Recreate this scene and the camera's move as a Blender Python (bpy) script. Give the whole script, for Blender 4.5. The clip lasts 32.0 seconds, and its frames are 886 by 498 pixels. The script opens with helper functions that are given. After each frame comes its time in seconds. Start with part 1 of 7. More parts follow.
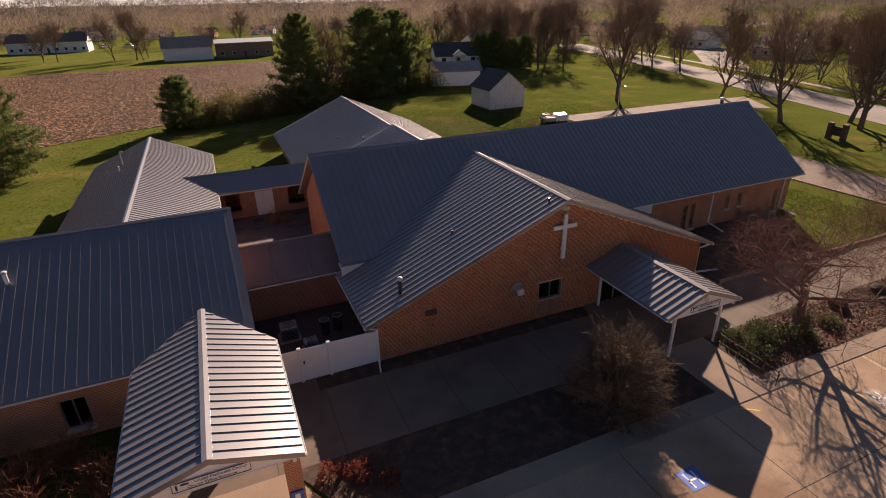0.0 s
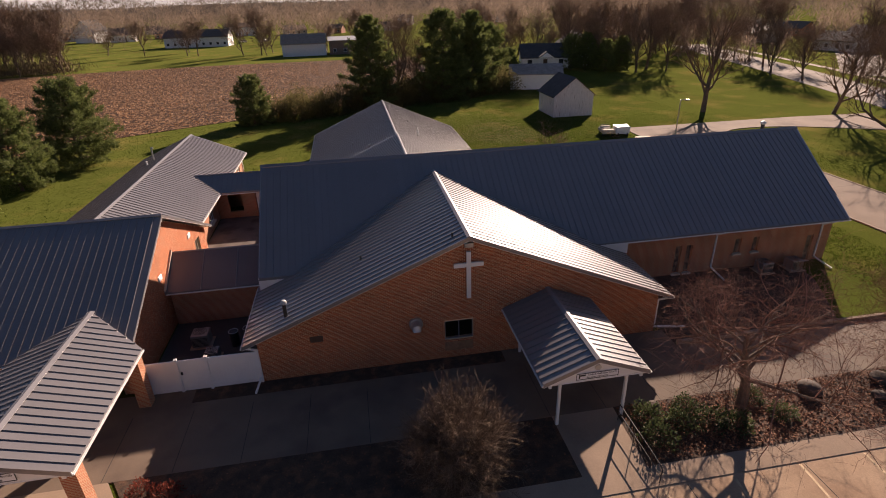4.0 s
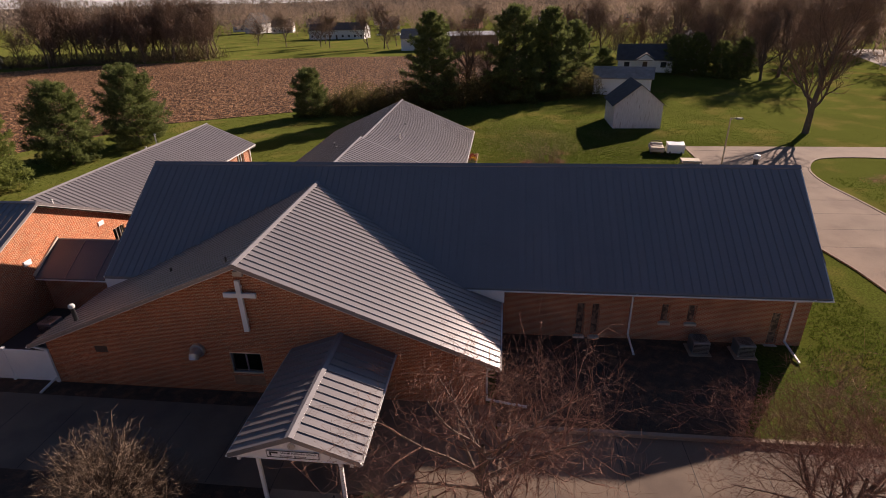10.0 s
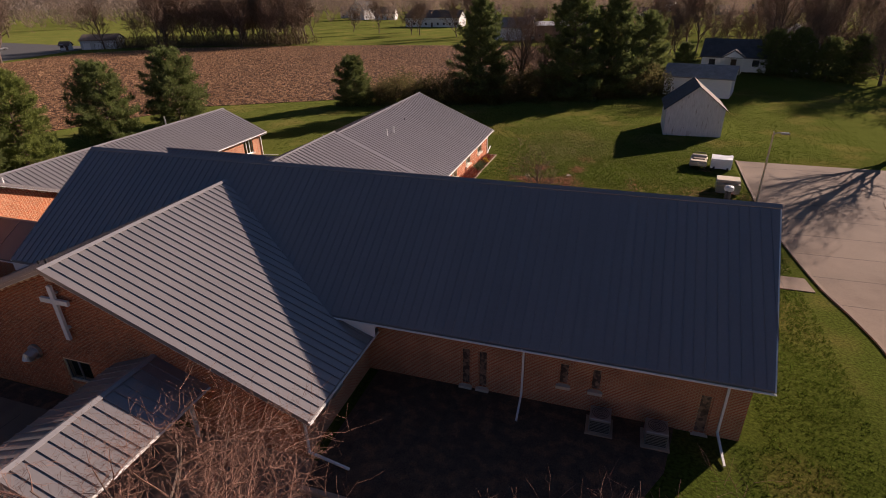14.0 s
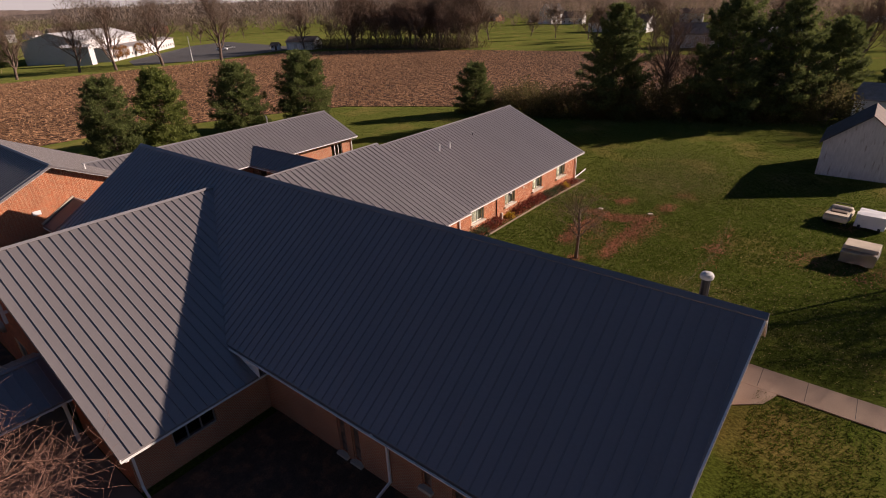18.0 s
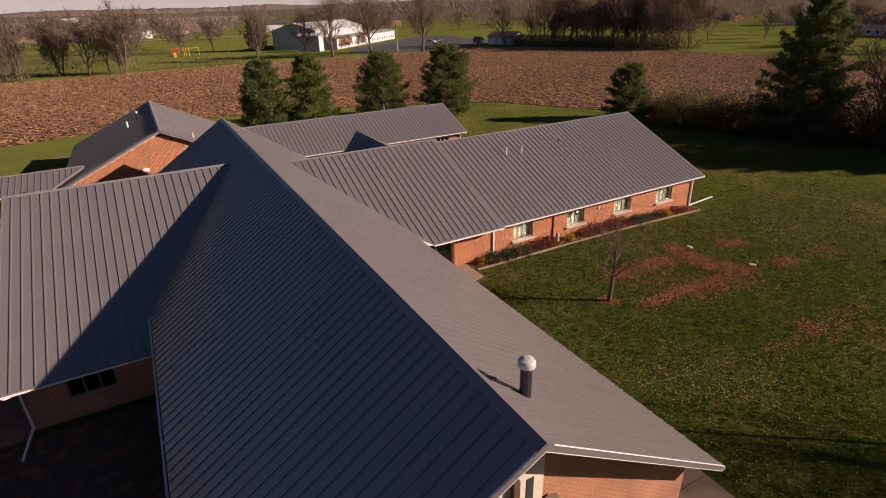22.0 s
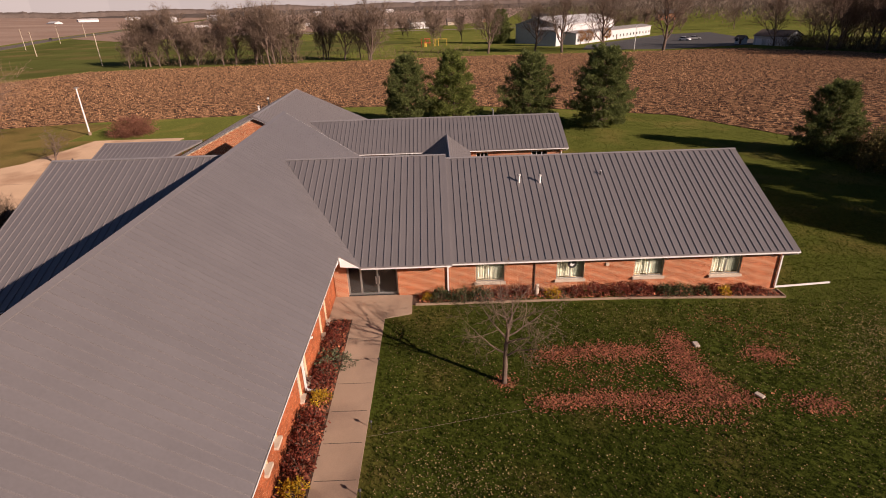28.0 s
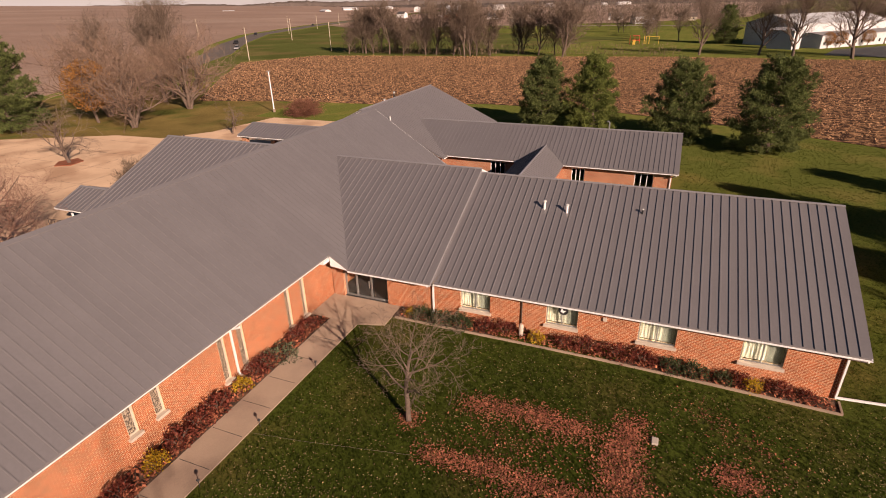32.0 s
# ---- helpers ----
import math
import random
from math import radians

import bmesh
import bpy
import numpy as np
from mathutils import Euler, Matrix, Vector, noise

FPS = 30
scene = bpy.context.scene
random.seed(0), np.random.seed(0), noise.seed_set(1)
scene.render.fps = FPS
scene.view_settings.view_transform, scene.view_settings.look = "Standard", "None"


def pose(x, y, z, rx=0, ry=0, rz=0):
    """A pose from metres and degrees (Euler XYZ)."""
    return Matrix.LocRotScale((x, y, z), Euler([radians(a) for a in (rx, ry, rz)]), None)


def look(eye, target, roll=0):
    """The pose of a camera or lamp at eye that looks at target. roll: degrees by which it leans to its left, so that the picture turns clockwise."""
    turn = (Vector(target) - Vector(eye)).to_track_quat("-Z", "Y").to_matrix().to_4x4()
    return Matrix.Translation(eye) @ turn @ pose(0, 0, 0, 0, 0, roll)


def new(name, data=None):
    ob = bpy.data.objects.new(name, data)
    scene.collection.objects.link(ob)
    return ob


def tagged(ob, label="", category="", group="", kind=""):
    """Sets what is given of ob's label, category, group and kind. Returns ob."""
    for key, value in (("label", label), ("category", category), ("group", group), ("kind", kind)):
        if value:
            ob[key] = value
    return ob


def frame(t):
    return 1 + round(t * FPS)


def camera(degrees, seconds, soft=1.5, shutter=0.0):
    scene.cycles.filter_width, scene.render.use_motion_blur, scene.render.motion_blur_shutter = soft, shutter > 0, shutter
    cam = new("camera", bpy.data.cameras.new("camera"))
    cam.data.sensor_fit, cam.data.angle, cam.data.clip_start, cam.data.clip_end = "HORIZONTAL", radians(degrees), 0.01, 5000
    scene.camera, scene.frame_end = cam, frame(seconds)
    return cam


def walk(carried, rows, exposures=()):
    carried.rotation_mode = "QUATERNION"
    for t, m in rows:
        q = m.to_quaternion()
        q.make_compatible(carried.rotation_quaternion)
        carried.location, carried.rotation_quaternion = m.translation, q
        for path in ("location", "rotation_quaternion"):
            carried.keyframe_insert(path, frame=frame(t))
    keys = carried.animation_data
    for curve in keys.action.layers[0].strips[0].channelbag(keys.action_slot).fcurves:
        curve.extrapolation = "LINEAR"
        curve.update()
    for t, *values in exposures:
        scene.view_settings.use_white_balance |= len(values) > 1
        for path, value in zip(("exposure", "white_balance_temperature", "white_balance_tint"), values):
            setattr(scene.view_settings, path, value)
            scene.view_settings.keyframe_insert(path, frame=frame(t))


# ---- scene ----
cam = camera(79.6, 32.0, soft=1.0)
PATH = [
    (0, (-0.727, 1.261, 16.802), (-0.021, 2.929, 15.955), -1.25),
    (0.5, (0.718, 0.954, 16.886), (1.380, 2.640, 16.037), -1.25),
    (1, (2.144, 0.694, 16.987), (2.751, 2.399, 16.137), -1.25),
    (1.5, (3.570, 0.501, 17.102), (4.121, 2.224, 16.251), -1.27),
    (2, (4.997, 0.368, 17.231), (5.490, 2.109, 16.378), -1.33),
    (2.5, (6.425, 0.252, 17.365), (6.864, 2.005, 16.508), -1.4),
    (3, (7.87, 0.04, 17.494), (8.267, 1.803, 16.637), -1.5),
    (3.5, (9.271, -0.021, 17.63), (9.616, 1.754, 16.776), -1.6),
    (5.5, (14.857, 0.247, 17.33), (14.975, 2.053, 16.48), -1.8),
    (6, (16.184, 0.562, 17.244), (16.248, 2.371, 16.392), -1.7),
    (6.5, (17.651, 0.687, 17.116), (17.669, 2.499, 16.269), -1.9),
    (7, (19.052, 0.983, 17.048), (19.036, 2.795, 16.202), -1.9),
    (7.5, (20.444, 1.335, 17.127), (20.396, 3.145, 16.279), -1.9),
    (8, (21.81, 1.7, 17.16), (21.738, 3.51, 16.313), -1.9),
    (8.5, (23.195, 2.143, 17.108), (23.094, 3.953, 16.263), -2.0),
    (9, (24.594, 2.671, 17.148), (24.455, 4.479, 16.302), -2.0),
    (9.5, (25.885, 3.224, 17.218), (25.706, 5.027, 16.37), -1.9),
    (10, (27.109, 3.86, 17.203), (26.889, 5.656, 16.351), -1.6),
    (10.5, (28.379, 4.509, 17.083), (28.114, 6.3, 16.233), -1.5),
    (11, (29.671, 5.173, 17.02), (29.368, 6.959, 16.173), -1.5),
    (11.5, (30.871, 5.89, 17.094), (30.541, 7.666, 16.236), -1.3),
    (12, (32.085, 6.678, 16.893), (31.72, 8.449, 16.039), -1.3),
    (12.5, (33.313, 7.531, 16.763), (32.894, 9.291, 15.91), -1.3),
    (13, (34.724, 8.352, 16.584), (34.241, 10.098, 15.737), -1.8),
    (13.5, (35.673, 9.289, 16.756), (35.16, 11.018, 15.892), -1.3),
    (15.5, (40.391, 13.43, 16.768), (39.539, 15.023, 15.911), -2.1),
    (16, (41.232, 14.467, 16.561), (40.303, 16.023, 15.716), -1.6),
    (16.5, (42.188, 15.6, 16.693), (41.199, 17.116, 15.842), -1.9),
    (17, (43.129, 16.811, 16.672), (42.087, 18.289, 15.817), -2.1),
    (17.5, (44.045, 18.083, 16.681), (42.957, 19.526, 15.825), -2.2),
    (18, (44.844, 19.296, 16.681), (43.709, 20.707, 15.831), -2.0),
    (18.5, (45.605, 20.644, 16.571), (44.427, 22.022, 15.727), -1.8),
    (19, (46.311, 22.012, 16.41), (45.077, 23.341, 15.566), -1.7),
    (19.5, (46.99, 23.35, 16.316), (45.684, 24.605, 15.469), -2.0),
    (20, (47.608, 24.688, 16.133), (46.227, 25.865, 15.292), -1.8),
    (20.5, (48.155, 26.046, 15.942), (46.695, 27.126, 15.104), -1.7),
    (21, (48.631, 27.479, 15.742), (47.11, 28.473, 14.905), -1.8),
    (21.5, (49.289, 28.743, 15.759), (47.724, 29.664, 14.921), -1.7),
    (22, (49.788, 30.221, 15.675), (48.192, 31.089, 14.839), -1.7),
    (22.5, (50.244, 31.71, 15.736), (48.617, 32.518, 14.899), -1.8),
    (23, (50.466, 33.255, 15.668), (48.808, 34.0, 14.833), -1.9),
    (23.5, (50.881, 34.841, 15.825), (49.191, 35.51, 14.989), -2.0),
    (24, (51.133, 36.362, 15.953), (49.418, 36.963, 15.118), -2.1),
    (24.5, (51.263, 37.891, 16.057), (49.524, 38.419, 15.223), -2.1),
    (25, (51.139, 39.253, 16.034), (49.382, 39.719, 15.2), -1.7),
    (25.5, (51.418, 40.751, 16.096), (49.64, 41.133, 15.263), -1.9),
    (27.5, (51.018, 46.781, 15.903), (49.202, 46.879, 15.07), -1.9),
    (28, (50.792, 48.238, 15.867), (48.974, 48.255, 15.033), -1.8),
    (28.5, (50.503, 49.681, 15.972), (48.685, 49.615, 15.14), -2.0),
    (29, (50.123, 51.143, 16.124), (48.312, 50.977, 15.291), -2.0),
    (29.5, (49.733, 52.527, 16.362), (47.934, 52.268, 15.529), -2.0),
    (30, (49.254, 53.873, 16.595), (47.473, 53.525, 15.755), -1.8),
    (30.5, (48.846, 55.293, 16.658), (47.08, 54.86, 15.824), -1.8),
    (31, (48.332, 56.64, 16.648), (46.59, 56.12, 15.813), -1.7),
    (31.5, (47.757, 57.913, 16.613), (46.045, 57.313, 15.773), -1.6),
    (32, (47.098, 59.354, 16.423), (45.419, 58.666, 15.583), -1.3),
]
EXPOSURES = [(0, 1.15, 7150, 22), (9, 1.0, 6900, 22), (16, 0.70, 6700, 22), (22, 0.45, 6900, 24), (28, 0.44, 7000, 24), (32, 0.46, 7300, 24)]
walk(cam, [(t, look(eye, target, roll)) for t, eye, target, roll in PATH], EXPOSURES)

# ---- light ----
SUN_AZ, SUN_EL = radians(36.0), radians(21.8)
world = bpy.data.worlds.new("world")
scene.world = world
world.use_nodes = True
sky = world.node_tree.nodes.new("ShaderNodeTexSky")
sky.sky_type, sky.sun_disc = "NISHITA", False
sky.sun_elevation, sky.sun_rotation = SUN_EL, SUN_AZ
sky.air_density, sky.dust_density, sky.ozone_density = 1.0, 1.0, 6.0
world.node_tree.links.new(sky.outputs[0], world.node_tree.nodes["Background"].inputs[0])
world.node_tree.nodes["Background"].inputs[1].default_value = 0.030
sun_data = bpy.data.lights.new("sun", "SUN")
sun_data.energy, sun_data.angle, sun_data.color = 5.0, radians(0.5), (1.0, 0.85, 0.71)
sun = new("sun", sun_data)
SUN_WAY = Vector((math.sin(SUN_AZ) * math.cos(SUN_EL), math.cos(SUN_AZ) * math.cos(SUN_EL), math.sin(SUN_EL)))
sun.matrix_world = look(SUN_WAY * 200, (0, 0, 0))

# ---- materials ----


def mat(name, base, rough=0.8, metal=0.0, spec=0.5, var=0.2, scale=1.5, fine=0.15, fscale=40.0, bump=0.0, bscale=60.0, per=0.0, tint=None, tscale=0.4, tlow=0.5, thigh=0.65, stretch=(1, 1, 1), grit=0.0, sheen=None):
    """A surface of one base colour with broad and fine variation, relief, a second tint in patches and a shade of its own for each piece."""
    m = bpy.data.materials.new(name)
    m.use_nodes = True
    nt = m.node_tree
    b = nt.nodes["Principled BSDF"]
    b.inputs["Roughness"].default_value, b.inputs["Metallic"].default_value = rough, metal
    b.inputs["Specular IOR Level"].default_value = spec
    b.inputs["Diffuse Roughness"].default_value = grit
    if sheen:
        b.inputs["Sheen Weight"].default_value, b.inputs["Sheen Roughness"].default_value = 1.0, 0.5
        b.inputs["Sheen Tint"].default_value = (*sheen, 1)
    co = nt.nodes.new("ShaderNodeTexCoord")
    mp = nt.nodes.new("ShaderNodeMapping")
    mp.inputs["Scale"].default_value = stretch
    nt.links.new(co.outputs["Object"], mp.inputs[0])

    def noise_at(s, detail=3.0):
        n = nt.nodes.new("ShaderNodeTexNoise")
        n.inputs["Scale"].default_value, n.inputs["Detail"].default_value = s, detail
        nt.links.new(mp.outputs[0], n.inputs["Vector"])
        return n.outputs["Fac"]

    def ranged(src, a, c):
        r = nt.nodes.new("ShaderNodeMapRange")
        r.inputs["From Min"].default_value, r.inputs["From Max"].default_value = 0.25, 0.75
        r.inputs["To Min"].default_value, r.inputs["To Max"].default_value = a, c
        nt.links.new(src, r.inputs["Value"])
        return r.outputs[0]

    col = nt.nodes.new("ShaderNodeRGB")
    col.outputs[0].default_value = (*base, 1)
    cur = col.outputs[0]
    if tint:
        mx = nt.nodes.new("ShaderNodeMix")
        mx.data_type = "RGBA"
        r = nt.nodes.new("ShaderNodeMapRange")
        r.inputs["From Min"].default_value, r.inputs["From Max"].default_value = tlow, thigh
        nt.links.new(noise_at(tscale, 5.0), r.inputs["Value"])
        nt.links.new(r.outputs[0], mx.inputs["Factor"])
        nt.links.new(cur, mx.inputs["A"])
        mx.inputs["B"].default_value = (*tint, 1)
        cur = mx.outputs["Result"]

    def times(cur, fac):
        hs = nt.nodes.new("ShaderNodeVectorMath")
        hs.operation = "SCALE"
        nt.links.new(cur, hs.inputs[0])
        nt.links.new(fac, hs.inputs["Scale"])
        return hs.outputs[0]

    if var:
        cur = times(cur, ranged(noise_at(scale), 1 - var, 1 + var))
    if fine:
        cur = times(cur, ranged(noise_at(fscale), 1 - fine, 1 + fine))
    if per:
        oi = nt.nodes.new("ShaderNodeObjectInfo")
        r = nt.nodes.new("ShaderNodeMapRange")
        r.inputs["To Min"].default_value, r.inputs["To Max"].default_value = 1 - per, 1 + per
        nt.links.new(oi.outputs["Random"], r.inputs["Value"])
        cur = times(cur, r.outputs[0])
    nt.links.new(cur, b.inputs["Base Color"])
    if bump:
        bp = nt.nodes.new("ShaderNodeBump")
        bp.inputs["Strength"].default_value = bump
        bp.inputs["Distance"].default_value = 0.05
        nt.links.new(noise_at(bscale, 4.0), bp.inputs["Height"])
        nt.links.new(bp.outputs[0], b.inputs["Normal"])
    return m


def islands(m, low, high):
    """Lets every loose piece of a joined mesh take a shade of its own."""
    nt = m.node_tree
    b = nt.nodes["Principled BSDF"]
    src = b.inputs["Base Color"].links[0].from_socket
    ge = nt.nodes.new("ShaderNodeNewGeometry")
    r = nt.nodes.new("ShaderNodeMapRange")
    r.inputs["To Min"].default_value, r.inputs["To Max"].default_value = low, high
    nt.links.new(ge.outputs["Random Per Island"], r.inputs["Value"])
    hs = nt.nodes.new("ShaderNodeVectorMath")
    hs.operation = "SCALE"
    nt.links.new(src, hs.inputs[0])
    nt.links.new(r.outputs[0], hs.inputs["Scale"])
    nt.links.new(hs.outputs[0], b.inputs["Base Color"])
    return m


def translucent(m, share):
    """Lets light through thin leaves."""
    nt = m.node_tree
    b = nt.nodes["Principled BSDF"]
    t = nt.nodes.new("ShaderNodeBsdfTranslucent")
    nt.links.new(b.inputs["Base Color"].links[0].from_socket, t.inputs["Color"])
    mx = nt.nodes.new("ShaderNodeMixShader")
    mx.inputs[0].default_value = share
    nt.links.new(b.outputs[0], mx.inputs[1])
    nt.links.new(t.outputs[0], mx.inputs[2])
    nt.links.new(mx.outputs[0], nt.nodes["Material Output"].inputs["Surface"])
    return m


def brick_mat(name, a, c, mortar):
    m = bpy.data.materials.new(name)
    m.use_nodes = True
    nt = m.node_tree
    b = nt.nodes["Principled BSDF"]
    b.inputs["Roughness"].default_value = 0.85
    co = nt.nodes.new("ShaderNodeTexCoord")
    sp = nt.nodes.new("ShaderNodeSeparateXYZ")
    nt.links.new(co.outputs["Object"], sp.inputs[0])
    ad = nt.nodes.new("ShaderNodeMath")
    nt.links.new(sp.outputs[0], ad.inputs[0])
    nt.links.new(sp.outputs[1], ad.inputs[1])
    cb = nt.nodes.new("ShaderNodeCombineXYZ")
    nt.links.new(ad.outputs[0], cb.inputs[0])
    nt.links.new(sp.outputs[2], cb.inputs[1])
    br = nt.nodes.new("ShaderNodeTexBrick")
    br.inputs["Scale"].default_value = 1.0
    br.inputs["Brick Width"].default_value, br.inputs["Row Height"].default_value = 0.21, 0.077
    br.inputs["Mortar Size"].default_value, br.inputs["Mortar Smooth"].default_value = 0.018, 0.15
    br.inputs["Color1"].default_value, br.inputs["Color2"].default_value = (*a, 1), (*c, 1)
    br.inputs["Mortar"].default_value = (*mortar, 1)
    nt.links.new(cb.outputs[0], br.inputs["Vector"])
    n = nt.nodes.new("ShaderNodeTexNoise")
    n.inputs["Scale"].default_value, n.inputs["Detail"].default_value = 0.9, 5.0
    nt.links.new(co.outputs["Object"], n.inputs["Vector"])
    r = nt.nodes.new("ShaderNodeMapRange")
    r.inputs["From Min"].default_value, r.inputs["From Max"].default_value = 0.25, 0.75
    r.inputs["To Min"].default_value, r.inputs["To Max"].default_value = 0.75, 1.2
    nt.links.new(n.outputs["Fac"], r.inputs["Value"])
    hs = nt.nodes.new("ShaderNodeVectorMath")
    hs.operation = "SCALE"
    nt.links.new(br.outputs["Color"], hs.inputs[0])
    nt.links.new(r.outputs[0], hs.inputs["Scale"])
    nt.links.new(hs.outputs[0], b.inputs["Base Color"])
    bp = nt.nodes.new("ShaderNodeBump")
    bp.inputs["Strength"].default_value, bp.inputs["Distance"].default_value = 0.6, 0.01
    bp.invert = True
    nt.links.new(br.outputs["Fac"], bp.inputs["Height"])
    nt.links.new(bp.outputs[0], b.inputs["Normal"])
    return m


ROOF = mat("roof_metal", (0.222, 0.206, 0.207), rough=0.29, metal=0.25, spec=1.0, var=0.05, scale=0.5, fine=0.05, fscale=9, per=0.03)
SEAM = mat("roof_seam", (0.215, 0.20, 0.201), rough=0.32, metal=0.2, spec=0.9, var=0.05)
CAP = mat("ridge_metal", (0.235, 0.225, 0.232), rough=0.35, spec=0.6, var=0.08)
BRICK = brick_mat("brick", (0.44, 0.11, 0.042), (0.33, 0.074, 0.03), (0.48, 0.32, 0.20))
WHITE = mat("white_paint", (0.78, 0.77, 0.75), rough=0.5, var=0.06, fine=0.05)
VINYL = mat("white_vinyl", (0.80, 0.80, 0.80), rough=0.35, var=0.04, fine=0.02)
STONE = mat("cream_sill_stone", (0.55, 0.47, 0.38), rough=0.8, var=0.1)
FRAMEM = mat("grey_metal_frame", (0.32, 0.32, 0.31), rough=0.4, metal=0.6, var=0.05)
BLACKM = mat("black_metal", (0.02, 0.02, 0.022), rough=0.45, var=0.2)
CAPM = mat("dull_cap_metal", (0.50, 0.50, 0.48), rough=0.5, var=0.1)
GALV = mat("galvanised_metal", (0.55, 0.55, 0.54), rough=0.35, metal=0.8, var=0.1)
CONC = mat("concrete", (0.37, 0.27, 0.195), grit=0.35, rough=0.9, spec=0.2, var=0.12, scale=0.35, fine=0.12, fscale=25, bump=0.15, tint=(0.27, 0.195, 0.145), tscale=0.25)
LOT = mat("parking_concrete", (0.48, 0.335, 0.225), grit=0.35, rough=0.92, spec=0.15, var=0.12, scale=0.2, fine=0.12, fscale=18, bump=0.15, tint=(0.33, 0.21, 0.135), tscale=0.15)
# Front walk: tree and building shade is painted into the darker base, besides stains.
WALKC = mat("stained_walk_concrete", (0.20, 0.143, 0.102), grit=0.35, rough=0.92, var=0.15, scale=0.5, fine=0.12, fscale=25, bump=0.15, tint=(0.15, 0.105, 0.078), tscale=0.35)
# Driveway: mottled tree shade is painted into the darker tones.
DRIVE = mat("stained_drive_concrete", (0.32, 0.235, 0.172), grit=0.35, rough=0.92, spec=0.15, var=0.18, scale=0.25, fine=0.12, fscale=18, bump=0.15, tint=(0.24, 0.17, 0.125), tscale=0.2)
# The courtyard's shade is painted into this dark concrete.
SHADECONC = mat("damp_dark_concrete", (0.13, 0.10, 0.085), rough=0.9, var=0.25, scale=0.6, fine=0.2, bump=0.15, tint=(0.07, 0.05, 0.04), tscale=0.7)
ASPH = mat("asphalt", (0.06, 0.058, 0.058), rough=0.9, var=0.15, scale=0.2, fine=0.2, bump=0.2)
STREETC = mat("pale_street_concrete", (0.27, 0.23, 0.20), rough=0.95, spec=0.1, var=0.15, scale=0.1, fine=0.15, fscale=2, tint=(0.20, 0.17, 0.15), tscale=0.08)
GRAVEL_ROAD = mat("worn_road", (0.17, 0.145, 0.125), rough=0.97, spec=0.1, var=0.15, scale=0.15, fine=0.2)
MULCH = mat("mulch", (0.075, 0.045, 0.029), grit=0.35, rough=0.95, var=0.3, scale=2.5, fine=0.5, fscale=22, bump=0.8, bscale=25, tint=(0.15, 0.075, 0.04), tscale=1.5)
GRASS = mat("grass", (0.038, 0.053, 0.008), rough=0.95, spec=0.0, sheen=(0.10, 0.105, 0.030), var=0.25, scale=0.12, fine=0.6, fscale=7, bump=0.8, bscale=9, tint=(0.112, 0.083, 0.026), tscale=0.16, tlow=0.51, thigh=0.72)
SOIL = mat("stubble_soil", (0.05, 0.026, 0.016), rough=0.95, spec=0.1, grit=0.35, var=0.25, scale=0.06, fine=0.5, fscale=4.5, bump=0.9, bscale=5.0, tint=(0.32, 0.176, 0.09), tscale=1.7, tlow=0.48, thigh=0.58, stretch=(1, 0.5, 1))
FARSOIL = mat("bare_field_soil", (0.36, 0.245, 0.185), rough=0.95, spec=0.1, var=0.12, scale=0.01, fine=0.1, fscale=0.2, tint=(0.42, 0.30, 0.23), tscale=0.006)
BARK = mat("bark", (0.15, 0.105, 0.08), rough=0.95, var=0.25, scale=3, fine=0.3, bump=0.4)
TWIG = translucent(islands(mat("twigs", (0.25, 0.185, 0.14), rough=0.95, spec=0.1, var=0.2), 0.7, 1.3), 0.4)
REDTWIG = translucent(islands(mat("red_twigs", (0.26, 0.12, 0.08), rough=0.95, spec=0.1, var=0.2), 0.6, 1.4), 0.3)
NEEDLE = translucent(islands(mat("pine_needles", (0.125, 0.15, 0.05), rough=0.8, spec=0.2, var=0.3, scale=0.6), 0.6, 1.6), 0.35)
NEEDLE2 = translucent(islands(mat("yellow_green_needles", (0.16, 0.19, 0.05), rough=0.8, spec=0.2, var=0.3, scale=0.6), 0.6, 1.5), 0.35)
DARKLEAF = translucent(islands(mat("evergreen_leaves", (0.06, 0.076, 0.03), rough=0.7, spec=0.3, var=0.3), 0.6, 1.6), 0.35)
REDLEAF = translucent(islands(mat("russet_leaves", (0.17, 0.045, 0.03), rough=0.85, spec=0.2, var=0.3), 0.5, 1.6), 0.35)
GOLDLEAF = translucent(islands(mat("gold_leaves", (0.50, 0.33, 0.03), rough=0.8, spec=0.2, var=0.25), 0.6, 1.3), 0.35)
ORANGELEAF = translucent(islands(mat("orange_leaves", (0.36, 0.17, 0.05), rough=0.85, spec=0.2, var=0.3), 0.6, 1.4), 0.35)
LITTER = islands(mat("fallen_leaves", (0.31, 0.112, 0.062), rough=0.9, spec=0.2, var=0.3), 0.5, 1.6)
CHIPS = islands(mat("tan_mulch_leaves", (0.175, 0.08, 0.046), rough=0.9, spec=0.2, var=0.3), 0.5, 1.5)
LITTER2 = islands(mat("tan_leaves", (0.25, 0.185, 0.085), rough=0.9, spec=0.2, var=0.3), 0.5, 1.6)
HUSK = islands(mat("corn_husks", (0.50, 0.29, 0.155), rough=0.9, spec=0.2, var=0.3), 0.4, 1.5)
SHINGLE = mat("dark_shingles", (0.07, 0.068, 0.068), rough=0.9, var=0.25, scale=1.2, fine=0.3, fscale=9)
SHINGLE2 = mat("brown_shingles", (0.15, 0.115, 0.095), rough=0.9, var=0.2, scale=1.2, fine=0.3, fscale=9)
SHINGLE3 = mat("grey_shingles", (0.27, 0.25, 0.24), rough=0.9, var=0.2, scale=1.2, fine=0.3, fscale=9)
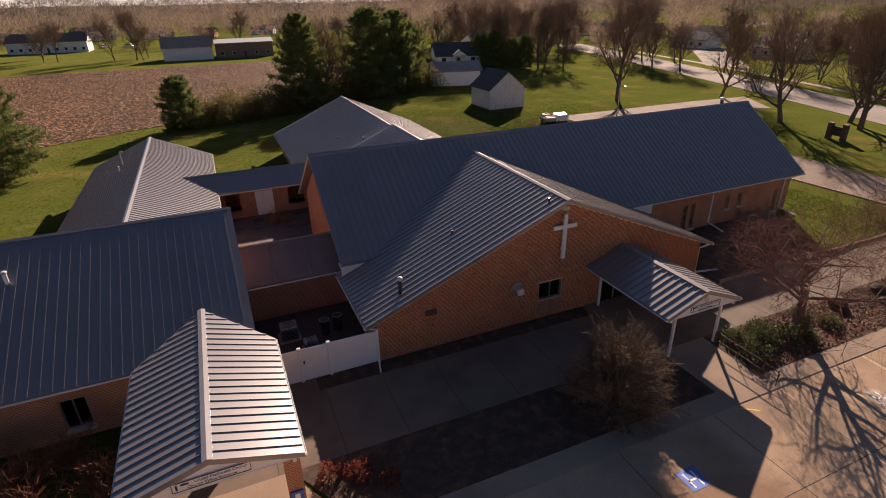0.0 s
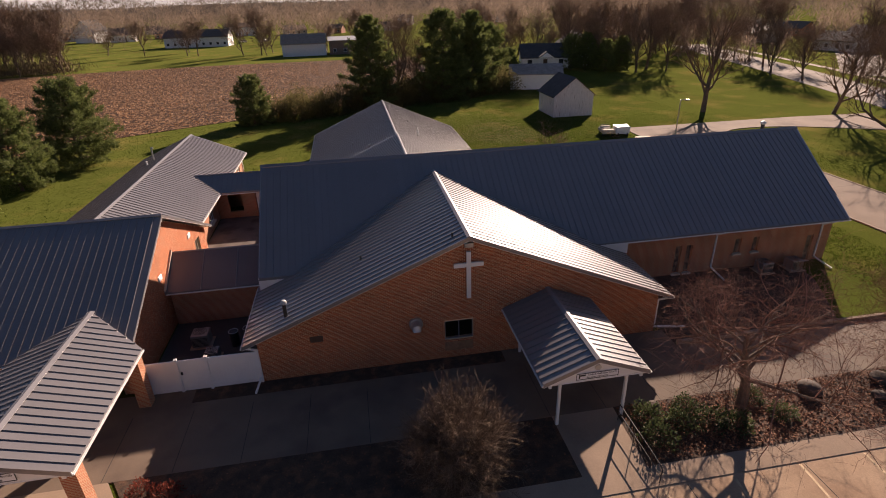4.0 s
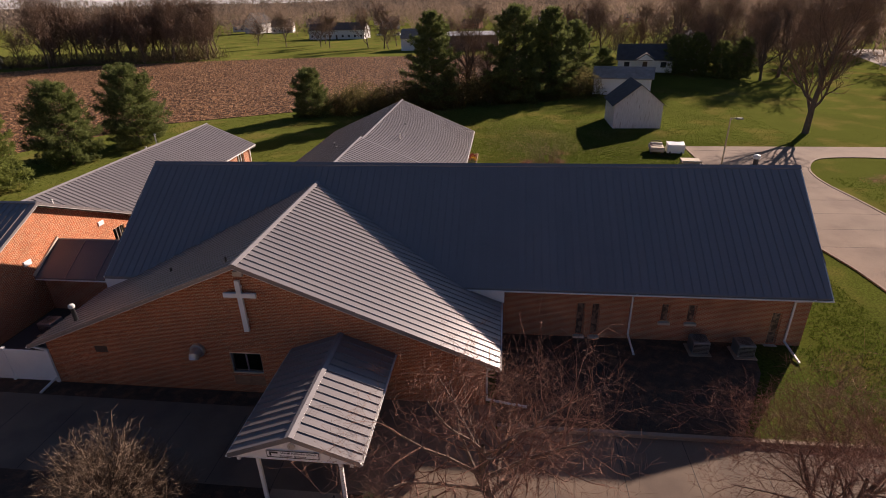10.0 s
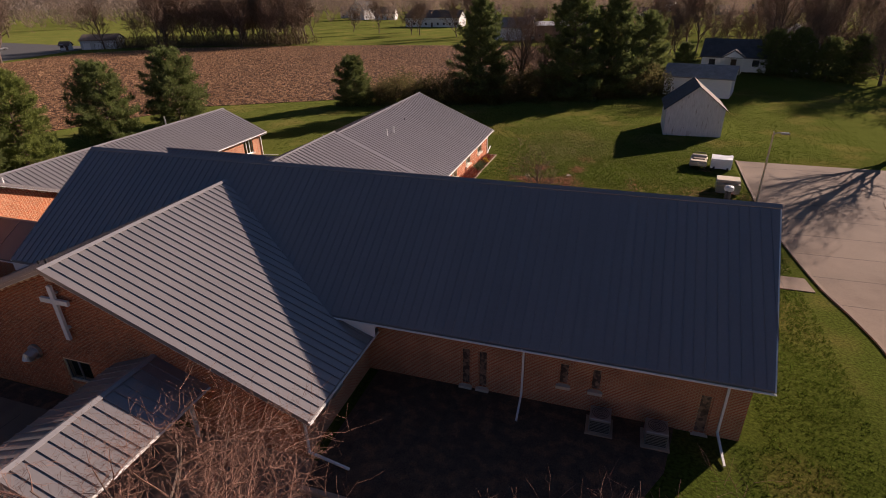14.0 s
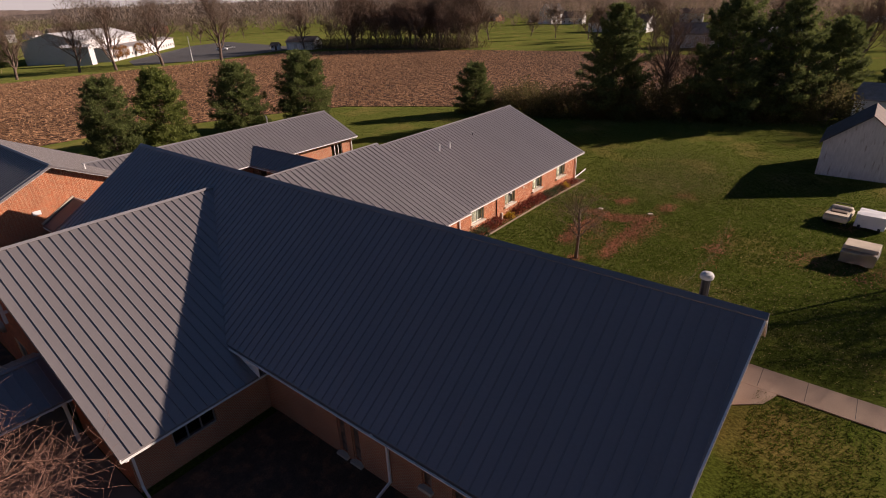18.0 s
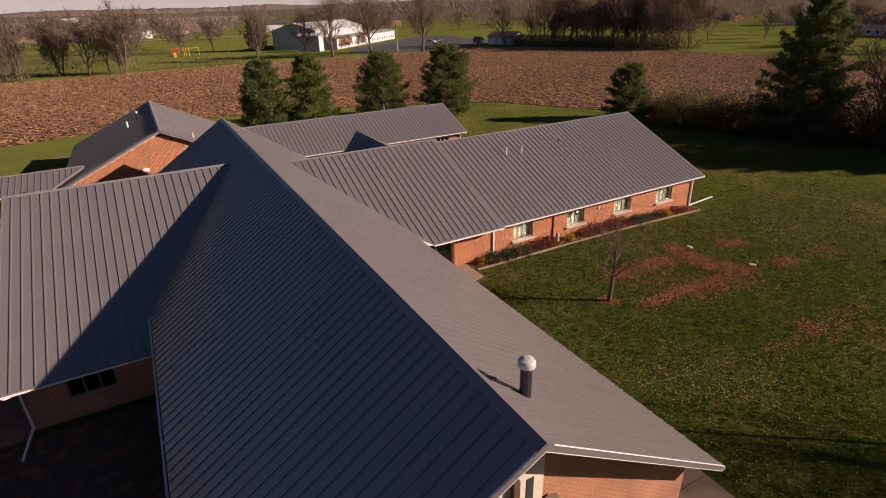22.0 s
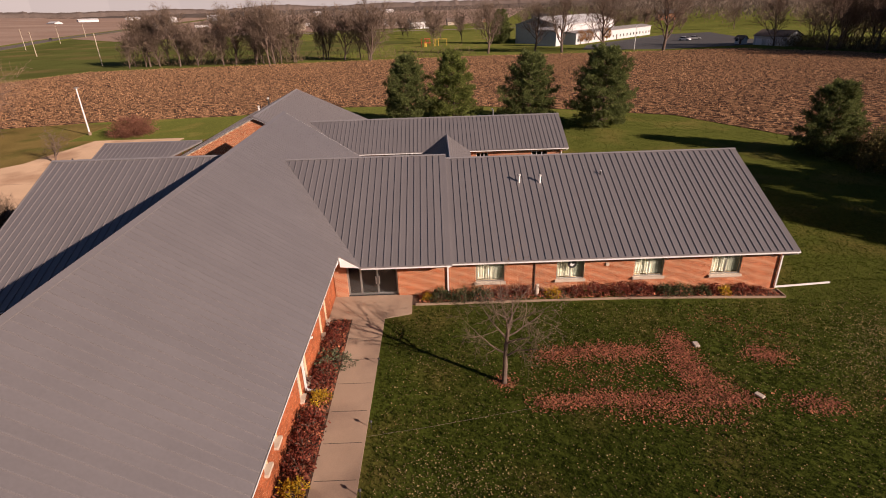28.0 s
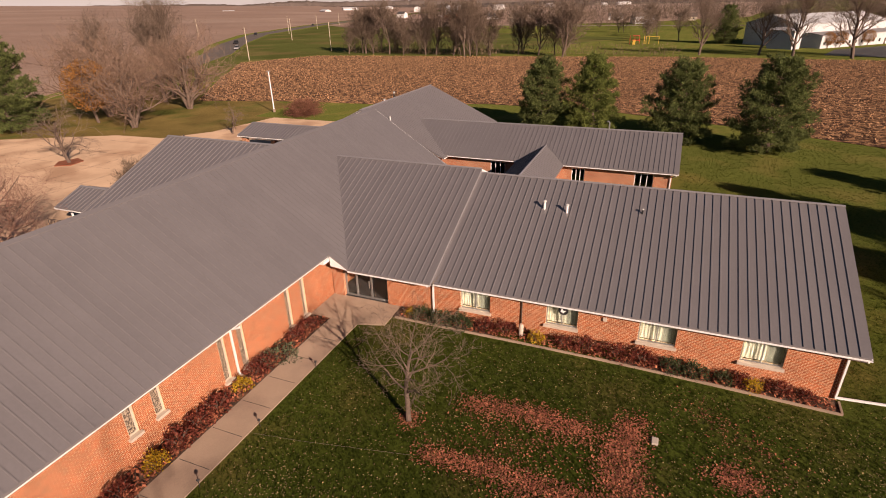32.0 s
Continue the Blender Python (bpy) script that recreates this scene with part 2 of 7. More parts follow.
DRYGRASS = mat("dry_grass", (0.23, 0.17, 0.06), rough=0.95, spec=0.0, var=0.3, scale=0.15, fine=0.4, fscale=8, bump=0.5, bscale=12, tint=(0.12, 0.13, 0.035), tscale=0.12)
MEADOW = mat("pale_meadow", (0.12, 0.135, 0.04), rough=0.95, spec=0.0, var=0.2, scale=0.05, fine=0.2, fscale=3, tint=(0.19, 0.16, 0.06), tscale=0.04)
SIDING = mat("pale_siding", (0.74, 0.73, 0.71), rough=0.6, var=0.08, fine=0.04, stretch=(1, 1, 12))
OLDPAINT = mat("weathered_white_boards", (0.66, 0.64, 0.62), rough=0.8, var=0.12, scale=2.2, fine=0.1, tint=(0.34, 0.29, 0.25), tscale=1.6, tlow=0.6, thigh=0.75, stretch=(3, 3, 0.6))
METALWALL = mat("pale_steel_wall", (0.58, 0.58, 0.58), rough=0.5, var=0.06)
DARKWOOD = mat("dark_wood", (0.10, 0.06, 0.04), rough=0.8, var=0.2)
TAN = mat("tan_canvas", (0.52, 0.44, 0.33), rough=0.85, var=0.15)
YELLOW = mat("yellow_paint", (0.62, 0.40, 0.06), rough=0.8, var=0.2)
BLUE = mat("blue_paint", (0.03, 0.12, 0.42), rough=0.5, var=0.1)
REDPAINT = mat("red_plastic", (0.55, 0.08, 0.03), rough=0.5, var=0.1)
BLIND = mat("sage_blind", (0.22, 0.23, 0.18), rough=0.9, var=0.15)
MORTAR = mat("mortar", (0.76, 0.56, 0.36), rough=0.95, var=0.15, fine=0.2)
CLAY = islands(mat("clay_brick", (0.375, 0.104, 0.037), rough=0.85, var=0.18, scale=0.9, fine=0.15, fscale=60), 0.72, 1.25)
CURTAIN = mat("cream_curtain", (0.45, 0.44, 0.34), rough=0.9, var=0.12, stretch=(6, 6, 0.4))
DARKIN = mat("dark_interior", (0.03, 0.03, 0.03), rough=0.9, var=0.2)
ROCK = mat("field_stone", (0.085, 0.062, 0.048), rough=0.9, var=0.3, scale=4, bump=0.5, bscale=9)
TEXTM = mat("dark_lettering", (0.03, 0.03, 0.03), rough=0.6, var=0.0)
LEADED = mat("patterned_glass", (0.09, 0.07, 0.055), rough=0.25, var=0.4, scale=6, fine=0.5, fscale=20, tint=(0.40, 0.32, 0.24), tscale=13, tlow=0.46, thigh=0.54)

LEADED2 = mat("dull_patterned_glass", (0.08, 0.055, 0.045), rough=0.4, var=0.4, scale=6, fine=0.4, fscale=14, tint=(0.22, 0.15, 0.11), tscale=5, tlow=0.48, thigh=0.52)

GLASS = bpy.data.materials.new("window_glass")
GLASS.use_nodes = True
_b = GLASS.node_tree.nodes["Principled BSDF"]
_b.inputs["Base Color"].default_value = (0.9, 0.95, 0.95, 1)
_b.inputs["Transmission Weight"].default_value, _b.inputs["Roughness"].default_value = 1.0, 0.02

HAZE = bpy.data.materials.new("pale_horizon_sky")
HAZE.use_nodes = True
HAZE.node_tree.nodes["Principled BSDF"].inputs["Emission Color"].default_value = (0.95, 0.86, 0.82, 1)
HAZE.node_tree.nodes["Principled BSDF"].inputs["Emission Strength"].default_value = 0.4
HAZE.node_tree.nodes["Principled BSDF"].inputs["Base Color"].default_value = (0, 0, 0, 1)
FADEDLINE = mat("worn_line_paint", (0.54, 0.40, 0.25), rough=0.9, var=0.3, scale=3)
FADED = mat("faded_blue_paint", (0.38, 0.30, 0.24), rough=0.85, var=0.3, scale=4)
CABLE = mat("weathered_cable", (0.22, 0.18, 0.12), rough=0.8, var=0.1)

# ---- building blocks ----


def mesh_of(name, bm):
    me = bpy.data.meshes.new(name)
    bmesh.ops.recalc_face_normals(bm, faces=bm.faces[:])
    bm.to_mesh(me)
    bm.free()
    return me


def raw(name, verts, faces, material):
    me = bpy.data.meshes.new(name)
    me.from_pydata(verts, [], faces)
    me.materials.append(material)
    return me


def part(name, bm, material, parent, label=""):
    me = mesh_of(name, bm) if isinstance(bm, bmesh.types.BMesh) else bm
    if not me.materials:
        me.materials.append(material)
    ob = new(name, me)
    ob.parent = parent
    if parent is not None:
        ob.matrix_parent_inverse = parent.matrix_basis.inverted()
    if label:
        ob["label"] = label
    return ob


def thing(name, label, category, group="", at=(0, 0, 0), kind=""):
    ob = new(name)
    ob.empty_display_size = 0.2
    ob.matrix_basis = Matrix.Translation(at)
    return tagged(ob, label, category, group, kind)


def box(bm, x0, x1, y0, y1, z0, z1, m=None):
    v = [bm.verts.new((x, y, z)) for z in (z0, z1) for x, y in ((x0, y0), (x1, y0), (x1, y1), (x0, y1))]
    for f in ((3, 2, 1, 0), (4, 5, 6, 7), (0, 1, 5, 4), (1, 2, 6, 5), (2, 3, 7, 6), (3, 0, 4, 7)):
        bm.faces.new([v[i] for i in f])
    if m is not None:
        bmesh.ops.transform(bm, matrix=m, verts=v)
    return v


def boxed(*a, m=None, bevel=0.0):
    bm = bmesh.new()
    box(bm, *a, m=m)
    if bevel:
        bmesh.ops.bevel(bm, geom=bm.edges[:], offset=bevel, segments=1, affect="EDGES")
    return bm


def prism(bm, top, drop):
    """A slab: the polygon top (3D) and its copy moved by drop."""
    d = Vector(drop)
    a = [bm.verts.new(p) for p in top]
    b = [bm.verts.new(Vector(p) + d) for p in top]
    bm.faces.new(a)
    bm.faces.new(b[::-1])
    n = len(a)
    for i in range(n):
        bm.faces.new((a[i], b[i], b[(i + 1) % n], a[(i + 1) % n]))


def slab(*polys, drop=(0, 0, -0.1)):
    bm = bmesh.new()
    for p in polys:
        prism(bm, p, drop)
    return bm


def beam(bm, a, b, w, h, up=(0, 0, 1)):
    """A bar of width w and height h from a to b."""
    a, b = Vector(a), Vector(b)
    d = (b - a).normalized()
    s = d.cross(Vector(up))
    s = s.normalized() if s.length > 1e-4 else Vector((1, 0, 0))
    u = s.cross(d)
    q = [s * (w / 2 * i) + u * (h / 2 * j) for i, j in ((-1, -1), (1, -1), (1, 1), (-1, 1))]
    va, vb = [bm.verts.new(a + k) for k in q], [bm.verts.new(b + k) for k in q]
    bm.faces.new(va[::-1])
    bm.faces.new(vb)
    for i in range(4):
        bm.faces.new((va[i], va[(i + 1) % 4], vb[(i + 1) % 4], vb[i]))


def bar(a, b, w, h):
    bm = bmesh.new()
    beam(bm, a, b, w, h)
    return bm


def tube(bm, pts, r, n=10):
    """A round pipe through the points; r is one radius or one for each point."""
    rs = r if isinstance(r, (list, tuple)) else [r] * len(pts)
    rings = []
    for i, p in enumerate(pts):
        p = Vector(p)
        d = (Vector(pts[min(i + 1, len(pts) - 1)]) - Vector(pts[max(i - 1, 0)])).normalized()
        s = d.cross(Vector((0.3, 0.2, 1)) if abs(d.z) < 0.95 else Vector((1, 0, 0))).normalized()
        u = s.cross(d)
        rings.append([bm.verts.new(p + (s * math.cos(6.2832 * k / n) + u * math.sin(6.2832 * k / n)) * rs[i]) for k in range(n)])
    for a, b in zip(rings, rings[1:]):
        for k in range(n):
            bm.faces.new((a[k], a[(k + 1) % n], b[(k + 1) % n], b[k]))
    bm.faces.new(rings[0][::-1])
    bm.faces.new(rings[-1])


def piped(pts, r, n=10):
    bm = bmesh.new()
    tube(bm, pts, r, n)
    return bm


def clip(poly, axis, value, keep_above):
    out = []
    for i, p in enumerate(poly):
        q = poly[(i + 1) % len(poly)]
        a, b = (p[axis] - value) * (1 if keep_above else -1), (q[axis] - value) * (1 if keep_above else -1)
        if a >= 0:
            out.append(p)
        if (a > 0) != (b > 0) and abs(a - b) > 1e-9:
            f = a / (a - b)
            out.append(tuple(p[k] + f * (q[k] - p[k]) for k in range(2)))
    return out


SEAM_GAP = 0.42


def roof_slope(parent, poly, plane, along, gap=SEAM_GAP, seam=0.046, sheetmetal=ROOF):
    """One metal slope: a deck with standing-seam panels on it. poly: its outline in plan; plane: height at (x, y); along: axis along the ridge (0: x, 1: y)."""
    deck = part("roof_slope", slab([(x, y, plane(x, y) - 0.03) for x, y in poly], drop=(0, 0, -0.14)), sheetmetal, parent, "brown-grey standing-seam metal roof slope")
    lo, hi = min(p[along] for p in poly), max(p[along] for p in poly)
    n = max(1, round((hi - lo) / gap))
    step = (hi - lo) / n
    for i in range(n):
        a, b = lo + i * step, lo + (i + 1) * step
        strip = clip(clip(poly, along, a, True), along, b, False)
        if len(strip) < 3:
            continue
        bm = bmesh.new()
        prism(bm, [(x, y, plane(x, y)) for x, y in strip], (0, 0, -0.025))
        edge = [p for p in strip if abs(p[along] - a) < 1e-6]
        if len(edge) >= 2:
            k = 1 - along
            p, q = min(edge, key=lambda e: e[k]), max(edge, key=lambda e: e[k])
            if q[k] - p[k] > 0.1:
                w, m = 0.022, []
                for e in (p, q):
                    c = list(e)
                    c[along] += w if i == 0 else 0
                    m.append((c[0], c[1], plane(*e) + 0.02))
                k = len(bm.faces)
                beam(bm, m[0], m[1], 2 * w, seam)
                bm.faces.ensure_lookup_table()
                for fc in bm.faces[k:]:
                    fc.material_index = 1
        part("roof_panel", bm, sheetmetal, deck).data.materials.append(SEAM)
    return deck


def ridge_cap(parent, a, b, ga, gb, w=0.17):
    """A bent cap on the ridge from a to b; ga and gb are the two slopes' directions with their fall."""
    bm = bmesh.new()
    a, b = Vector(a) + Vector((0, 0, 0.065)), Vector(b) + Vector((0, 0, 0.065))
    for g in (ga, gb):
        g = Vector(g).normalized() * w
        prism(bm, [a, b, b + g, a + g], (0, 0, -0.03))
    return part("ridge_cap", bm, CAP, parent, "pale metal ridge cap")


def rake(parent, a, b, name="rake_board"):
    """White trim board under the edge of a gable roof."""
    bm = bmesh.new()
    beam(bm, Vector(a) + Vector((0, 0, -0.10)), Vector(b) + Vector((0, 0, -0.10)), 0.05, 0.17)
    return part(name, bm, WHITE, parent, "white painted trim board")


def gutter(parent, a, b):
    """An open white gutter along an eave."""
    a, b = Vector(a), Vector(b)
    d = (b - a).normalized()
    s = Vector((-d.y, d.x, 0)) * 0.027
    bm = bmesh.new()
    zz = Vector((0, 0, 1))
    for off, w, h in ((Vector((0, 0, -0.075)), 0.06, 0.01), (s - zz * 0.05, 0.01, 0.055), (-s - zz * 0.05, 0.01, 0.055)):
        beam(bm, a + off, b + off, w, h)
    for e in (a + d * 0.006, b - d * 0.006):
        beam(bm, e - s - zz * 0.05, e + s - zz * 0.05, 0.01, 0.055)
    return part("gutter", bm, WHITE, parent, "white metal gutter")


def downspout(parent, top, wall, foot, reach):
    """A white downspout: from the gutter back to the wall, down it and out along the ground."""
    bm = bmesh.new()
    t, w, f, r = (Vector(p) for p in (top, wall, foot, reach))
    for a, b in ((t, w), (w, f), (f, r)):
        d = (b - a).normalized() * 0.03
        beam(bm, a - d, b + d, 0.085, 0.085)
    return part("downspout", bm, WHITE, parent, "white metal downspout")


def lay_bricks(owner, a, d, out, length, z0, z1, openings, gable, singly=0):
    """Courses of real bricks on a wall's outer face, cut at openings and along the gable; the first ones as pieces of their own."""
    def top_at(s):
        if not gable:
            return z1
        rim = sorted(p for p in gable if p[1] > z1 + 1e-6) or gable
        rim = [(0.0, z1)] * (rim[0][0] > 0.01) + rim + [(length, z1)] * (rim[-1][0] < length - 0.01)
        return float(np.interp(s, [p[0] for p in rim], [p[1] for p in rim]))

    W, H, J = 0.21, 0.077, 0.017
    v, f = [], []
    ztop = max([z1] + [p[1] for p in gable or ()])
    row = 0
    zb = -0.02 if z0 > -0.5 else -0.64
    while zb < ztop:
        s = -W * 0.5 * (row % 2)
        while s < length:
            s0, s1 = max(s + J / 2, 0.0), min(s + W - J / 2, length)
            q0, q1 = zb + J / 2, zb + H - J / 2
            for o in openings:
                if o[2] < q1 and o[3] > q0 and o[0] < s1 and o[1] > s0:
                    if o[0] - s0 > s1 - o[1]:
                        s1 = min(s1, o[0])
                    else:
                        s0 = max(s0, o[1])
            if s1 - s0 > 0.03 and q1 < top_at((s0 + s1) / 2) - 0.01:
                p = [a + d * t + Vector((0, 0, q)) for t, q in ((s0, q0), (s1, q0), (s1, q1), (s0, q1))]
                vs = [tuple(k - out * 0.006) for k in p] + [tuple(k + out * 0.008) for k in p]
                fs = [(4, 5, 6, 7), (0, 1, 5, 4), (1, 2, 6, 5), (2, 3, 7, 6), (3, 0, 4, 7)]
                if singly > 0:
                    singly -= 1
                    part("brick", raw("brick", vs, fs, CLAY), CLAY, owner)
                else:
                    k = len(v)
                    v += vs
                    f += [tuple(k + i for i in g) for g in fs]
            s += W
        zb += H
        row += 1
    ob = part("brickwork", raw("brickwork", v, f, CLAY), CLAY, owner, "courses of red clay bricks")
    ob["kind"] = "stuff"


def wall(parent, a, b, z0, z1, thick, openings=(), gable=None, name="wall", material=None, bricks=False, singly=0):
    """A wall from a to b in plan (its outer face is to the right of the way), with openings (s0, s1, bottom, top) cut through; gable: (s, z) outline points above z1."""
    a, b = Vector((*a, 0)), Vector((*b, 0))
    d = (b - a).normalized()
    a, b = a + d * 0.004, b - d * 0.004
    n = Vector((d.y, -d.x, 0)) * -thick
    length = (b - a).length
    ss = sorted({0.0, length, *(o[0] for o in openings), *(o[1] for o in openings)})
    zs = sorted({z0, z1, *(o[2] for o in openings), *(min(o[3], z1) for o in openings)})
    bm = bmesh.new()
    z = Vector((0, 0, 1))
    for s0, s1 in zip(ss, ss[1:]):
        for q0, q1 in zip(zs, zs[1:]):
            if not any(o[0] <= (s0 + s1) / 2 <= o[1] and o[2] <= (q0 + q1) / 2 <= o[3] for o in openings):
                p, q = a + d * s0, a + d * s1
                prism(bm, [p + z * q0, q + z * q0, q + z * q1, p + z * q1], n)
    if gable:
        prism(bm, [a + d * s + Vector((0, 0, h)) for s, h in gable], n)
    bmesh.ops.remove_doubles(bm, verts=bm.verts[:], dist=1e-4)
    seen, twice = {}, []
    for f in bm.faces:
        key = frozenset(v.index for v in f.verts)
        if key in seen:
            twice += [f, seen[key]]
        seen[key] = f
    bmesh.ops.delete(bm, geom=list(set(twice)), context="FACES_ONLY")
    ob = part(name, bm, material or (MORTAR if bricks else BRICK), parent, "red brick wall" if material is None else "")
    if bricks:
        lay_bricks(ob, a, d, n * (-1 / thick), length, z0, z1, openings, gable, singly)
    return ob


def window(parent, a, b, z0, z1, inward, cols=2, sill=True, curtain=None, frame_mat=None, name="window", glass=None):
    """A framed window between the plan points a and b; inward: unit direction into the wall."""
    a, b, n = Vector((*a, 0)), Vector((*b, 0)), Vector((*inward, 0))
    d = (b - a).normalized()
    z = Vector((0, 0, 1))
    fm = frame_mat or FRAMEM
    bm = bmesh.new()
    o = n * 0.1
    w = 0.06
    L = (b - a).length
    beam(bm, a + o + z * (z0 + w / 2), b + o + z * (z0 + w / 2), 0.07, w)
    beam(bm, a + o + z * (z1 - w / 2), b + o + z * (z1 - w / 2), 0.07, w)
    for s in (w / 2, L - w / 2):
        beam(bm, a + d * s + o + z * (z0 + w), a + d * s + o + z * (z1 - w), w, 0.07, up=tuple(n))
    bmesh.ops.remove_doubles(bm, verts=bm.verts[:], dist=0.004)
    fr = part(name, bm, fm, parent, "metal-framed window")
    for i in range(1, cols):
        s = w / 2 + (L - w) * i / cols
        bm = bmesh.new()
        beam(bm, a + d * s + o + z * (z0 + w), a + d * s + o + z * (z1 - w), w, 0.07, up=tuple(n))
        part("mullion", bm, fm, fr)
    for i in range(cols):
        s0, s1 = w + (L - w) * i / cols, (L - w) * (i + 1) / cols
        bm = bmesh.new()
        prism(bm, [a + d * s0 + o + z * (z0 + w), a + d * s1 + o + z * (z0 + w), a + d * s1 + o + z * (z1 - w), a + d * s0 + o + z * (z1 - w)], n * 0.012)
        g = part("pane", bm, glass or GLASS, fr)
        g.visible_shadow = glass is not None
    if sill:
        bm = bmesh.new()
        beam(bm, a - d * 0.08 - n * 0.03 + z * (z0 - 0.06), b + d * 0.08 - n * 0.03 + z * (z0 - 0.06), 0.26, 0.13)
        part("window_sill", bm, STONE, fr, "cream stone sill")
    bm = bmesh.new()
    q = n * 0.28
    if curtain:
        k = 14
        for i in range(k):
            s0, s1 = L * (curtain[0] + (curtain[1] - curtain[0]) * i / k), L * (curtain[0] + (curtain[1] - curtain[0]) * (i + 1) / k)
            e = n * (0.03 if i % 2 else 0.0)
            prism(bm, [a + d * s0 + q + e + z * (z0 + 0.05), a + d * s1 + q + n * 0.03 - e + z * (z0 + 0.05), a + d * s1 + q + n * 0.03 - e + z * (z1 - 0.03), a + d * s0 + q + e + z * (z1 - 0.03)], n * 0.01)
        part("curtain", bm, CURTAIN, fr, "pleated cream curtain")
        if curtain[1] < 0.99:
            s0 = L * curtain[1]
            part("blind", slab([a + d * s0 + q + z * (z0 + 0.05), a + d * L + q + z * (z0 + 0.05), a + d * L + q + z * (z1 - 0.03), a + d * s0 + q + z * (z1 - 0.03)], drop=tuple(n * 0.02)), BLIND, fr, "grey-green blind")
    return fr


def ground_z(x, y):
    """The lie of the land: level, with a shallow dip by the far end of the classroom wing and a low rise under the northern houses."""
    r2 = ((x - 21) / 6.0) ** 2 + ((y - 71) / 9.0) ** 2
    rise = 2.6 * math.exp(-((x - 57) / 15.0) ** 2 - ((y - 126) / 13.0) ** 2)
    return rise - 0.55 * math.exp(-r2)

# ---- ground ----


def sheet(name, outline, z, material, label, category, step=None):
    """A flat piece of ground with thickness, from its outline in plan."""
    bm = bmesh.new()
    prism(bm, [(x, y, z + ground_z(x, y)) for x, y in outline], (0, 0, -0.25))
    ob = part(name, bm, material, None)
    return tagged(ob, label, category, kind="structure")


def ground_sheet():
    """One sheet of ground, fine by the buildings and coarse towards the horizon."""
    def line(lo, hi):
        inner = list(np.arange(lo, hi, 2.0)) + [hi]
        far = [4, 10, 20, 40, 80, 160, 320, 640, 1200, 2200, 3500]
        return [lo - f for f in far[::-1]] + inner + [hi + f for f in far]
    xs, ys = line(-40, 80), line(-20, 150)
    verts = [(x, y, ground_z(x, y)) for y in ys for x in xs]
    w = len(xs)
    faces = [(j * w + i, j * w + i + 1, (j + 1) * w + i + 1, (j + 1) * w + i) for j in range(len(ys) - 1) for i in range(w - 1)]
    ob = part("ground", raw("ground", verts, faces, GRASS), GRASS, None)
    return tagged(ob, "mown autumn lawn running out to the horizon", "ground", kind="structure")


ground_sheet()
sheet("parking_lot", [(-24, 13.3), (-24, 1), (-12.5, -1), (-7, -5), (-6.5, -13), (2, -30), (60, -30), (59, 13), (52, 13.3)], 0.03, LOT, "tan weathered concrete parking lot", "parking lot")


def smooth(pts, n=5):
    """A rounded line through the points."""
    out = []
    for i in range(len(pts) - 1):
        p = [Vector(pts[max(0, min(len(pts) - 1, i + k))]) for k in (-1, 0, 1, 2)]
        for j in range(n):
            t = j / n
            q = 0.5 * (2 * p[1] + (p[2] - p[0]) * t + (2 * p[0] - 5 * p[1] + 4 * p[2] - p[3]) * t * t + (3 * p[1] - p[0] - 3 * p[2] + p[3]) * t ** 3)
            out.append((q.x, q.y))
    return out + [pts[-1]]


DRIVE_EAST = smooth([(59, 13), (58.8, 47), (58.2, 57.7), (59.6, 63), (63, 66.2), (71, 65.6), (82, 60)])
DRIVE_WEST = smooth([(49, 71.2), (48.7, 56), (49.5, 45), (50.5, 40), (51, 35), (52, 13.3)])
sheet("driveway", DRIVE_EAST + [(88, 70), (76, 71)] + DRIVE_WEST, 0.035, DRIVE, "pale concrete driveway beside the lawn, tree shade mottled into its colour", "driveway")
sheet("sidewalk_front", [(-6, 17.8), (50, 17.8), (50, 21.7), (27, 21.7), (27, 23.2), (17.5, 23.2), (17.5, 22.2), (1.6, 22.2), (1.6, 23.2), (-6, 23.4)], 0.045, WALKC, "stained concrete front walk along the brick hall, painted darker for shade", "sidewalk")
sheet("sidewalk_curb", [(-6, 13.3), (46, 13.3), (46, 14.3), (-6, 14.3)], 0.06, CONC, "concrete walk beside the parking lot", "sidewalk")
sheet("entrance_walk", [(18.4, 14.3), (21.2, 14.3), (21.4, 17.8), (18.4, 17.8)], 0.055, CONC, "concrete walk under the entrance canopy", "sidewalk")
sheet("office_walk", [(-5.5, 14.3), (1.5, 14.3), (-0.6, 17.8), (-5.5, 17.8)], 0.055, CONC, "concrete walk under the office canopy", "sidewalk")
sheet("bed_west", [(1.7, 14.3), (18.4, 14.3), (18.4, 17.8), (-0.4, 17.8)], 0.04, MULCH, "dark mulched bed with dead leaves", "planting bed")
sheet("bed_east", [(21.2, 14.3), (46, 14.3), (46, 17.8), (21.4, 17.8)], 0.07, MULCH, "mulched bed with shrubs and boulders", "planting bed")
sheet("bed_wall", [(1.6, 22.2), (17.5, 22.2), (17.5, 23.2), (1.6, 23.2)], 0.035, MULCH, "bare soil strip at the foot of the brick wall", "planting bed")
sheet("back_walk", [(25.3, 43.3), (49.2, 43.2), (49.0, 44.9), (25.3, 45.1)], 0.05, CONC, "concrete path behind the sanctuary", "sidewalk")
sheet("door_slab", [(22.2, 41.9), (25.3, 41.9), (25.3, 45.1), (24.9, 46.6), (22.2, 46.6)], 0.055, CONC, "concrete slab before the glass doors", "sidewalk")
sheet("back_bed", [(25.3, 41.8), (42.5, 41.8), (42.5, 43.3), (25.3, 43.3)], 0.04, MULCH, "leaf-strewn bed along the sanctuary wall", "planting bed")
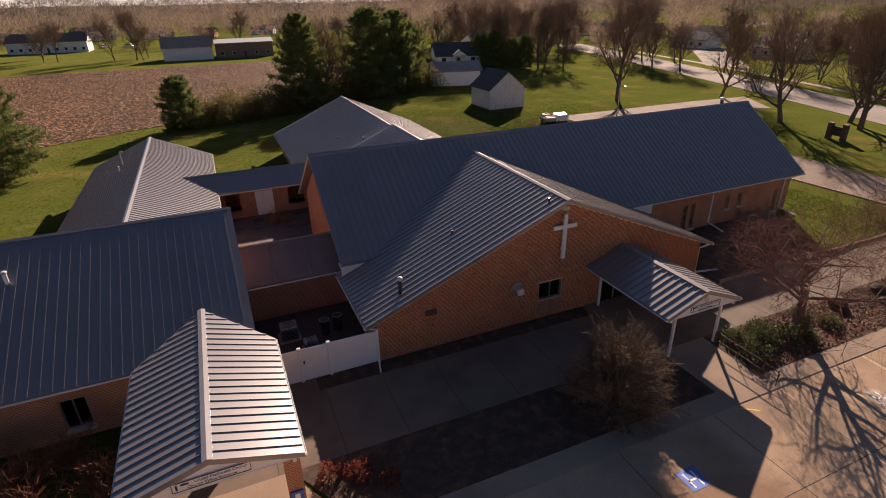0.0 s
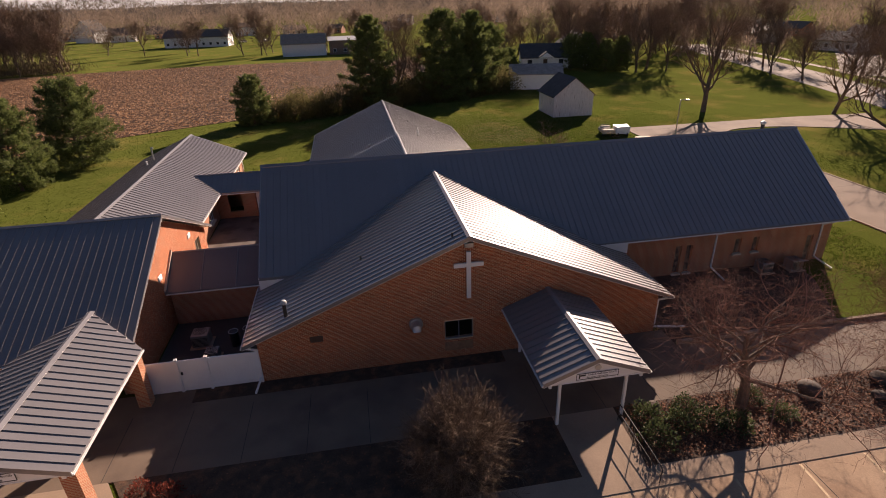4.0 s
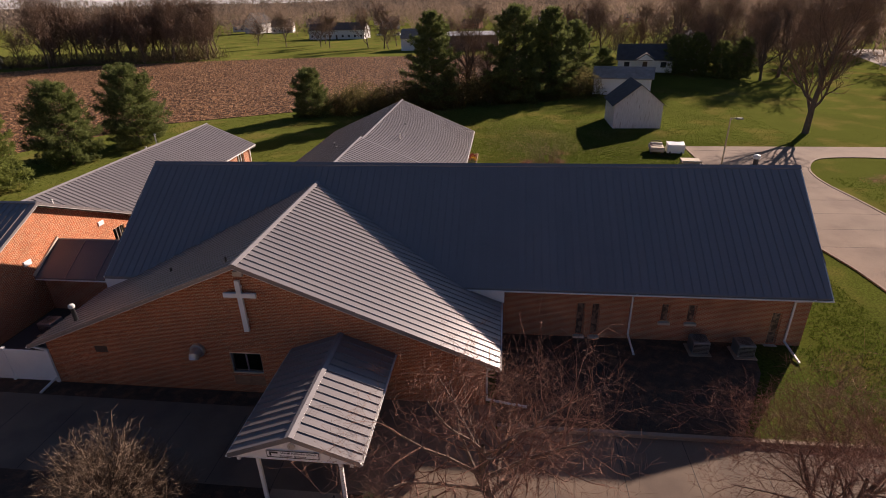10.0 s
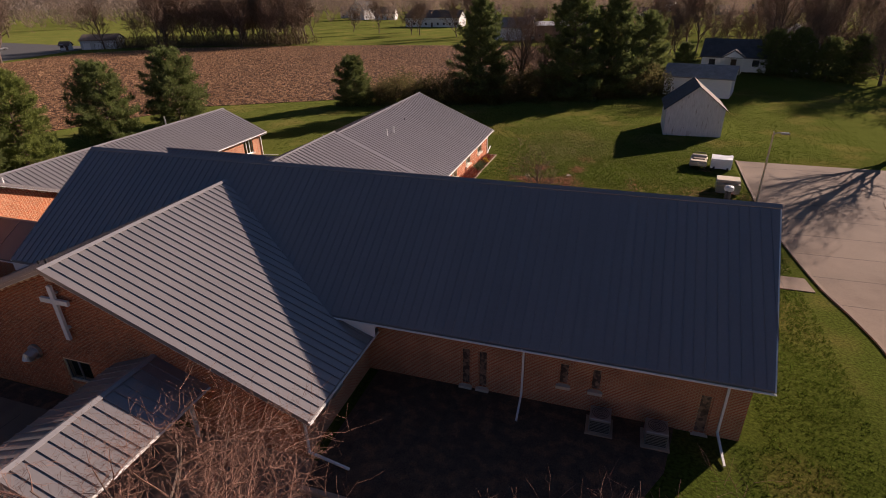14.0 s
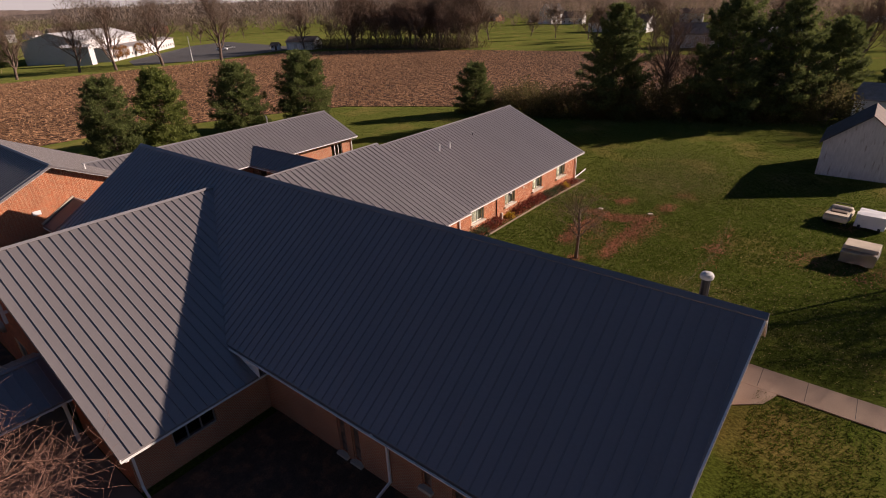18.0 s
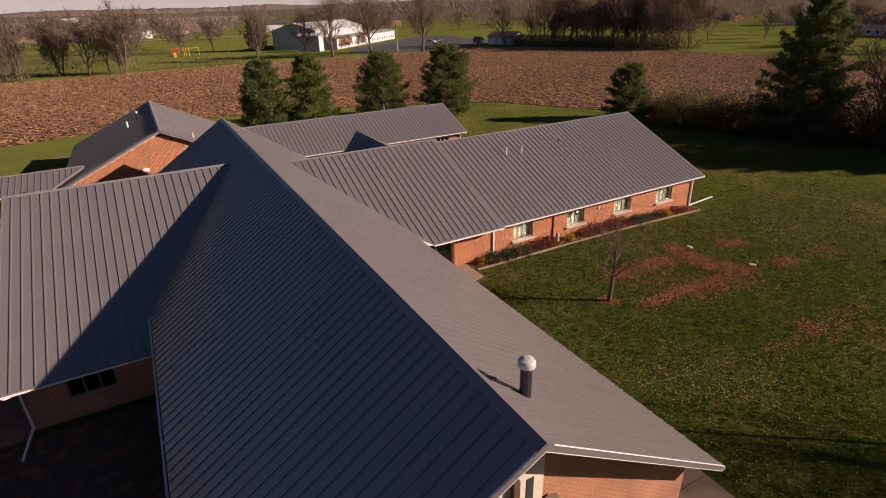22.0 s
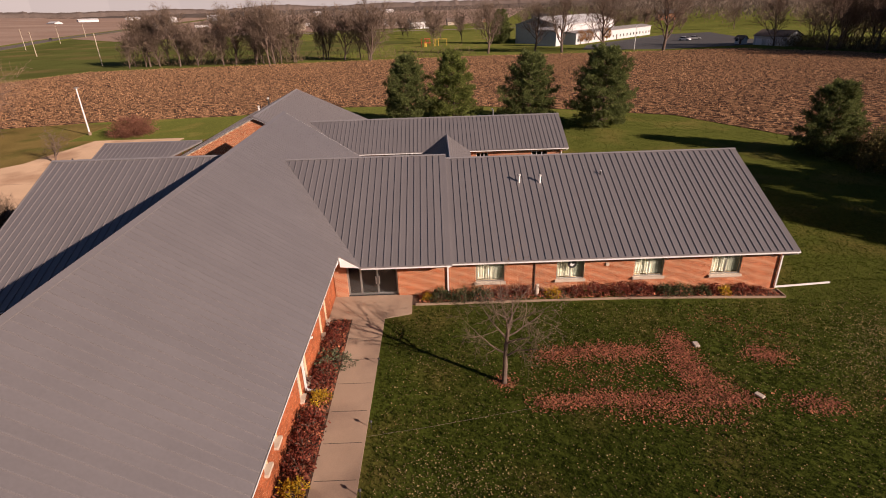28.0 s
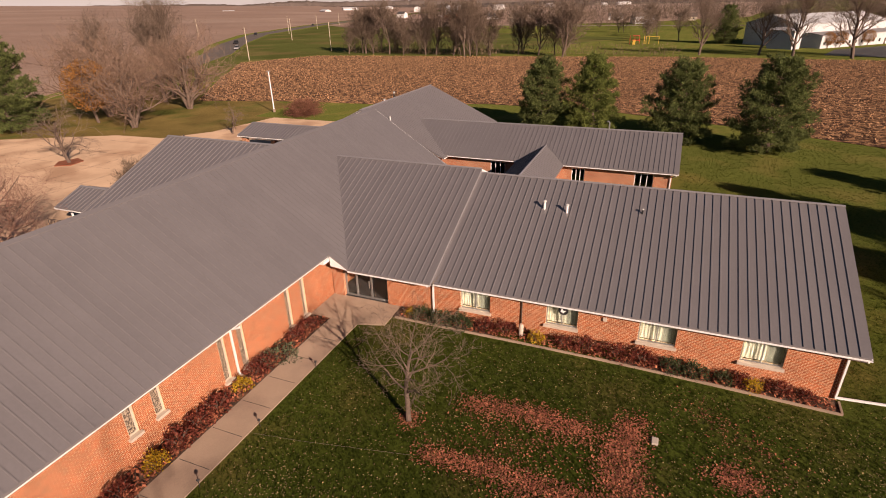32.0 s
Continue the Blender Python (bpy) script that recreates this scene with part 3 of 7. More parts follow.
sheet("end_walk", [(42.5, 41.97), (42.97, 41.97), (42.97, 41.2), (43.3, 41.4), (44.3, 42.2), (44.7, 43.22), (42.5, 43.28)], 0.045, CONC, "concrete apron at the corner of the sanctuary", "sidewalk")
sheet("wing_bed", [(22.8, 46.6), (23.9, 46.6), (23.95, 56), (23.9, 62), (22.8, 62)], 0.06, MULCH, "mulched bed along the classroom wing", "planting bed")
sheet("corn_field", [(-34, -25), (-38.5, -4.5), (-40, 15), (-45, 30), (-44, 50), (-36, 70), (-28.5, 84), (-11, 93.3), (7.6, 100.4), (38, 112), (34, 190), (12, 190), (-36, 190), (-70, 184), (-112, 172), (-136, 150), (-135, 111), (-138, 60), (-131, 0), (-125, -58), (-98, -70), (-60, -44)], 0.05, SOIL, "harvested corn field with brown stubble", "field")
sheet("dry_verge", [(-24, -3), (-24, 1), (-12.5, -1), (-7, -5), (-6.5, -13), (2, -30), (8, -60), (-36, -58), (-58, -43.5), (-33.8, -25), (-37, -10), (-36, -3)], 0.02, DRYGRASS, "dry yellowed grass round the bare trees", "ground")
sheet("meadow", [(-62, -46), (-98, -71), (-126, -59), (-134, 0), (-230, 40), (-290, -60), (-330, -160), (-396, -228), (-256, -183), (-181, -137), (-127, -98), (-42, -51)], 0.02, MEADOW, "pale green grass between field and road", "ground")
sheet("county_road", [(-40, -52), (-128, -100), (-182, -139), (-258, -186), (-400, -238), (-640, -300), (-640, -312), (-400, -252), (-255, -198), (-176, -150), (-122, -110), (-36, -62)], 0.06, GRAVEL_ROAD, "pale two-lane country road", "road")
FF = [(-30, -64), (-118, -112), (-172, -153), (-250, -203), (-398, -258), (-640, -320), (-2500, -800), (-2500, -3000), (300, -3000), (60, -90)]
bm = bmesh.new()
prism(bm, [(x, y, 0.05 + max(0.0, 0.025 * (-y - 100) + 0.02 * min(x, 0))) for x, y in FF], (0, 0, -0.25))
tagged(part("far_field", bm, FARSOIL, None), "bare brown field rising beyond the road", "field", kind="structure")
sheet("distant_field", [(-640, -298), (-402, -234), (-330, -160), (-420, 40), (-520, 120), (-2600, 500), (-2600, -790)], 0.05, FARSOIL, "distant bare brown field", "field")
sheet("street", [(68, -10), (84, 44), (95, 76), (108, 118), (128, 190), (139, 187), (118, 114), (106, 76), (95, 44), (80, -10)], 0.05, STREETC, "pale worn street beyond the lawn", "road")
sheet("street_sidewalk", [(100, 44), (111, 76), (123, 114), (140, 180), (141.6, 179.6), (124.6, 113.5), (112.6, 75.6), (101.6, 43.6)], 0.06, CONC, "narrow concrete sidewalk across the street", "sidewalk")
sheet("cross_street", [(120, 108), (200, 196), (330, 260), (335, 250), (206, 186), (124, 98)], 0.055, STREETC, "pale side street running off between the houses", "road")

sheet("service_yard", [(-1.0, 23.2), (4.8, 23.2), (4.8, 29.9), (-1.0, 29.9)], 0.03, ASPH, "dark paved service yard behind the fence", "yard")
# Dark sheet laid over the lawn to paint the building's shade.
sheet("shade_bed", [(27, 21.9), (37.4, 21.9), (38.8, 24.4), (40.0, 26.6), (40.6, 29.7), (27, 29.7)], 0.03, MULCH, "dark mulch-coloured sheet standing in for the building's shade", "ground")
sheet("courtyard", [(-1.9, 34), (4.9, 34), (6.4, 47.8), (-1.9, 47.8)], 0.03, SHADECONC, "concrete courtyard between the wings, its shade painted dark", "yard")

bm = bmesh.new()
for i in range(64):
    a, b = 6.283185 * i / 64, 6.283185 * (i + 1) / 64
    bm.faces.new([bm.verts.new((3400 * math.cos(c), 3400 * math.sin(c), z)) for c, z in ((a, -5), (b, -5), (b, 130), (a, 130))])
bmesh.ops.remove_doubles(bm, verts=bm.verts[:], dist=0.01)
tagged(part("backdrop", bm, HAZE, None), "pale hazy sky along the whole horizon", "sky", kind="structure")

# ---- buildings ----


def gable_x(ridge_y, ridge_z, slope):
    return lambda x, y: ridge_z - slope * abs(y - ridge_y)


def gable_y(ridge_x, ridge_z, slope):
    return lambda x, y: ridge_z - slope * abs(x - ridge_x)


MS, MN = 0.670, 0.665


def main(x, y):
    return 8.02 - (MS if y < 35.49 else MN) * abs(y - 35.49)


AS = 0.414
annex = gable_y(15.72, 7.18, AS)
WS = 0.434
wing1, wing2 = gable_y(14.63, 6.45, WS), gable_y(14.63, 6.2, WS)
LS = 0.47
office = gable_x(31.05, 6.75, LS)
NS = 0.438
north = gable_y(-6.78, 4.96, NS)


def main_y(z, side):
    return 35.49 + side * (8.02 - z) / (MS if side < 0 else MN)


# sanctuary
sanc = thing("sanctuary", "long red brick church sanctuary with brown-grey metal gable roof", "church", at=(24, 35.5, 0))
X0, X1 = 4.45, 44.0
SE, NE = 28.45, 42.62
XS, XN = 43.45, 43.7
roof_slope(sanc, [(X0, SE), (XS, SE), (X1, 35.49), (X0, 35.49)], main, 0, seam=0.034)
roof_slope(sanc, [(X0, 35.49), (X1, 35.49), (XN, NE), (X0, NE)], main, 0, seam=0.016)
cap = ridge_cap(sanc, (X0, 35.49, 8.0), (X1, 35.49, 8.0), (0, -1, -MS), (0, 1, -MN), 0.24)
cap.data.materials[0] = ROOF
cap["label"] = "brown-grey metal ridge cap"
for x, xs, xn in ((X0 + 0.03, X0 + 0.03, X0 + 0.03), (X1 - 0.03, XS - 0.03, XN - 0.03)):
    rake(sanc, (x, 35.49, 8.02), (xs, SE, main(0, SE)))
    rake(sanc, (x, 35.49, 8.02), (xn, NE, main(0, NE)))
gutter(sanc, (25.2, SE - 0.09, main(0, SE) - 0.05), (XS, SE - 0.09, main(0, SE) - 0.05))
gutter(sanc, (23.9, NE + 0.01, main(0, NE) - 0.05), (XN, NE + 0.01, main(0, NE) - 0.05))
SW, NW, EW, WW = 29.15, 41.95, 42.95, 5.0
zs, zn = main(0, SW) - 0.25, main(0, NW) - 0.25
s_open = [(35.6 - WW, 36.05 - WW, 1.2, 2.3), (36.95 - WW, 37.4 - WW, 1.2, 2.3), (31.2 - WW, 31.65 - WW, 0.15, 2.2), (32.0 - WW, 32.45 - WW, 0.15, 2.2), (41.2 - WW, 41.7 - WW, 0.0, 2.0)]
wall(sanc, (WW, SW), (EW, SW), -0.3, zs, 0.3, s_open)
n_open = [(36.72, 37.17, 1.3, 2.7), (35.45, 35.9, 1.3, 2.7), (31.8, 32.22, 0.25, 2.7), (30.55, 30.98, 0.25, 2.7), (26.9, 27.3, 0.25, 2.7), (25.55, 25.92, 0.25, 2.7)]
wall(sanc, (EW, NW), (WW, NW), -0.3, zn, 0.3, [(EW - b, EW - a, z0, z1) for a, b, z0, z1 in n_open], bricks=True, singly=280)
D = NW - SW
for a, b in (((EW, SW), (EW, NW)), ((WW, NW), (WW, SW))):
    lo = min(zs, zn)
    g = [(0, lo), (D, lo), (D, zn + 0.001), (35.49 - SW, 7.72), (0, zs + 0.001)] if a[0] == EW else [(0, lo), (D, lo), (D, zs + 0.001), (NW - 35.49, 7.72), (0, zn + 0.001)]
    wall(sanc, a, b, -0.3, min(zs, zn), 0.3, [(2.2, 3.0, -0.3, 2.2)] if a[0] == EW else [], gable=g)
for a, b, z0, z1 in n_open:
    window(sanc, (b, NW), (a, NW), z0, z1, (0, -1), cols=1, frame_mat=STONE, glass=LEADED)
for s0, s1, z0, z1 in s_open:
    window(sanc, (WW + s0, SW), (WW + s1, SW), z0, z1, (0, 1), cols=1, frame_mat=BRICK, glass=LEADED2)
dr = part("side_door", boxed(EW - 0.12, EW - 0.06, 31.36, 32.14, 0.02, 2.18, bevel=0.01), WHITE, sanc, "white panelled side door")
for k, z in enumerate((0.25, 1.15)):
    part("door_panel", boxed(EW - 0.065, EW - 0.045, 31.48, 32.02, z, z + 0.75, bevel=0.008), WHITE, dr)
part("trim", boxed(EW - 0.02, EW + 0.03, 32.16, 32.3, 0.0, 2.3), WHITE, sanc, "white door trim")
bay = part("gable_bay", slab([(EW + 0.07, 34.63, 0.0), (EW + 0.07, 36.35, 0.0), (EW + 0.07, 36.35, 7.0), (EW + 0.07, 35.49, 7.55), (EW + 0.07, 34.63, 7.0)], drop=(-0.06, 0, 0)), mat("cream_stucco", (0.66, 0.58, 0.45), rough=0.9, var=0.08, fine=0.1, bump=0.2), sanc, "cream rendered centre bay of the gable")
for y in (35.02, 35.96):
    part("slit_window", boxed(EW + 0.065, EW + 0.085, y - 0.1, y + 0.1, 0.6, 5.95), DARKIN, bay, "tall dark slit window")
crs = thing("gable_cross", "weathered tan wooden cross on the cream gable bay", "cross", at=(EW + 0.15, 35.49, 3))
part("upright", boxed(EW + 0.09, EW + 0.22, 35.40, 35.58, 2.4, 6.2, bevel=0.01), DARKWOOD, crs)
part("arm", boxed(EW + 0.1, EW + 0.26, 34.25, 36.73, 4.9, 5.1, bevel=0.01), mat("aged_wood", (0.26, 0.18, 0.11), var=0.25, scale=3, stretch=(1, 0.2, 1)), crs, "tan wooden arm")
part("eave_return", slab([(25.2, SE + 0.02, 3.15), (27.3, SE + 0.02, 3.15), (27.3, SE + 0.02, 2.42)], drop=(0, 0.025, 0)), WHITE, sanc, "white eave return board")
part("eave_return", slab([(6.2, SE + 0.02, 3.15), (4.45, SE + 0.02, 3.15), (4.45, SE + 0.02, 2.42)], drop=(0, 0.025, 0)), WHITE, sanc, "white eave return board")
part("soffit_box", slab([(25.4, SE + 0.06, 3.1), (27.3, SE + 0.06, 3.1), (27.3, SW, 3.1), (25.4, SW, 3.1)], drop=(0, 0, -0.2)), WHITE, sanc, "white soffit return")
part("soffit_box", slab([(X0, SE + 0.06, 3.1), (6.0, SE + 0.06, 3.1), (6.0, SW, 3.1), (X0, SW, 3.1)], drop=(0, 0, -0.2)), WHITE, sanc, "white soffit return")
part("soffit_box", slab([(23.3, NE - 0.04, 3.05), (24.3, NE - 0.04, 3.05), (24.3, NW, 3.05), (23.3, NW, 3.05)], drop=(0, 0, -0.2)), WHITE, sanc, "white soffit return")
downspout(sanc, (34.05, SE - 0.05, 3.2), (34.05, SW - 0.08, 2.75), (34.05, SW - 0.08, 0.35), (34.1, SW - 1.5, 0.08))
downspout(sanc, (42.6, SE - 0.05, 3.2), (42.1, SW - 0.08, 2.75), (42.1, SW - 0.08, 0.3), (42.2, SW - 1.6, 0.08))
downspout(sanc, (31.4, NE + 0.02, 3.0), (31.4, NW + 0.08, 2.75), (31.4, NW + 0.08, 0.2), (31.4, NW + 0.5, 0.1))
downspout(sanc, (43.2, NE + 0.02, 3.0), (42.7, NW + 0.08, 2.7), (42.7, NW + 0.08, 0.2), (42.7, NW + 0.5, 0.1))

# hall with the cross
hall = thing("front_hall", "red brick gabled church hall with white cross on its front", "church", at=(15.7, 27, 0))
AX0, AX1, AY = 4.25, 27.15, 22.83
yz = main_y(7.18, -1)
xe = 15.72 + (7.18 - main(0, SE)) / AS
roof_slope(hall, [(15.72, AY), (AX1, AY), (AX1, SW), (xe, SW), (15.72, yz)], annex, 1)
xw = 15.72 - (7.18 - main(0, SE)) / AS
roof_slope(hall, [(AX0, AY), (15.72, AY), (15.72, yz), (xw, SW), (AX0, SW)], annex, 1)
ridge_cap(hall, (15.72, AY, 7.18), (15.72, yz, 7.18), (1, 0, -AS), (-1, 0, -AS))
rake(hall, (15.72, AY + 0.03, 7.18), (AX1, AY + 0.03, annex(AX1, 0)))
rake(hall, (15.72, AY + 0.03, 7.18), (AX0, AY + 0.03, annex(AX0, 0)))
gutter(hall, (AX1 + 0.05, SW - 0.1, annex(AX1, 0) - 0.05), (AX1 + 0.05, AY, annex(AX1, 0) - 0.05))
gutter(hall, (AX0 - 0.05, AY, annex(AX0, 0) - 0.05), (AX0 - 0.05, SW - 0.1, annex(AX0, 0) - 0.05))
HW, HE, HS = 4.9, 26.5, 23.25
zh = annex(HW, 0) - 0.25
hw = (HE - HW)
wall(hall, (HW, HS), (HE, HS), -0.3, zh, 0.3, [(14.4 - HW, 15.95 - HW, 1.15, 2.3), (18.6 - HW, 21.2 - HW, -0.3, 2.2)], gable=[(0, zh), (hw, zh), (15.72 - HW, 6.95)], bricks=True)
wall(hall, (HE, HS), (HE, SW), -0.3, zh, 0.3, [(1.6, 3.4, 1.0, 2.2)])
wall(hall, (HW, SW), (HW, HS), -0.3, zh, 0.3)
window(hall, (14.4, HS), (15.95, HS), 1.15, 2.3, (0, 1), cols=2, sill=False)
window(hall, (HE, HS + 1.6), (HE, HS + 3.4), 1.0, 2.2, (-1, 0), cols=3, sill=False)
dr = part("entrance_door", bar((18.6, HS + 0.12, 2.15), (21.2, HS + 0.12, 2.15), 0.06, 0.1), FRAMEM, hall, "grey framed glass double door")
for x in (18.65, 19.9, 21.15):
    part("mullion", boxed(x - 0.05, x + 0.05, HS + 0.09, HS + 0.15, -0.1, 2.1), FRAMEM, dr)
for x in (18.7, 19.95):
    part("pane", boxed(x, x + 1.15, HS + 0.11, HS + 0.13, 0.02, 2.1), GLASS, dr).visible_shadow = False
part("tall_panel", boxed(14.4, 15.95, HS - 0.012, HS + 0.05, 0.45, 1.0), mat("old_brick_patch", (0.30, 0.17, 0.10), var=0.25, scale=6), hall, "paler infilled brick panel under the window")
part("wall_vent", boxed(7.5, 8.15, HS - 0.03, HS + 0.05, 2.0, 2.35), DARKWOOD, hall, "dark louvred wall vent")
part("gable_light", boxed(15.5, 15.95, HS - 0.16, HS + 0.02, 6.5, 6.75, bevel=0.02), STONE, hall, "small pale floodlight under the gable")
bm = bmesh.new()
tube(bm, [(12.9, HS - 0.02, 2.42), (12.9, HS - 0.16, 2.42)], [0.36, 0.36], 20)
tube(bm, [(12.9, HS - 0.14, 2.42), (12.9, HS - 0.42, 2.36), (12.9, HS - 0.5, 2.2)], [0.27, 0.25, 0.22], 16)
part("wall_exhaust", bm, GALV, hall, "round galvanised exhaust hood on the wall")
downspout(hall, (AX1 + 0.05, AY + 0.2, 2.3), (HE + 0.08, HS + 0.1, 2.0), (HE + 0.08, HS + 0.1, 0.25), (HE + 1.9, HS - 0.1, 0.12))
downspout(hall, (AX0 - 0.05, AY + 0.2, 2.3), (HW - 0.05, HS - 0.06, 2.0), (HW - 0.05, HS - 0.06, 0.35), (HW - 0.25, HS - 1.0, 0.1))


def flue(parent, x, y, z, h, r, dark=True, cap=True, name="vent_pipe"):
    p = part(name, piped([(x, y, z - 0.25), (x, y, z + h * 0.75)], r), BLACKM if dark else WHITE, parent, "black flue pipe" if dark else "white vent pipe")
    if cap:
        part("cap", piped([(x, y, z + h * 0.78), (x, y, z + h * 0.8), (x, y, z + h * 0.9), (x, y, z + h * 0.96), (x, y, z + h)], [r * 1.3, r * 1.5, r * 1.5, r * 1.25, r * 0.5], 28), CAPM, p, "pale grey domed cap")
    return p


flue(hall, 6.43, 23.85, annex(6.43, 0), 0.95, 0.1)
flue(hall, 10.4, 26.2, annex(10.4, 0), 0.25, 0.06, cap=False)
flue(hall, 15.0, 23.7, annex(15.0, 0), 0.35, 0.05, cap=False)
flue(sanc, 42.0, 36.53, main(0, 36.53), 1.05, 0.14)

bm = bmesh.new()
box(bm, 15.57, 15.79, 22.98, 23.1, 3.72, 6.34)
box(bm, 14.93, 15.57, 22.98, 23.1, 5.5, 5.72)
box(bm, 15.79, 16.43, 22.98, 23.1, 5.5, 5.72)
box(bm, 15.6, 15.76, 23.1, 23.26, 4.2, 4.3)
box(bm, 15.6, 15.76, 23.1, 23.26, 5.9, 6.0)
cr = part("wall_cross", bm, WHITE, None)
tagged(cr, "tall plain white cross fixed to the brick gable", "cross")


def canopy(name, label, cx, half, y0, y1, rz, ez, posts, lines):
    """A gabled entrance canopy with seamed roof, white gable board, sign and posts."""
    th = thing(name, label, "canopy", "entrance canopies", at=(cx, y0, 0))
    s = (rz - ez) / half
    pl = gable_y(cx, rz, s)
    roof_slope(th, [(cx, y0), (cx + half, y0), (cx + half, y1[1]), (cx, y1[0])], pl, 1)
    roof_slope(th, [(cx - half, y0), (cx, y0), (cx, y1[0]), (cx - half, y1[1])], pl, 1)
    ridge_cap(th, (cx, y0, rz), (cx, y1[0], rz), (1, 0, -s), (-1, 0, -s))
    rake(th, (cx, y0 + 0.03, rz), (cx + half, y0 + 0.03, ez))
    rake(th, (cx, y0 + 0.03, rz), (cx - half, y0 + 0.03, ez))
    for sx in (-1, 1):
        gutter(th, (cx + sx * (half + 0.04), y0, ez - 0.05), (cx + sx * (half + 0.04), y1[1], ez - 0.05))
    gb = part("gable_board", slab([(cx - half + 0.1, y0 + 0.12, ez - 0.2), (cx + half - 0.1, y0 + 0.12, ez - 0.2), (cx + half - 0.1, y0 + 0.12, ez - 0.1), (cx, y0 + 0.12, rz - 0.2), (cx - half + 0.1, y0 + 0.12, ez - 0.1)], drop=(0, 0.06, 0)), WHITE, th, "white gable board")
    for sx in (-1, 1):
        part("side_beam", bar((cx + sx * (half - 0.35), y0 + 0.1, ez - 0.2), (cx + sx * (half - 0.35), y1[1], ez - 0.2), 0.12, 0.25), WHITE, th, "white side beam")
    part("ceiling_panel", slab([(cx - half + 0.1, y0 + 0.1, ez - 0.16), (cx + half - 0.1, y0 + 0.1, ez - 0.16), (cx + half - 0.1, y1[1], ez - 0.16), (cx - half + 0.1, y1[1], ez - 0.16)], drop=(0, 0, -0.03)), WHITE, th)
    for x, y, kind in posts:
        if kind == "brick":
            part("post", boxed(x - 0.28, x + 0.28, y - 0.28, y + 0.28, 0, ez - 0.2), BRICK, th, "red brick pier")
        else:
            part("post", boxed(x - 0.065, x + 0.065, y - 0.065, y + 0.065, 0.0, ez - 0.2, bevel=0.012), WHITE, th, "white square post")
    w, h, zc = lines[0]
    sign = part("sign_board", boxed(cx - w / 2, cx + w / 2, y0 + 0.07, y0 + 0.12, zc - h / 2, zc + h / 2, bevel=0.01), VINYL, th, "white sign board with dark lettering")
    bm = bmesh.new()
    for a, b in (((-w / 2, -h / 2), (w / 2, -h / 2)), ((w / 2, -h / 2), (w / 2, h / 2)), ((w / 2, h / 2), (-w / 2, h / 2)), ((-w / 2, h / 2), (-w / 2, -h / 2))):
        beam(bm, (cx + a[0], y0 + 0.065, zc + a[1]), (cx + b[0], y0 + 0.065, zc + b[1]), 0.02, 0.02)
    part("sign_border", bm, TEXTM, sign, "thin dark border")
    for i, (words, size, dx, dz) in enumerate(lines[1:]):
        cu = bpy.data.curves.new("lettering", "FONT")
        cu.body, cu.size, cu.align_x, cu.align_y, cu.extrude = words, size, "CENTER", "CENTER", 0.004
        cu.materials.append(TEXTM)
        t = new("lettering", cu)
        t.matrix_basis = pose(cx + dx, y0 + 0.064, zc + dz, 90, 0, 0)
        t.parent = sign
        t["label"] = "dark sign lettering"
    part("emblem", boxed(cx - w / 2 + 0.1, cx - w / 2 + 0.16, y0 + 0.055, y0 + 0.072, zc - 0.1, zc + 0.1), TEXTM, sign, "small dark emblem")
    return th


c1 = canopy("entrance_canopy", "white-posted entrance canopy with grey seamed gable roof", 19.98, 2.44, 16.9, (HS, HS), 3.68, 2.72, [(18.45, 17.3, "w"), (21.55, 17.3, "w"), (18.45, 22.9, "w"), (21.55, 22.9, "w")], [(1.9, 0.3, 2.84), ("United Methodist Church", 0.125, 0.22, 0.06), ("Sanctuary Entrance", 0.125, 0.0, -0.08)])
part("round_emblem", piped([(19.98, 16.955, 3.22), (19.98, 17.0, 3.22)], 0.14, 16), GALV, c1, "small round grey emblem in the gable")
c2 = canopy("office_canopy", "office entrance canopy with grey seamed gable roof and brick piers", -2.8, 2.85, 15.2, (24.9, 22.5), 4.2, 3.3, [(-0.4, 15.9, "brick"), (-5.2, 15.9, "brick"), (-0.55, 22.6, "brick")], [(2.3, 0.34, 3.45), ("United Methodist Church", 0.15, 0.28, 0.07), ("Church Office Entrance", 0.15, 0.0, -0.09)])
for th, cx, y0, zc, dx in ((c1, 19.98, 16.9, 2.90, -0.66), (c2, -2.8, 15.2, 3.52, -0.78)):
    part("name_bar", boxed(cx + dx - 0.12, cx + dx + 0.12, y0 + 0.058, y0 + 0.072, zc - 0.035, zc + 0.035), TEXTM, th)
p = part("parking_sign", boxed(-0.62, -0.2, 15.55, 15.6, 0.9, 1.35), BLUE, c2, "blue accessible parking sign")
part("sign_symbol", boxed(-0.5, -0.32, 15.54, 15.555, 1.0, 1.25), VINYL, p)

# office building
off = thing("office_building", "red brick office building with dark seamed metal gable roof", "church", at=(-10, 31, 0))
OX0, OX1, OS, ON = -19.0, -0.7, 22.97, 40.1
roof_slope(off, [(OX0, OS), (OX1, OS), (OX1, 31.05), (OX0, 31.05)], office, 0)
roof_slope(off, [(OX0, 31.05), (OX1, 31.05), (OX1, ON), (OX0, ON)], office, 0)
ridge_cap(off, (OX0, 31.05, 6.75), (OX1, 31.05, 6.75), (0, -1, -LS), (0, 1, -LS))
for x in (OX0 + 0.03, OX1 - 0.03):
    rake(off, (x, 31.05, 6.75), (x, OS, office(0, OS)))
    rake(off, (x, 31.05, 6.75), (x, ON, office(0, ON)))
gutter(off, (OX0, OS - 0.05, office(0, OS) - 0.05), (-5.7, OS - 0.05, office(0, OS) - 0.05))
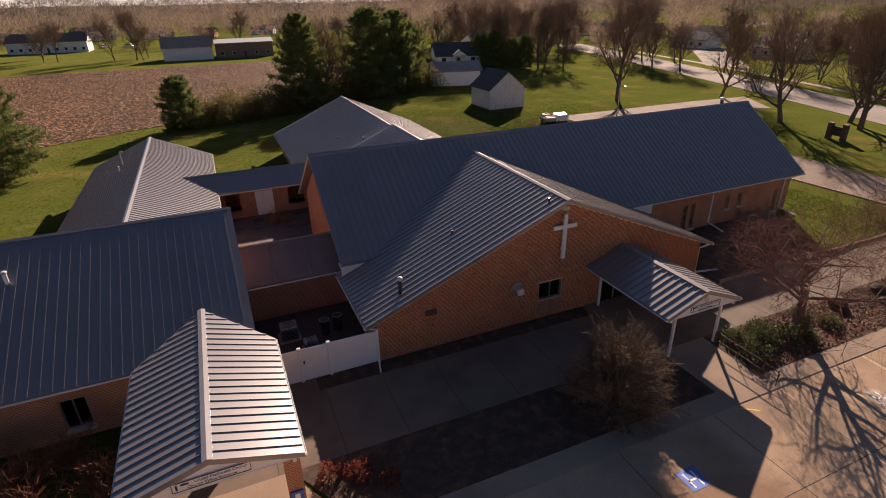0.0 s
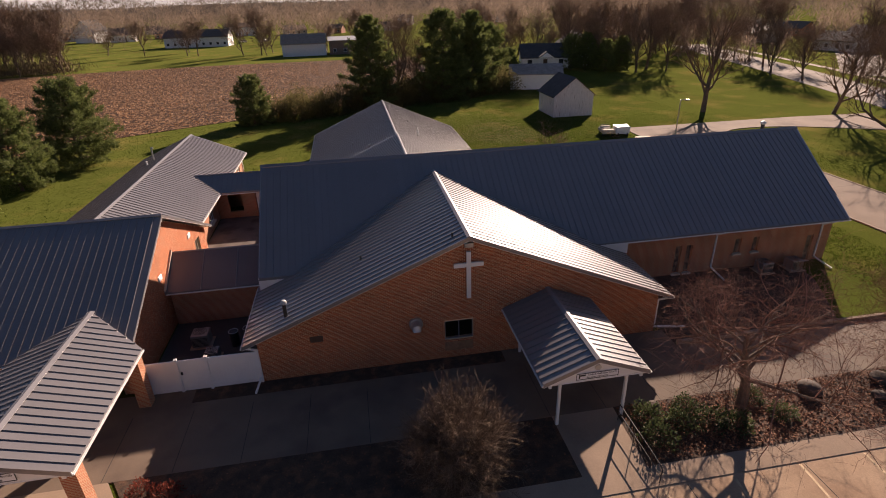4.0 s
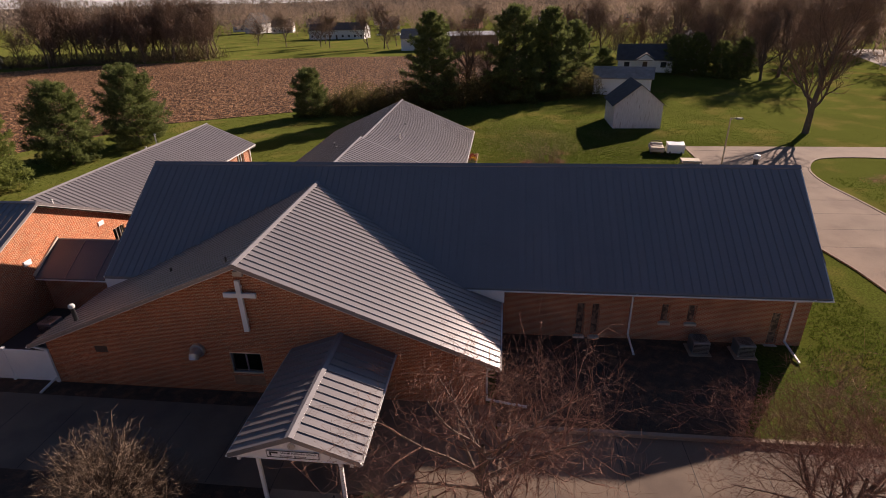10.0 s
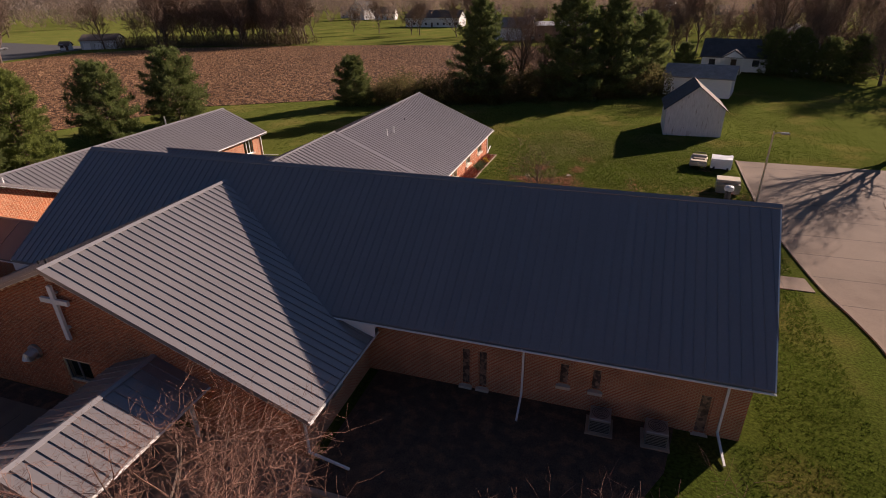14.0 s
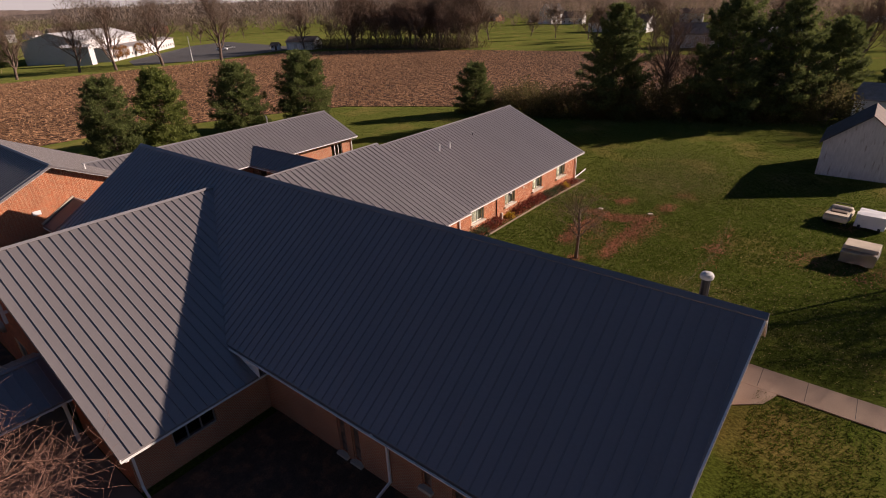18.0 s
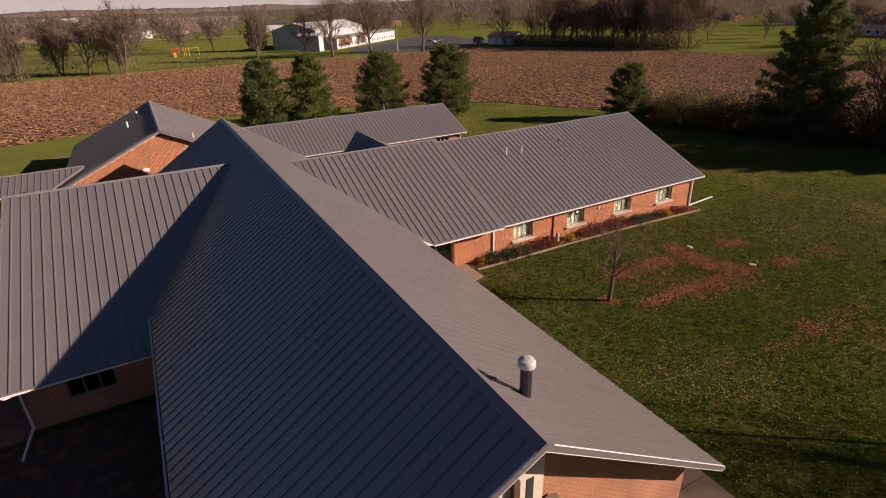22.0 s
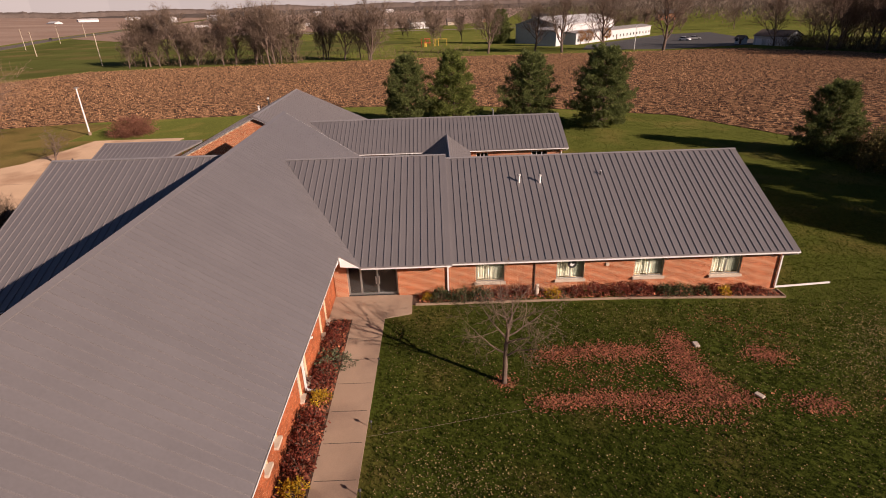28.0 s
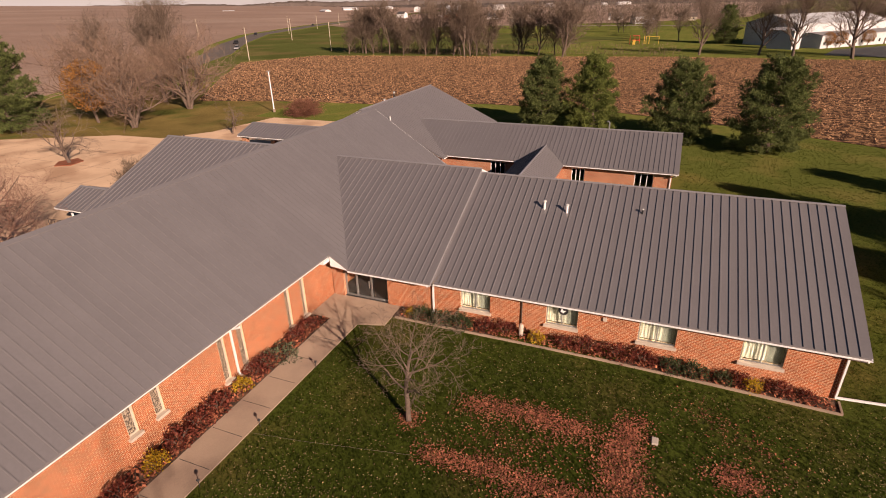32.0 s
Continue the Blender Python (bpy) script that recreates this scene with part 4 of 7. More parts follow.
gutter(off, (-1.4, ON + 0.05, office(0, ON) - 0.05), (OX1, ON + 0.05, office(0, ON) - 0.05))
oS, oN, oE, oW = 23.6, 39.4, -1.1, -18.5
z_s, z_n = office(0, oS) - 0.25, office(0, oN) - 0.25
wall(off, (oW, oS), (oE, oS), -0.3, z_s, 0.3, [(-8.8 - oW, -7.8 - oW, 0.5, 2.0), (-13.5 - oW, -12.0 - oW, 0.8, 2.0), (-4.2 - oW, -1.9 - oW, -0.3, 2.2)])
window(off, (-8.8, oS), (-7.8, oS), 0.5, 2.0, (0, 1), cols=2)
window(off, (-13.5, oS), (-12.0, oS), 0.8, 2.0, (0, 1), cols=2)
wall(off, (oE, oN), (oW, oN), -0.3, z_n, 0.3)
wall(off, (oW, oN), (oW, oS), -0.3, min(z_s, z_n), 0.3, gable=[(0, min(z_s, z_n)), (oN - oS, min(z_s, z_n)), (oN - oS, z_s + 0.001), (oN - 31.05, 6.5), (0, z_n + 0.001)])
wall(off, (oE, oS), (oE, oN), -0.3, min(z_s, z_n), 0.3, [(36.6 - oS, 37.8 - oS, 1.4, 2.6)], gable=[(0, min(z_s, z_n)), (oN - oS, min(z_s, z_n)), (oN - oS, z_n + 0.001), (31.05 - oS, 6.5), (0, z_s + 0.001)], bricks=True)
window(off, (oE, 36.6), (oE, 37.8), 1.4, 2.6, (-1, 0), cols=3)
for y, z in ((29.35, 3.52), (35.7, 3.47)):
    bm = bmesh.new()
    box(bm, oE - 0.02, oE + 0.07, y - 0.27, y + 0.27, z - 0.16, z + 0.16)
    bmesh.ops.bevel(bm, geom=bm.edges[:], offset=0.02, segments=1, affect="EDGES")
    part("wall_light", bm, VINYL, off, "white square wall light")
flue(off, -11.26, 29.6, office(0, 29.6), 0.9, 0.09)
flue(off, -10.6, 28.6, office(0, 28.6), 0.6, 0.09, dark=False)
flue(off, -2.2, 33.6, office(0, 33.6), 0.45, 0.06, dark=False)

# north wing
nor = thing("north_wing", "low red brick wing with brown-grey seamed gable roof", "church", at=(-6.8, 50, 0))
NX0, NX1, NY = -12.14, -1.42, 61.6
yn = 31.05 + (6.75 - 4.96) / LS
ye = 31.05 + (6.75 - north(NX1, 0)) / LS
roof_slope(nor, [(-6.78, yn), (NX1, min(ye, 40.1)), (NX1, NY), (-6.78, NY)], north, 1)
roof_slope(nor, [(NX0, min(ye, 40.1)), (-6.78, yn), (-6.78, NY), (NX0, NY)], north, 1)
ridge_cap(nor, (-6.78, yn, 4.96), (-6.78, NY, 4.96), (1, 0, -NS), (-1, 0, -NS))
rake(nor, (-6.78, NY - 0.03, 4.96), (NX1, NY - 0.03, north(NX1, 0)))
rake(nor, (-6.78, NY - 0.03, 4.96), (NX0, NY - 0.03, north(NX0, 0)))
gutter(nor, (NX1 + 0.05, NY, north(NX1, 0) - 0.05), (NX1 + 0.05, 40.2, north(NX1, 0) - 0.05))
gutter(nor, (NX0 - 0.05, 40.2, north(NX0, 0) - 0.05), (NX0 - 0.05, NY, north(NX0, 0) - 0.05))
nE, nW, nN = -2.0, -11.6, 61.1
zz = north(nE, 0) - 0.25
nwin = [(58.0, 59.6, 0.7, 2.2), (52.4, 53.6, 0.7, 2.2), (44.5, 46.0, 0.7, 2.2)]
wall(nor, (nE, 39.4), (nE, nN), -0.6, zz, 0.3, [(a - 39.4, b - 39.4, c, d) for a, b, c, d in nwin])
for a, b, c, d in nwin:
    window(nor, (nE, a), (nE, b), c, d, (-1, 0), cols=3, frame_mat=WHITE)
wall(nor, (nE, nN), (nW, nN), -0.6, zz, 0.3, gable=[(0, zz), (nE - nW, zz), ((nE - nW) / 2, 4.75)])
wall(nor, (nW, nN), (nW, 39.4), -0.6, zz, 0.3)
downspout(nor, (NX1 + 0.05, NY - 0.2, 2.4), (nE + 0.08, nN - 0.1, 2.1), (nE + 0.08, nN - 0.1, 0.0), (nE + 1.9, nN + 0.2, 0.0))
p = part("vent_pipe", piped([(-8.75, 54.8, 3.9), (-8.75, 54.8, 5.2), (-8.7, 54.7, 5.33), (-8.5, 54.6, 5.35)], 0.07), GALV, nor, "tall bent galvanised vent pipe")
flue(nor, -8.9, 53.2, north(-8.9, 0), 0.4, 0.07, dark=False)

# classroom wing
cls = thing("classroom_wing", "long red brick classroom wing with seamed metal gable roof", "church", at=(14.6, 55, 0))
E1 = 23.75
ya = main_y(6.45, 1)
STEP, WN = 48.95, 69.15
xv = 14.63 + (6.45 - main(0, NE)) / WS
yv = main_y(wing1(E1, 0), 1)
roof_slope(cls, [(14.63, ya), (E1, yv), (E1, STEP), (14.63, STEP)], wing1, 1)
roof_slope(sanc, [(xv, NE), (E1, NE), (E1, yv)], main, 0, seam=0.016)
part("eave_return", slab([(E1 + 0.03, NE + 0.02, 3.16), (E1 + 0.03, NE + 0.02, 2.56), (E1 + 0.03, yv - 0.08, 2.46)], drop=(-0.025, 0, 0)), WHITE, sanc, "white eave return board")
roof_slope(cls, [(14.63, ya), (14.63, STEP), (5.6, STEP), (5.6, NE), (29.26 - xv, NE)], wing1, 1)
roof_slope(cls, [(14.63, STEP), (23.39, STEP), (23.39, WN), (14.63, WN)], wing2, 1)
roof_slope(cls, [(5.87, STEP), (14.63, STEP), (14.63, WN), (5.87, WN)], wing2, 1)
ridge_cap(cls, (14.63, ya, 6.45), (14.63, STEP, 6.45), (1, 0, -WS), (-1, 0, -WS), 0.12)
ridge_cap(cls, (14.63, STEP, 6.2), (14.63, WN, 6.2), (1, 0, -WS), (-1, 0, -WS), 0.12)
for y, pl, x in ((STEP - 0.02, wing1, E1), (WN - 0.03, wing2, 23.39)):
    rk = rake(cls, (14.63, y, pl(14.63, 0)), (x, y, pl(x, 0)))
    if y < 60:
        rk.data.materials[0] = CAP
        rk["label"] = "pale metal edge trim"
    rake(cls, (14.63, y, pl(14.63, 0)), (29.26 - x, y, pl(x, 0)))
gutter(cls, (E1 + 0.05, STEP, wing1(E1, 0) - 0.05), (E1 + 0.05, 43.8, wing1(E1, 0) - 0.05))
gutter(cls, (23.44, WN, wing2(23.39, 0) - 0.05), (23.44, STEP + 0.05, wing2(23.39, 0) - 0.05))
gutter(cls, (5.82, STEP, wing2(5.87, 0) - 0.05), (5.82, WN, wing2(5.87, 0) - 0.05))
cE, cW, cN = 22.75, 6.5, 68.65
zc = wing2(cE, 0) - 0.22
cwin = [(50.4, 52.1, 0.75, 2.15), (55.2, 56.85, 0.75, 2.15), (59.85, 61.6, 0.75, 2.1), (64.45, 66.25, 0.7, 2.1)]
wall(cls, (cE, 45.75), (cE, cN), -1.0, zc, 0.3, [(a - 45.75, b - 45.75, c, d) for a, b, c, d in cwin], bricks=True)
for i, (a, b, c, d) in enumerate(cwin):
    window(cls, (cE, a), (cE, b), c, d, (-1, 0), cols=2, curtain=((0.0, 0.62), (0.0, 0.66), (0.0, 0.68), (0.0, 0.64))[i])
wall(cls, (cE, cN), (cW, cN), -1.0, zc, 0.3, gable=[(0, zc), (cE - cW, zc), ((cE - cW) / 2, 5.95)])
wall(cls, (cW, cN), (cW, 42), -1.0, zc, 0.3)
wall(cls, (cE, 42.0), (cE, 42.75), -0.3, zc, 0.3)
dr = part("glass_entrance", bar((cE - 0.25, 42.75, 2.2), (cE - 0.25, 45.75, 2.2), 0.1, 0.1), FRAMEM, cls, "grey-framed glass double doors with sidelights")
part("threshold", bar((cE - 0.25, 42.75, 0.1), (cE - 0.25, 45.75, 0.1), 0.1, 0.1), FRAMEM, dr)
for y in (42.8, 43.55, 44.55, 45.7):
    part("mullion", bar((cE - 0.25, y, 0.15), (cE - 0.25, y, 2.15), 0.09, 0.1), FRAMEM, dr)
for a, b in ((42.85, 43.5), (43.6, 44.5), (44.6, 45.65)):
    g = part("pane", boxed(cE - 0.26, cE - 0.24, a, b, 0.15, 2.15), GLASS, dr)
    g.visible_shadow = False
for y in (44.45, 44.65):
    part("pull_handle", bar((cE - 0.14, y, 0.8), (cE - 0.14, y, 1.3), 0.05, 0.05), GALV, dr, "long steel pull handle")
part("entrance_floor", boxed(14, cE - 0.05, 42.1, 45.7, -0.2, 0.06), DARKIN, cls)
downspout(cls, (E1 + 0.05, STEP - 0.15, 2.35), (cE + 0.08, STEP - 0.2, 2.0), (cE + 0.08, STEP - 0.2, 0.3), (cE + 0.3, STEP - 0.2, 0.15))
downspout(cls, (23.44, WN - 0.15, 2.25), (cE + 0.1, cN - 0.1, 1.9), (cE + 0.1, cN - 0.1, -0.25), (cE - 0.4, cN + 3.6, -0.36))
part("conduit", piped([(cE + 0.05, 53.9, 0.0), (cE + 0.05, 53.9, 2.2)], 0.04), DARKWOOD, cls, "thin dark wall conduit")
part("utility_post", piped([(cE + 0.45, 54.0, 0.0), (cE + 0.45, 54.0, 0.62), (cE + 0.45, 54.0, 0.7)], [0.13, 0.13, 0.08], 12), STONE, cls, "short pale round utility post")
part("wall_box", boxed(cE - 0.02, cE + 0.09, 58.1, 58.3, 1.55, 1.75, bevel=0.01), STONE, cls, "small cream wall box")
flue(cls, 17.15, 53.7, wing2(17.15, 0), 0.55, 0.075, dark=False)
flue(cls, 17.25, 55.05, wing2(17.25, 0), 0.55, 0.075, dark=False)
flue(cls, 16.7, 59.2, wing2(16.7, 0), 0.3, 0.05)
flue(cls, 10.5, 54.0, wing2(10.5, 0), 0.3, 0.05)
flue(cls, 12.0, 50.0, wing2(12.0, 0), 0.3, 0.05)
bm = bmesh.new()
tube(bm, [(cE + 0.02, 56.1, 1.75), (cE + 0.06, 56.1, 1.75)], 0.26, 18)
wr = part("wreath", bm, BLACKM, cls, "round black wreath with a white bird shape")
part("bird_shape", slab([(cE + 0.075, 55.95, 1.7), (cE + 0.075, 56.1, 1.62), (cE + 0.075, 56.25, 1.78), (cE + 0.075, 56.1, 1.76), (cE + 0.075, 56.02, 1.9)], drop=(0.02, 0, 0)), VINYL, wr)

# links between the wings
lnk = thing("link_corridor", "brick link corridor with dark seamed metal roof", "church", at=(2, 31.9, 0))
la = gable_x(31.9, 3.95, 0.6)
# South slope, turned from the sun, is painted darker and duller than the north.
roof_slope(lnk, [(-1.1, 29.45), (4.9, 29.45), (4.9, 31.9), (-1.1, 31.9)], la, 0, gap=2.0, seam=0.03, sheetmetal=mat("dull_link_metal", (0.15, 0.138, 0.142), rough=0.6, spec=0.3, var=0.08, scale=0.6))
roof_slope(lnk, [(-1.1, 31.9), (4.9, 31.9), (4.9, 34.3), (-1.1, 34.3)], la, 0)
ridge_cap(lnk, (-1.05, 31.9, 3.95), (4.9, 31.9, 3.95), (0, -1, -0.6), (0, 1, -0.6), 0.1)
gutter(lnk, (-1.0, 29.4, 2.42), (4.9, 29.4, 2.42))
wall(lnk, (-1.0, 29.95), (4.95, 29.95), -0.3, 2.5, 0.3)
wall(lnk, (4.95, 33.8), (-1.0, 33.8), -0.3, 2.5, 0.3)
part("step_flashing", bar((-1.03, 29.4, 2.62), (-1.03, 31.9, 4.1), 0.1, 0.12), STONE, lnk, "pale flashing against the brick")
lk2 = thing("courtyard_link", "low link passage with seamed metal gable roof", "church", at=(3, 49.5, 0))
lb = gable_x(49.5, 3.7, 0.5)
nx = -6.78 + (4.96 - 3.7) / NS
wx = 14.63 - (6.2 - 3.7) / WS
roof_slope(lk2, [(NX1, 47.3), (5.9, 47.3), (wx, 49.5), (nx, 49.5)], lb, 0)
roof_slope(lk2, [(nx, 49.5), (wx, 49.5), (5.9, 51.7), (NX1, 51.7)], lb, 0)
ridge_cap(lk2, (nx, 49.5, 3.7), (wx, 49.5, 3.7), (0, -1, -0.5), (0, 1, -0.5), 0.1)
gutter(lk2, (NX1, 47.25, 2.5), (5.9, 47.25, 2.5))
for y in (47.8, 51.2):
    a, b = ((-2.0, y), (6.5, y)) if y < 49 else ((6.5, y), (-2.0, y))
    wall(lk2, a, b, -0.3, 2.5, 0.3, [(1.0, 2.2, 0.6, 2.2), (3.4, 5.0, -0.3, 2.2), (6.2, 7.6, 0.6, 2.2)] if y < 49 else [])
dr = part("door", boxed(1.45, 2.95, 47.86, 47.92, 0.0, 2.15, bevel=0.01), WHITE, lk2, "white courtyard door")
part("handle", bar((1.65, 47.84, 0.95), (1.65, 47.84, 1.15), 0.04, 0.04), GALV, dr)

# ---- plants ----


class Tubes:
    """Collects tapered branches as rings of points."""

    def __init__(self):
        self.v, self.f = [], []

    def run(self, pts, rs, n):
        base = len(self.v)
        for i, p in enumerate(pts):
            d = (pts[min(i + 1, len(pts) - 1)] - pts[max(i - 1, 0)])
            d = d / (np.linalg.norm(d) + 1e-9)
            s = np.cross(d, (0.31, 0.17, 0.93) if abs(d[2]) < 0.9 else (1.0, 0.1, 0.0))
            s = s / np.linalg.norm(s)
            u = np.cross(s, d)
            for k in range(n):
                a = 6.28318 * k / n
                self.v.append(tuple(p + rs[i] * (math.cos(a) * s + math.sin(a) * u)))
        for i in range(len(pts) - 1):
            for k in range(n):
                a, b = base + i * n + k, base + i * n + (k + 1) % n
                self.f.append((a, b, b + n, a + n))


def bare_tree(seed, height, r0, fork=0.28, spread=0.8, levels=4, kids=(7, 6, 5, 4), rise=0.25, stems=1, lean=0.15, thin=0.012, reach=1.0, twig=None, taper=0.62):
    """Meshes for a leafless tree: trunk with limbs, and a crown of twigs."""
    rng = np.random.default_rng(seed)
    wood, twigs = Tubes(), Tubes()

    def grow(p, d, length, r, level):
        segs = (7, 5, 4, 3, 2)[level]
        pts, rs = [p], [r]
        for i in range(segs):
            d = d + rng.normal(0, (0.07, 0.16, 0.2, 0.24, 0.2)[level], 3) + np.array((0, 0, (0.08, rise * 0.35, rise * 0.3, rise * 0.2, 0.05)[level]))
            d = d / np.linalg.norm(d)
            p = p + d * length / segs
            pts.append(p)
            rs.append(max(thin * 0.6, r * (1 - (0.75 if level else 0.62) * (i + 1) / segs)))
        (wood if level < 2 else twigs).run(pts, rs, (9, 6, 4, 3, 3)[level])
        if level + 1 >= levels:
            return
        count = kids[level]
        for k in range(count):
            f = fork + (1 - fork) * (k + rng.random() * 0.8) / count if level == 0 else 0.25 + 0.75 * (k + rng.random()) / count
            j = min(int(f * segs), segs - 1)
            q = pts[j] + (pts[j + 1] - pts[j]) * (f * segs - j)
            t = pts[j + 1] - pts[j]
            t = t / np.linalg.norm(t)
            a = rng.random() * 6.28 if level else 2.4 * k + rng.random()
            s = np.cross(t, (0.3, 0.2, 0.93) if abs(t[2]) < 0.9 else (1, 0.1, 0))
            s = s / np.linalg.norm(s)
            u = np.cross(s, t)
            w = spread * (0.75 + 0.5 * rng.random())
            nd = t * math.cos(w) + (s * math.cos(a) + u * math.sin(a)) * math.sin(w)
            ln = length * ((0.62, 0.6, 0.58, 0.55)[level]) * (0.7 + 0.5 * rng.random()) * (reach * (1.1 - 0.45 * f) if level == 0 else 1)
            grow(q, nd, ln, max(thin, rs[j] * taper), level + 1)

    for s in range(stems):
        a = 6.28 * s / stems + rng.random()
        ln = (lean if stems == 1 else 0.38) * np.array((math.cos(a), math.sin(a), 0))
        d = np.array((0, 0, 1.0)) + ln
        p0 = np.array((0.0, 0, -0.15)) + (0.2 * ln if stems > 1 else 0)
        grow(p0, d / np.linalg.norm(d), height * 0.72, r0 * (1 if stems == 1 else 0.7), 0)
    return raw("trunk", wood.v, wood.f, BARK), raw("crown", twigs.v, twigs.f, twig or TWIG)


def plant(name, label, category, parts, at, group="", turn=0.0, size=1.0):
    """A plant from (part name, mesh) pairs."""
    th = new(name)
    tagged(th, label, category, group)
    for n, me in parts:
        ob = new(n, me)
        ob.parent = th
    th.matrix_basis = pose(*at, 0, 0, turn) @ Matrix.Scale(size, 4)
    return th


def leaves(points, ways, length, width, material, name="crown", seed=0):
    """Many small pointed leaves: a thin kite at each point along its way."""
    rng = np.random.default_rng(seed)
    p, w = np.asarray(points, float), np.asarray(ways, float)
    w = w / (np.linalg.norm(w, axis=1, keepdims=True) + 1e-9)
    side = np.cross(w, rng.normal(0, 1, p.shape))
    side = side / (np.linalg.norm(side, axis=1, keepdims=True) + 1e-9)
    k = length * rng.uniform(0.6, 1.3, (len(p), 1))
    q = width * rng.uniform(0.6, 1.3, (len(p), 1))
    v = np.stack([p, p + w * k * 0.5 + side * q, p + w * k, p + w * k * 0.5 - side * q], 1).reshape(-1, 3)
    f = np.arange(len(p) * 4).reshape(-1, 4)
    me = bpy.data.meshes.new(name)
    me.from_pydata(v.tolist(), [], f.tolist())
    me.materials.append(material)
    return me


def pine(seed, h, r, material, base=0.05, tiers=18, dense=1.0, power=0.75, tuft=10, loose=0.5):
    """Meshes for an evergreen: a trunk with whorled boughs, and a crown of needle tufts set along them, with gaps between the tiers."""
    rng = np.random.default_rng(seed)
    tr = Tubes()
    tr.run([np.array((0.12 * math.sin(z * 0.5), 0.1 * math.cos(z * 0.4), z)) for z in np.linspace(-0.2, h * 0.98, 8)], list(np.linspace(h * 0.017 + 0.04, 0.02, 8)), 8)
    pts, ways = [], []
    lop = rng.uniform(0, 6.28)
    for i in range(tiers):
        f = base + (0.985 - base) * (i + rng.uniform(-0.25, 0.25)) / tiers
        z = f * h
        rr = r * max(0.0, 1 - f ** 1.5) ** power * min(1.0, 0.72 + 1.6 * f) + 0.12
        n = int(rng.integers(5, 8))
        a0 = rng.random() * 6.28
        for k in range(n):
            a = a0 + 6.28 * k / n + rng.normal(0, 0.22)
            lb = rr * rng.uniform(1 - loose, 1.12) * (1 + 0.14 * math.cos(a - lop))
            d = np.array((math.cos(a), math.sin(a), 0.0))
            side = np.array((-d[1], d[0], 0.0))
            up = 0.02 + 0.75 * f + rng.normal(0, 0.08)
            tr.run([np.array((0, 0, z)), d * lb * 0.5 + np.array((0, 0, z + lb * up * 0.3)), d * lb * 0.95 + np.array((0, 0, z + lb * up * 0.85))], [0.018 + 0.010 * lb, 0.012 + 0.004 * lb, 0.006], 3)
            m = int((7 + 10 * lb) * dense)
            s = rng.uniform(0.22, 1.0, m) ** 0.75
            lat = rng.normal(0, 1, m) * (0.24 * lb * (1.1 - s) + 0.10)
            q = d * (lb * s)[:, None] + side * lat[:, None]
            q[:, 2] = z + lb * up * s ** 1.3 + rng.normal(0, 0.05 + 0.03 * lb, m)
            t = np.repeat(q, tuft, axis=0)
            w = d * 0.55 + np.array((0, 0, 0.5)) + side * np.sign(np.repeat(lat, tuft))[:, None] * 0.35 + rng.normal(0, 0.6, t.shape)
            pts.append(t + rng.normal(0, 0.05, t.shape))
            ways.append(w)
    size = 0.30 + 0.011 * h
    return raw("trunk", tr.v, tr.f, BARK), leaves(np.concatenate(pts), np.concatenate(ways), size, size * 0.085, material, seed=seed)


def shrub(seed, rx, rz, n, leaf, material, stems=9, ry=None, low=0.0, flat=0.0):
    """Meshes for a leafy shrub: stems, and leaves in an uneven mound."""
    rng = np.random.default_rng(seed)
    ry = ry or rx
    st = Tubes()
    for i in range(stems):
        a = rng.random() * 6.28
        e = np.array((math.cos(a) * rx * 0.7, math.sin(a) * ry * 0.7, rz * rng.uniform(0.6, 0.95)))
        st.run([np.array((e[0] * 0.1, e[1] * 0.1, -0.05)), e * (0.5, 0.5, 0.6), e], [0.02, 0.012, 0.005], 4)
    d = rng.normal(0, 1, (n, 3))
    d[:, 2] = np.abs(d[:, 2]) - flat
    d /= np.linalg.norm(d, axis=1, keepdims=True)
    lob = 1 + 0.18 * np.sin(3 * np.arctan2(d[:, 1], d[:, 0]) + seed) + 0.14 * np.sin(7 * np.arctan2(d[:, 1], d[:, 0]) + 4 * d[:, 2] + 2 * seed)
    rad = rng.uniform(0.25, 1, n) ** 0.45 * lob
    p = d * rad[:, None] * (rx, ry, rz)
    p[:, 2] = np.maximum(p[:, 2] + low, 0.02)
    return raw("branchwork", st.v, st.f, BARK), leaves(p, d + rng.normal(0, 0.6, d.shape), leaf, leaf * 0.35, material, name="foliage", seed=seed)


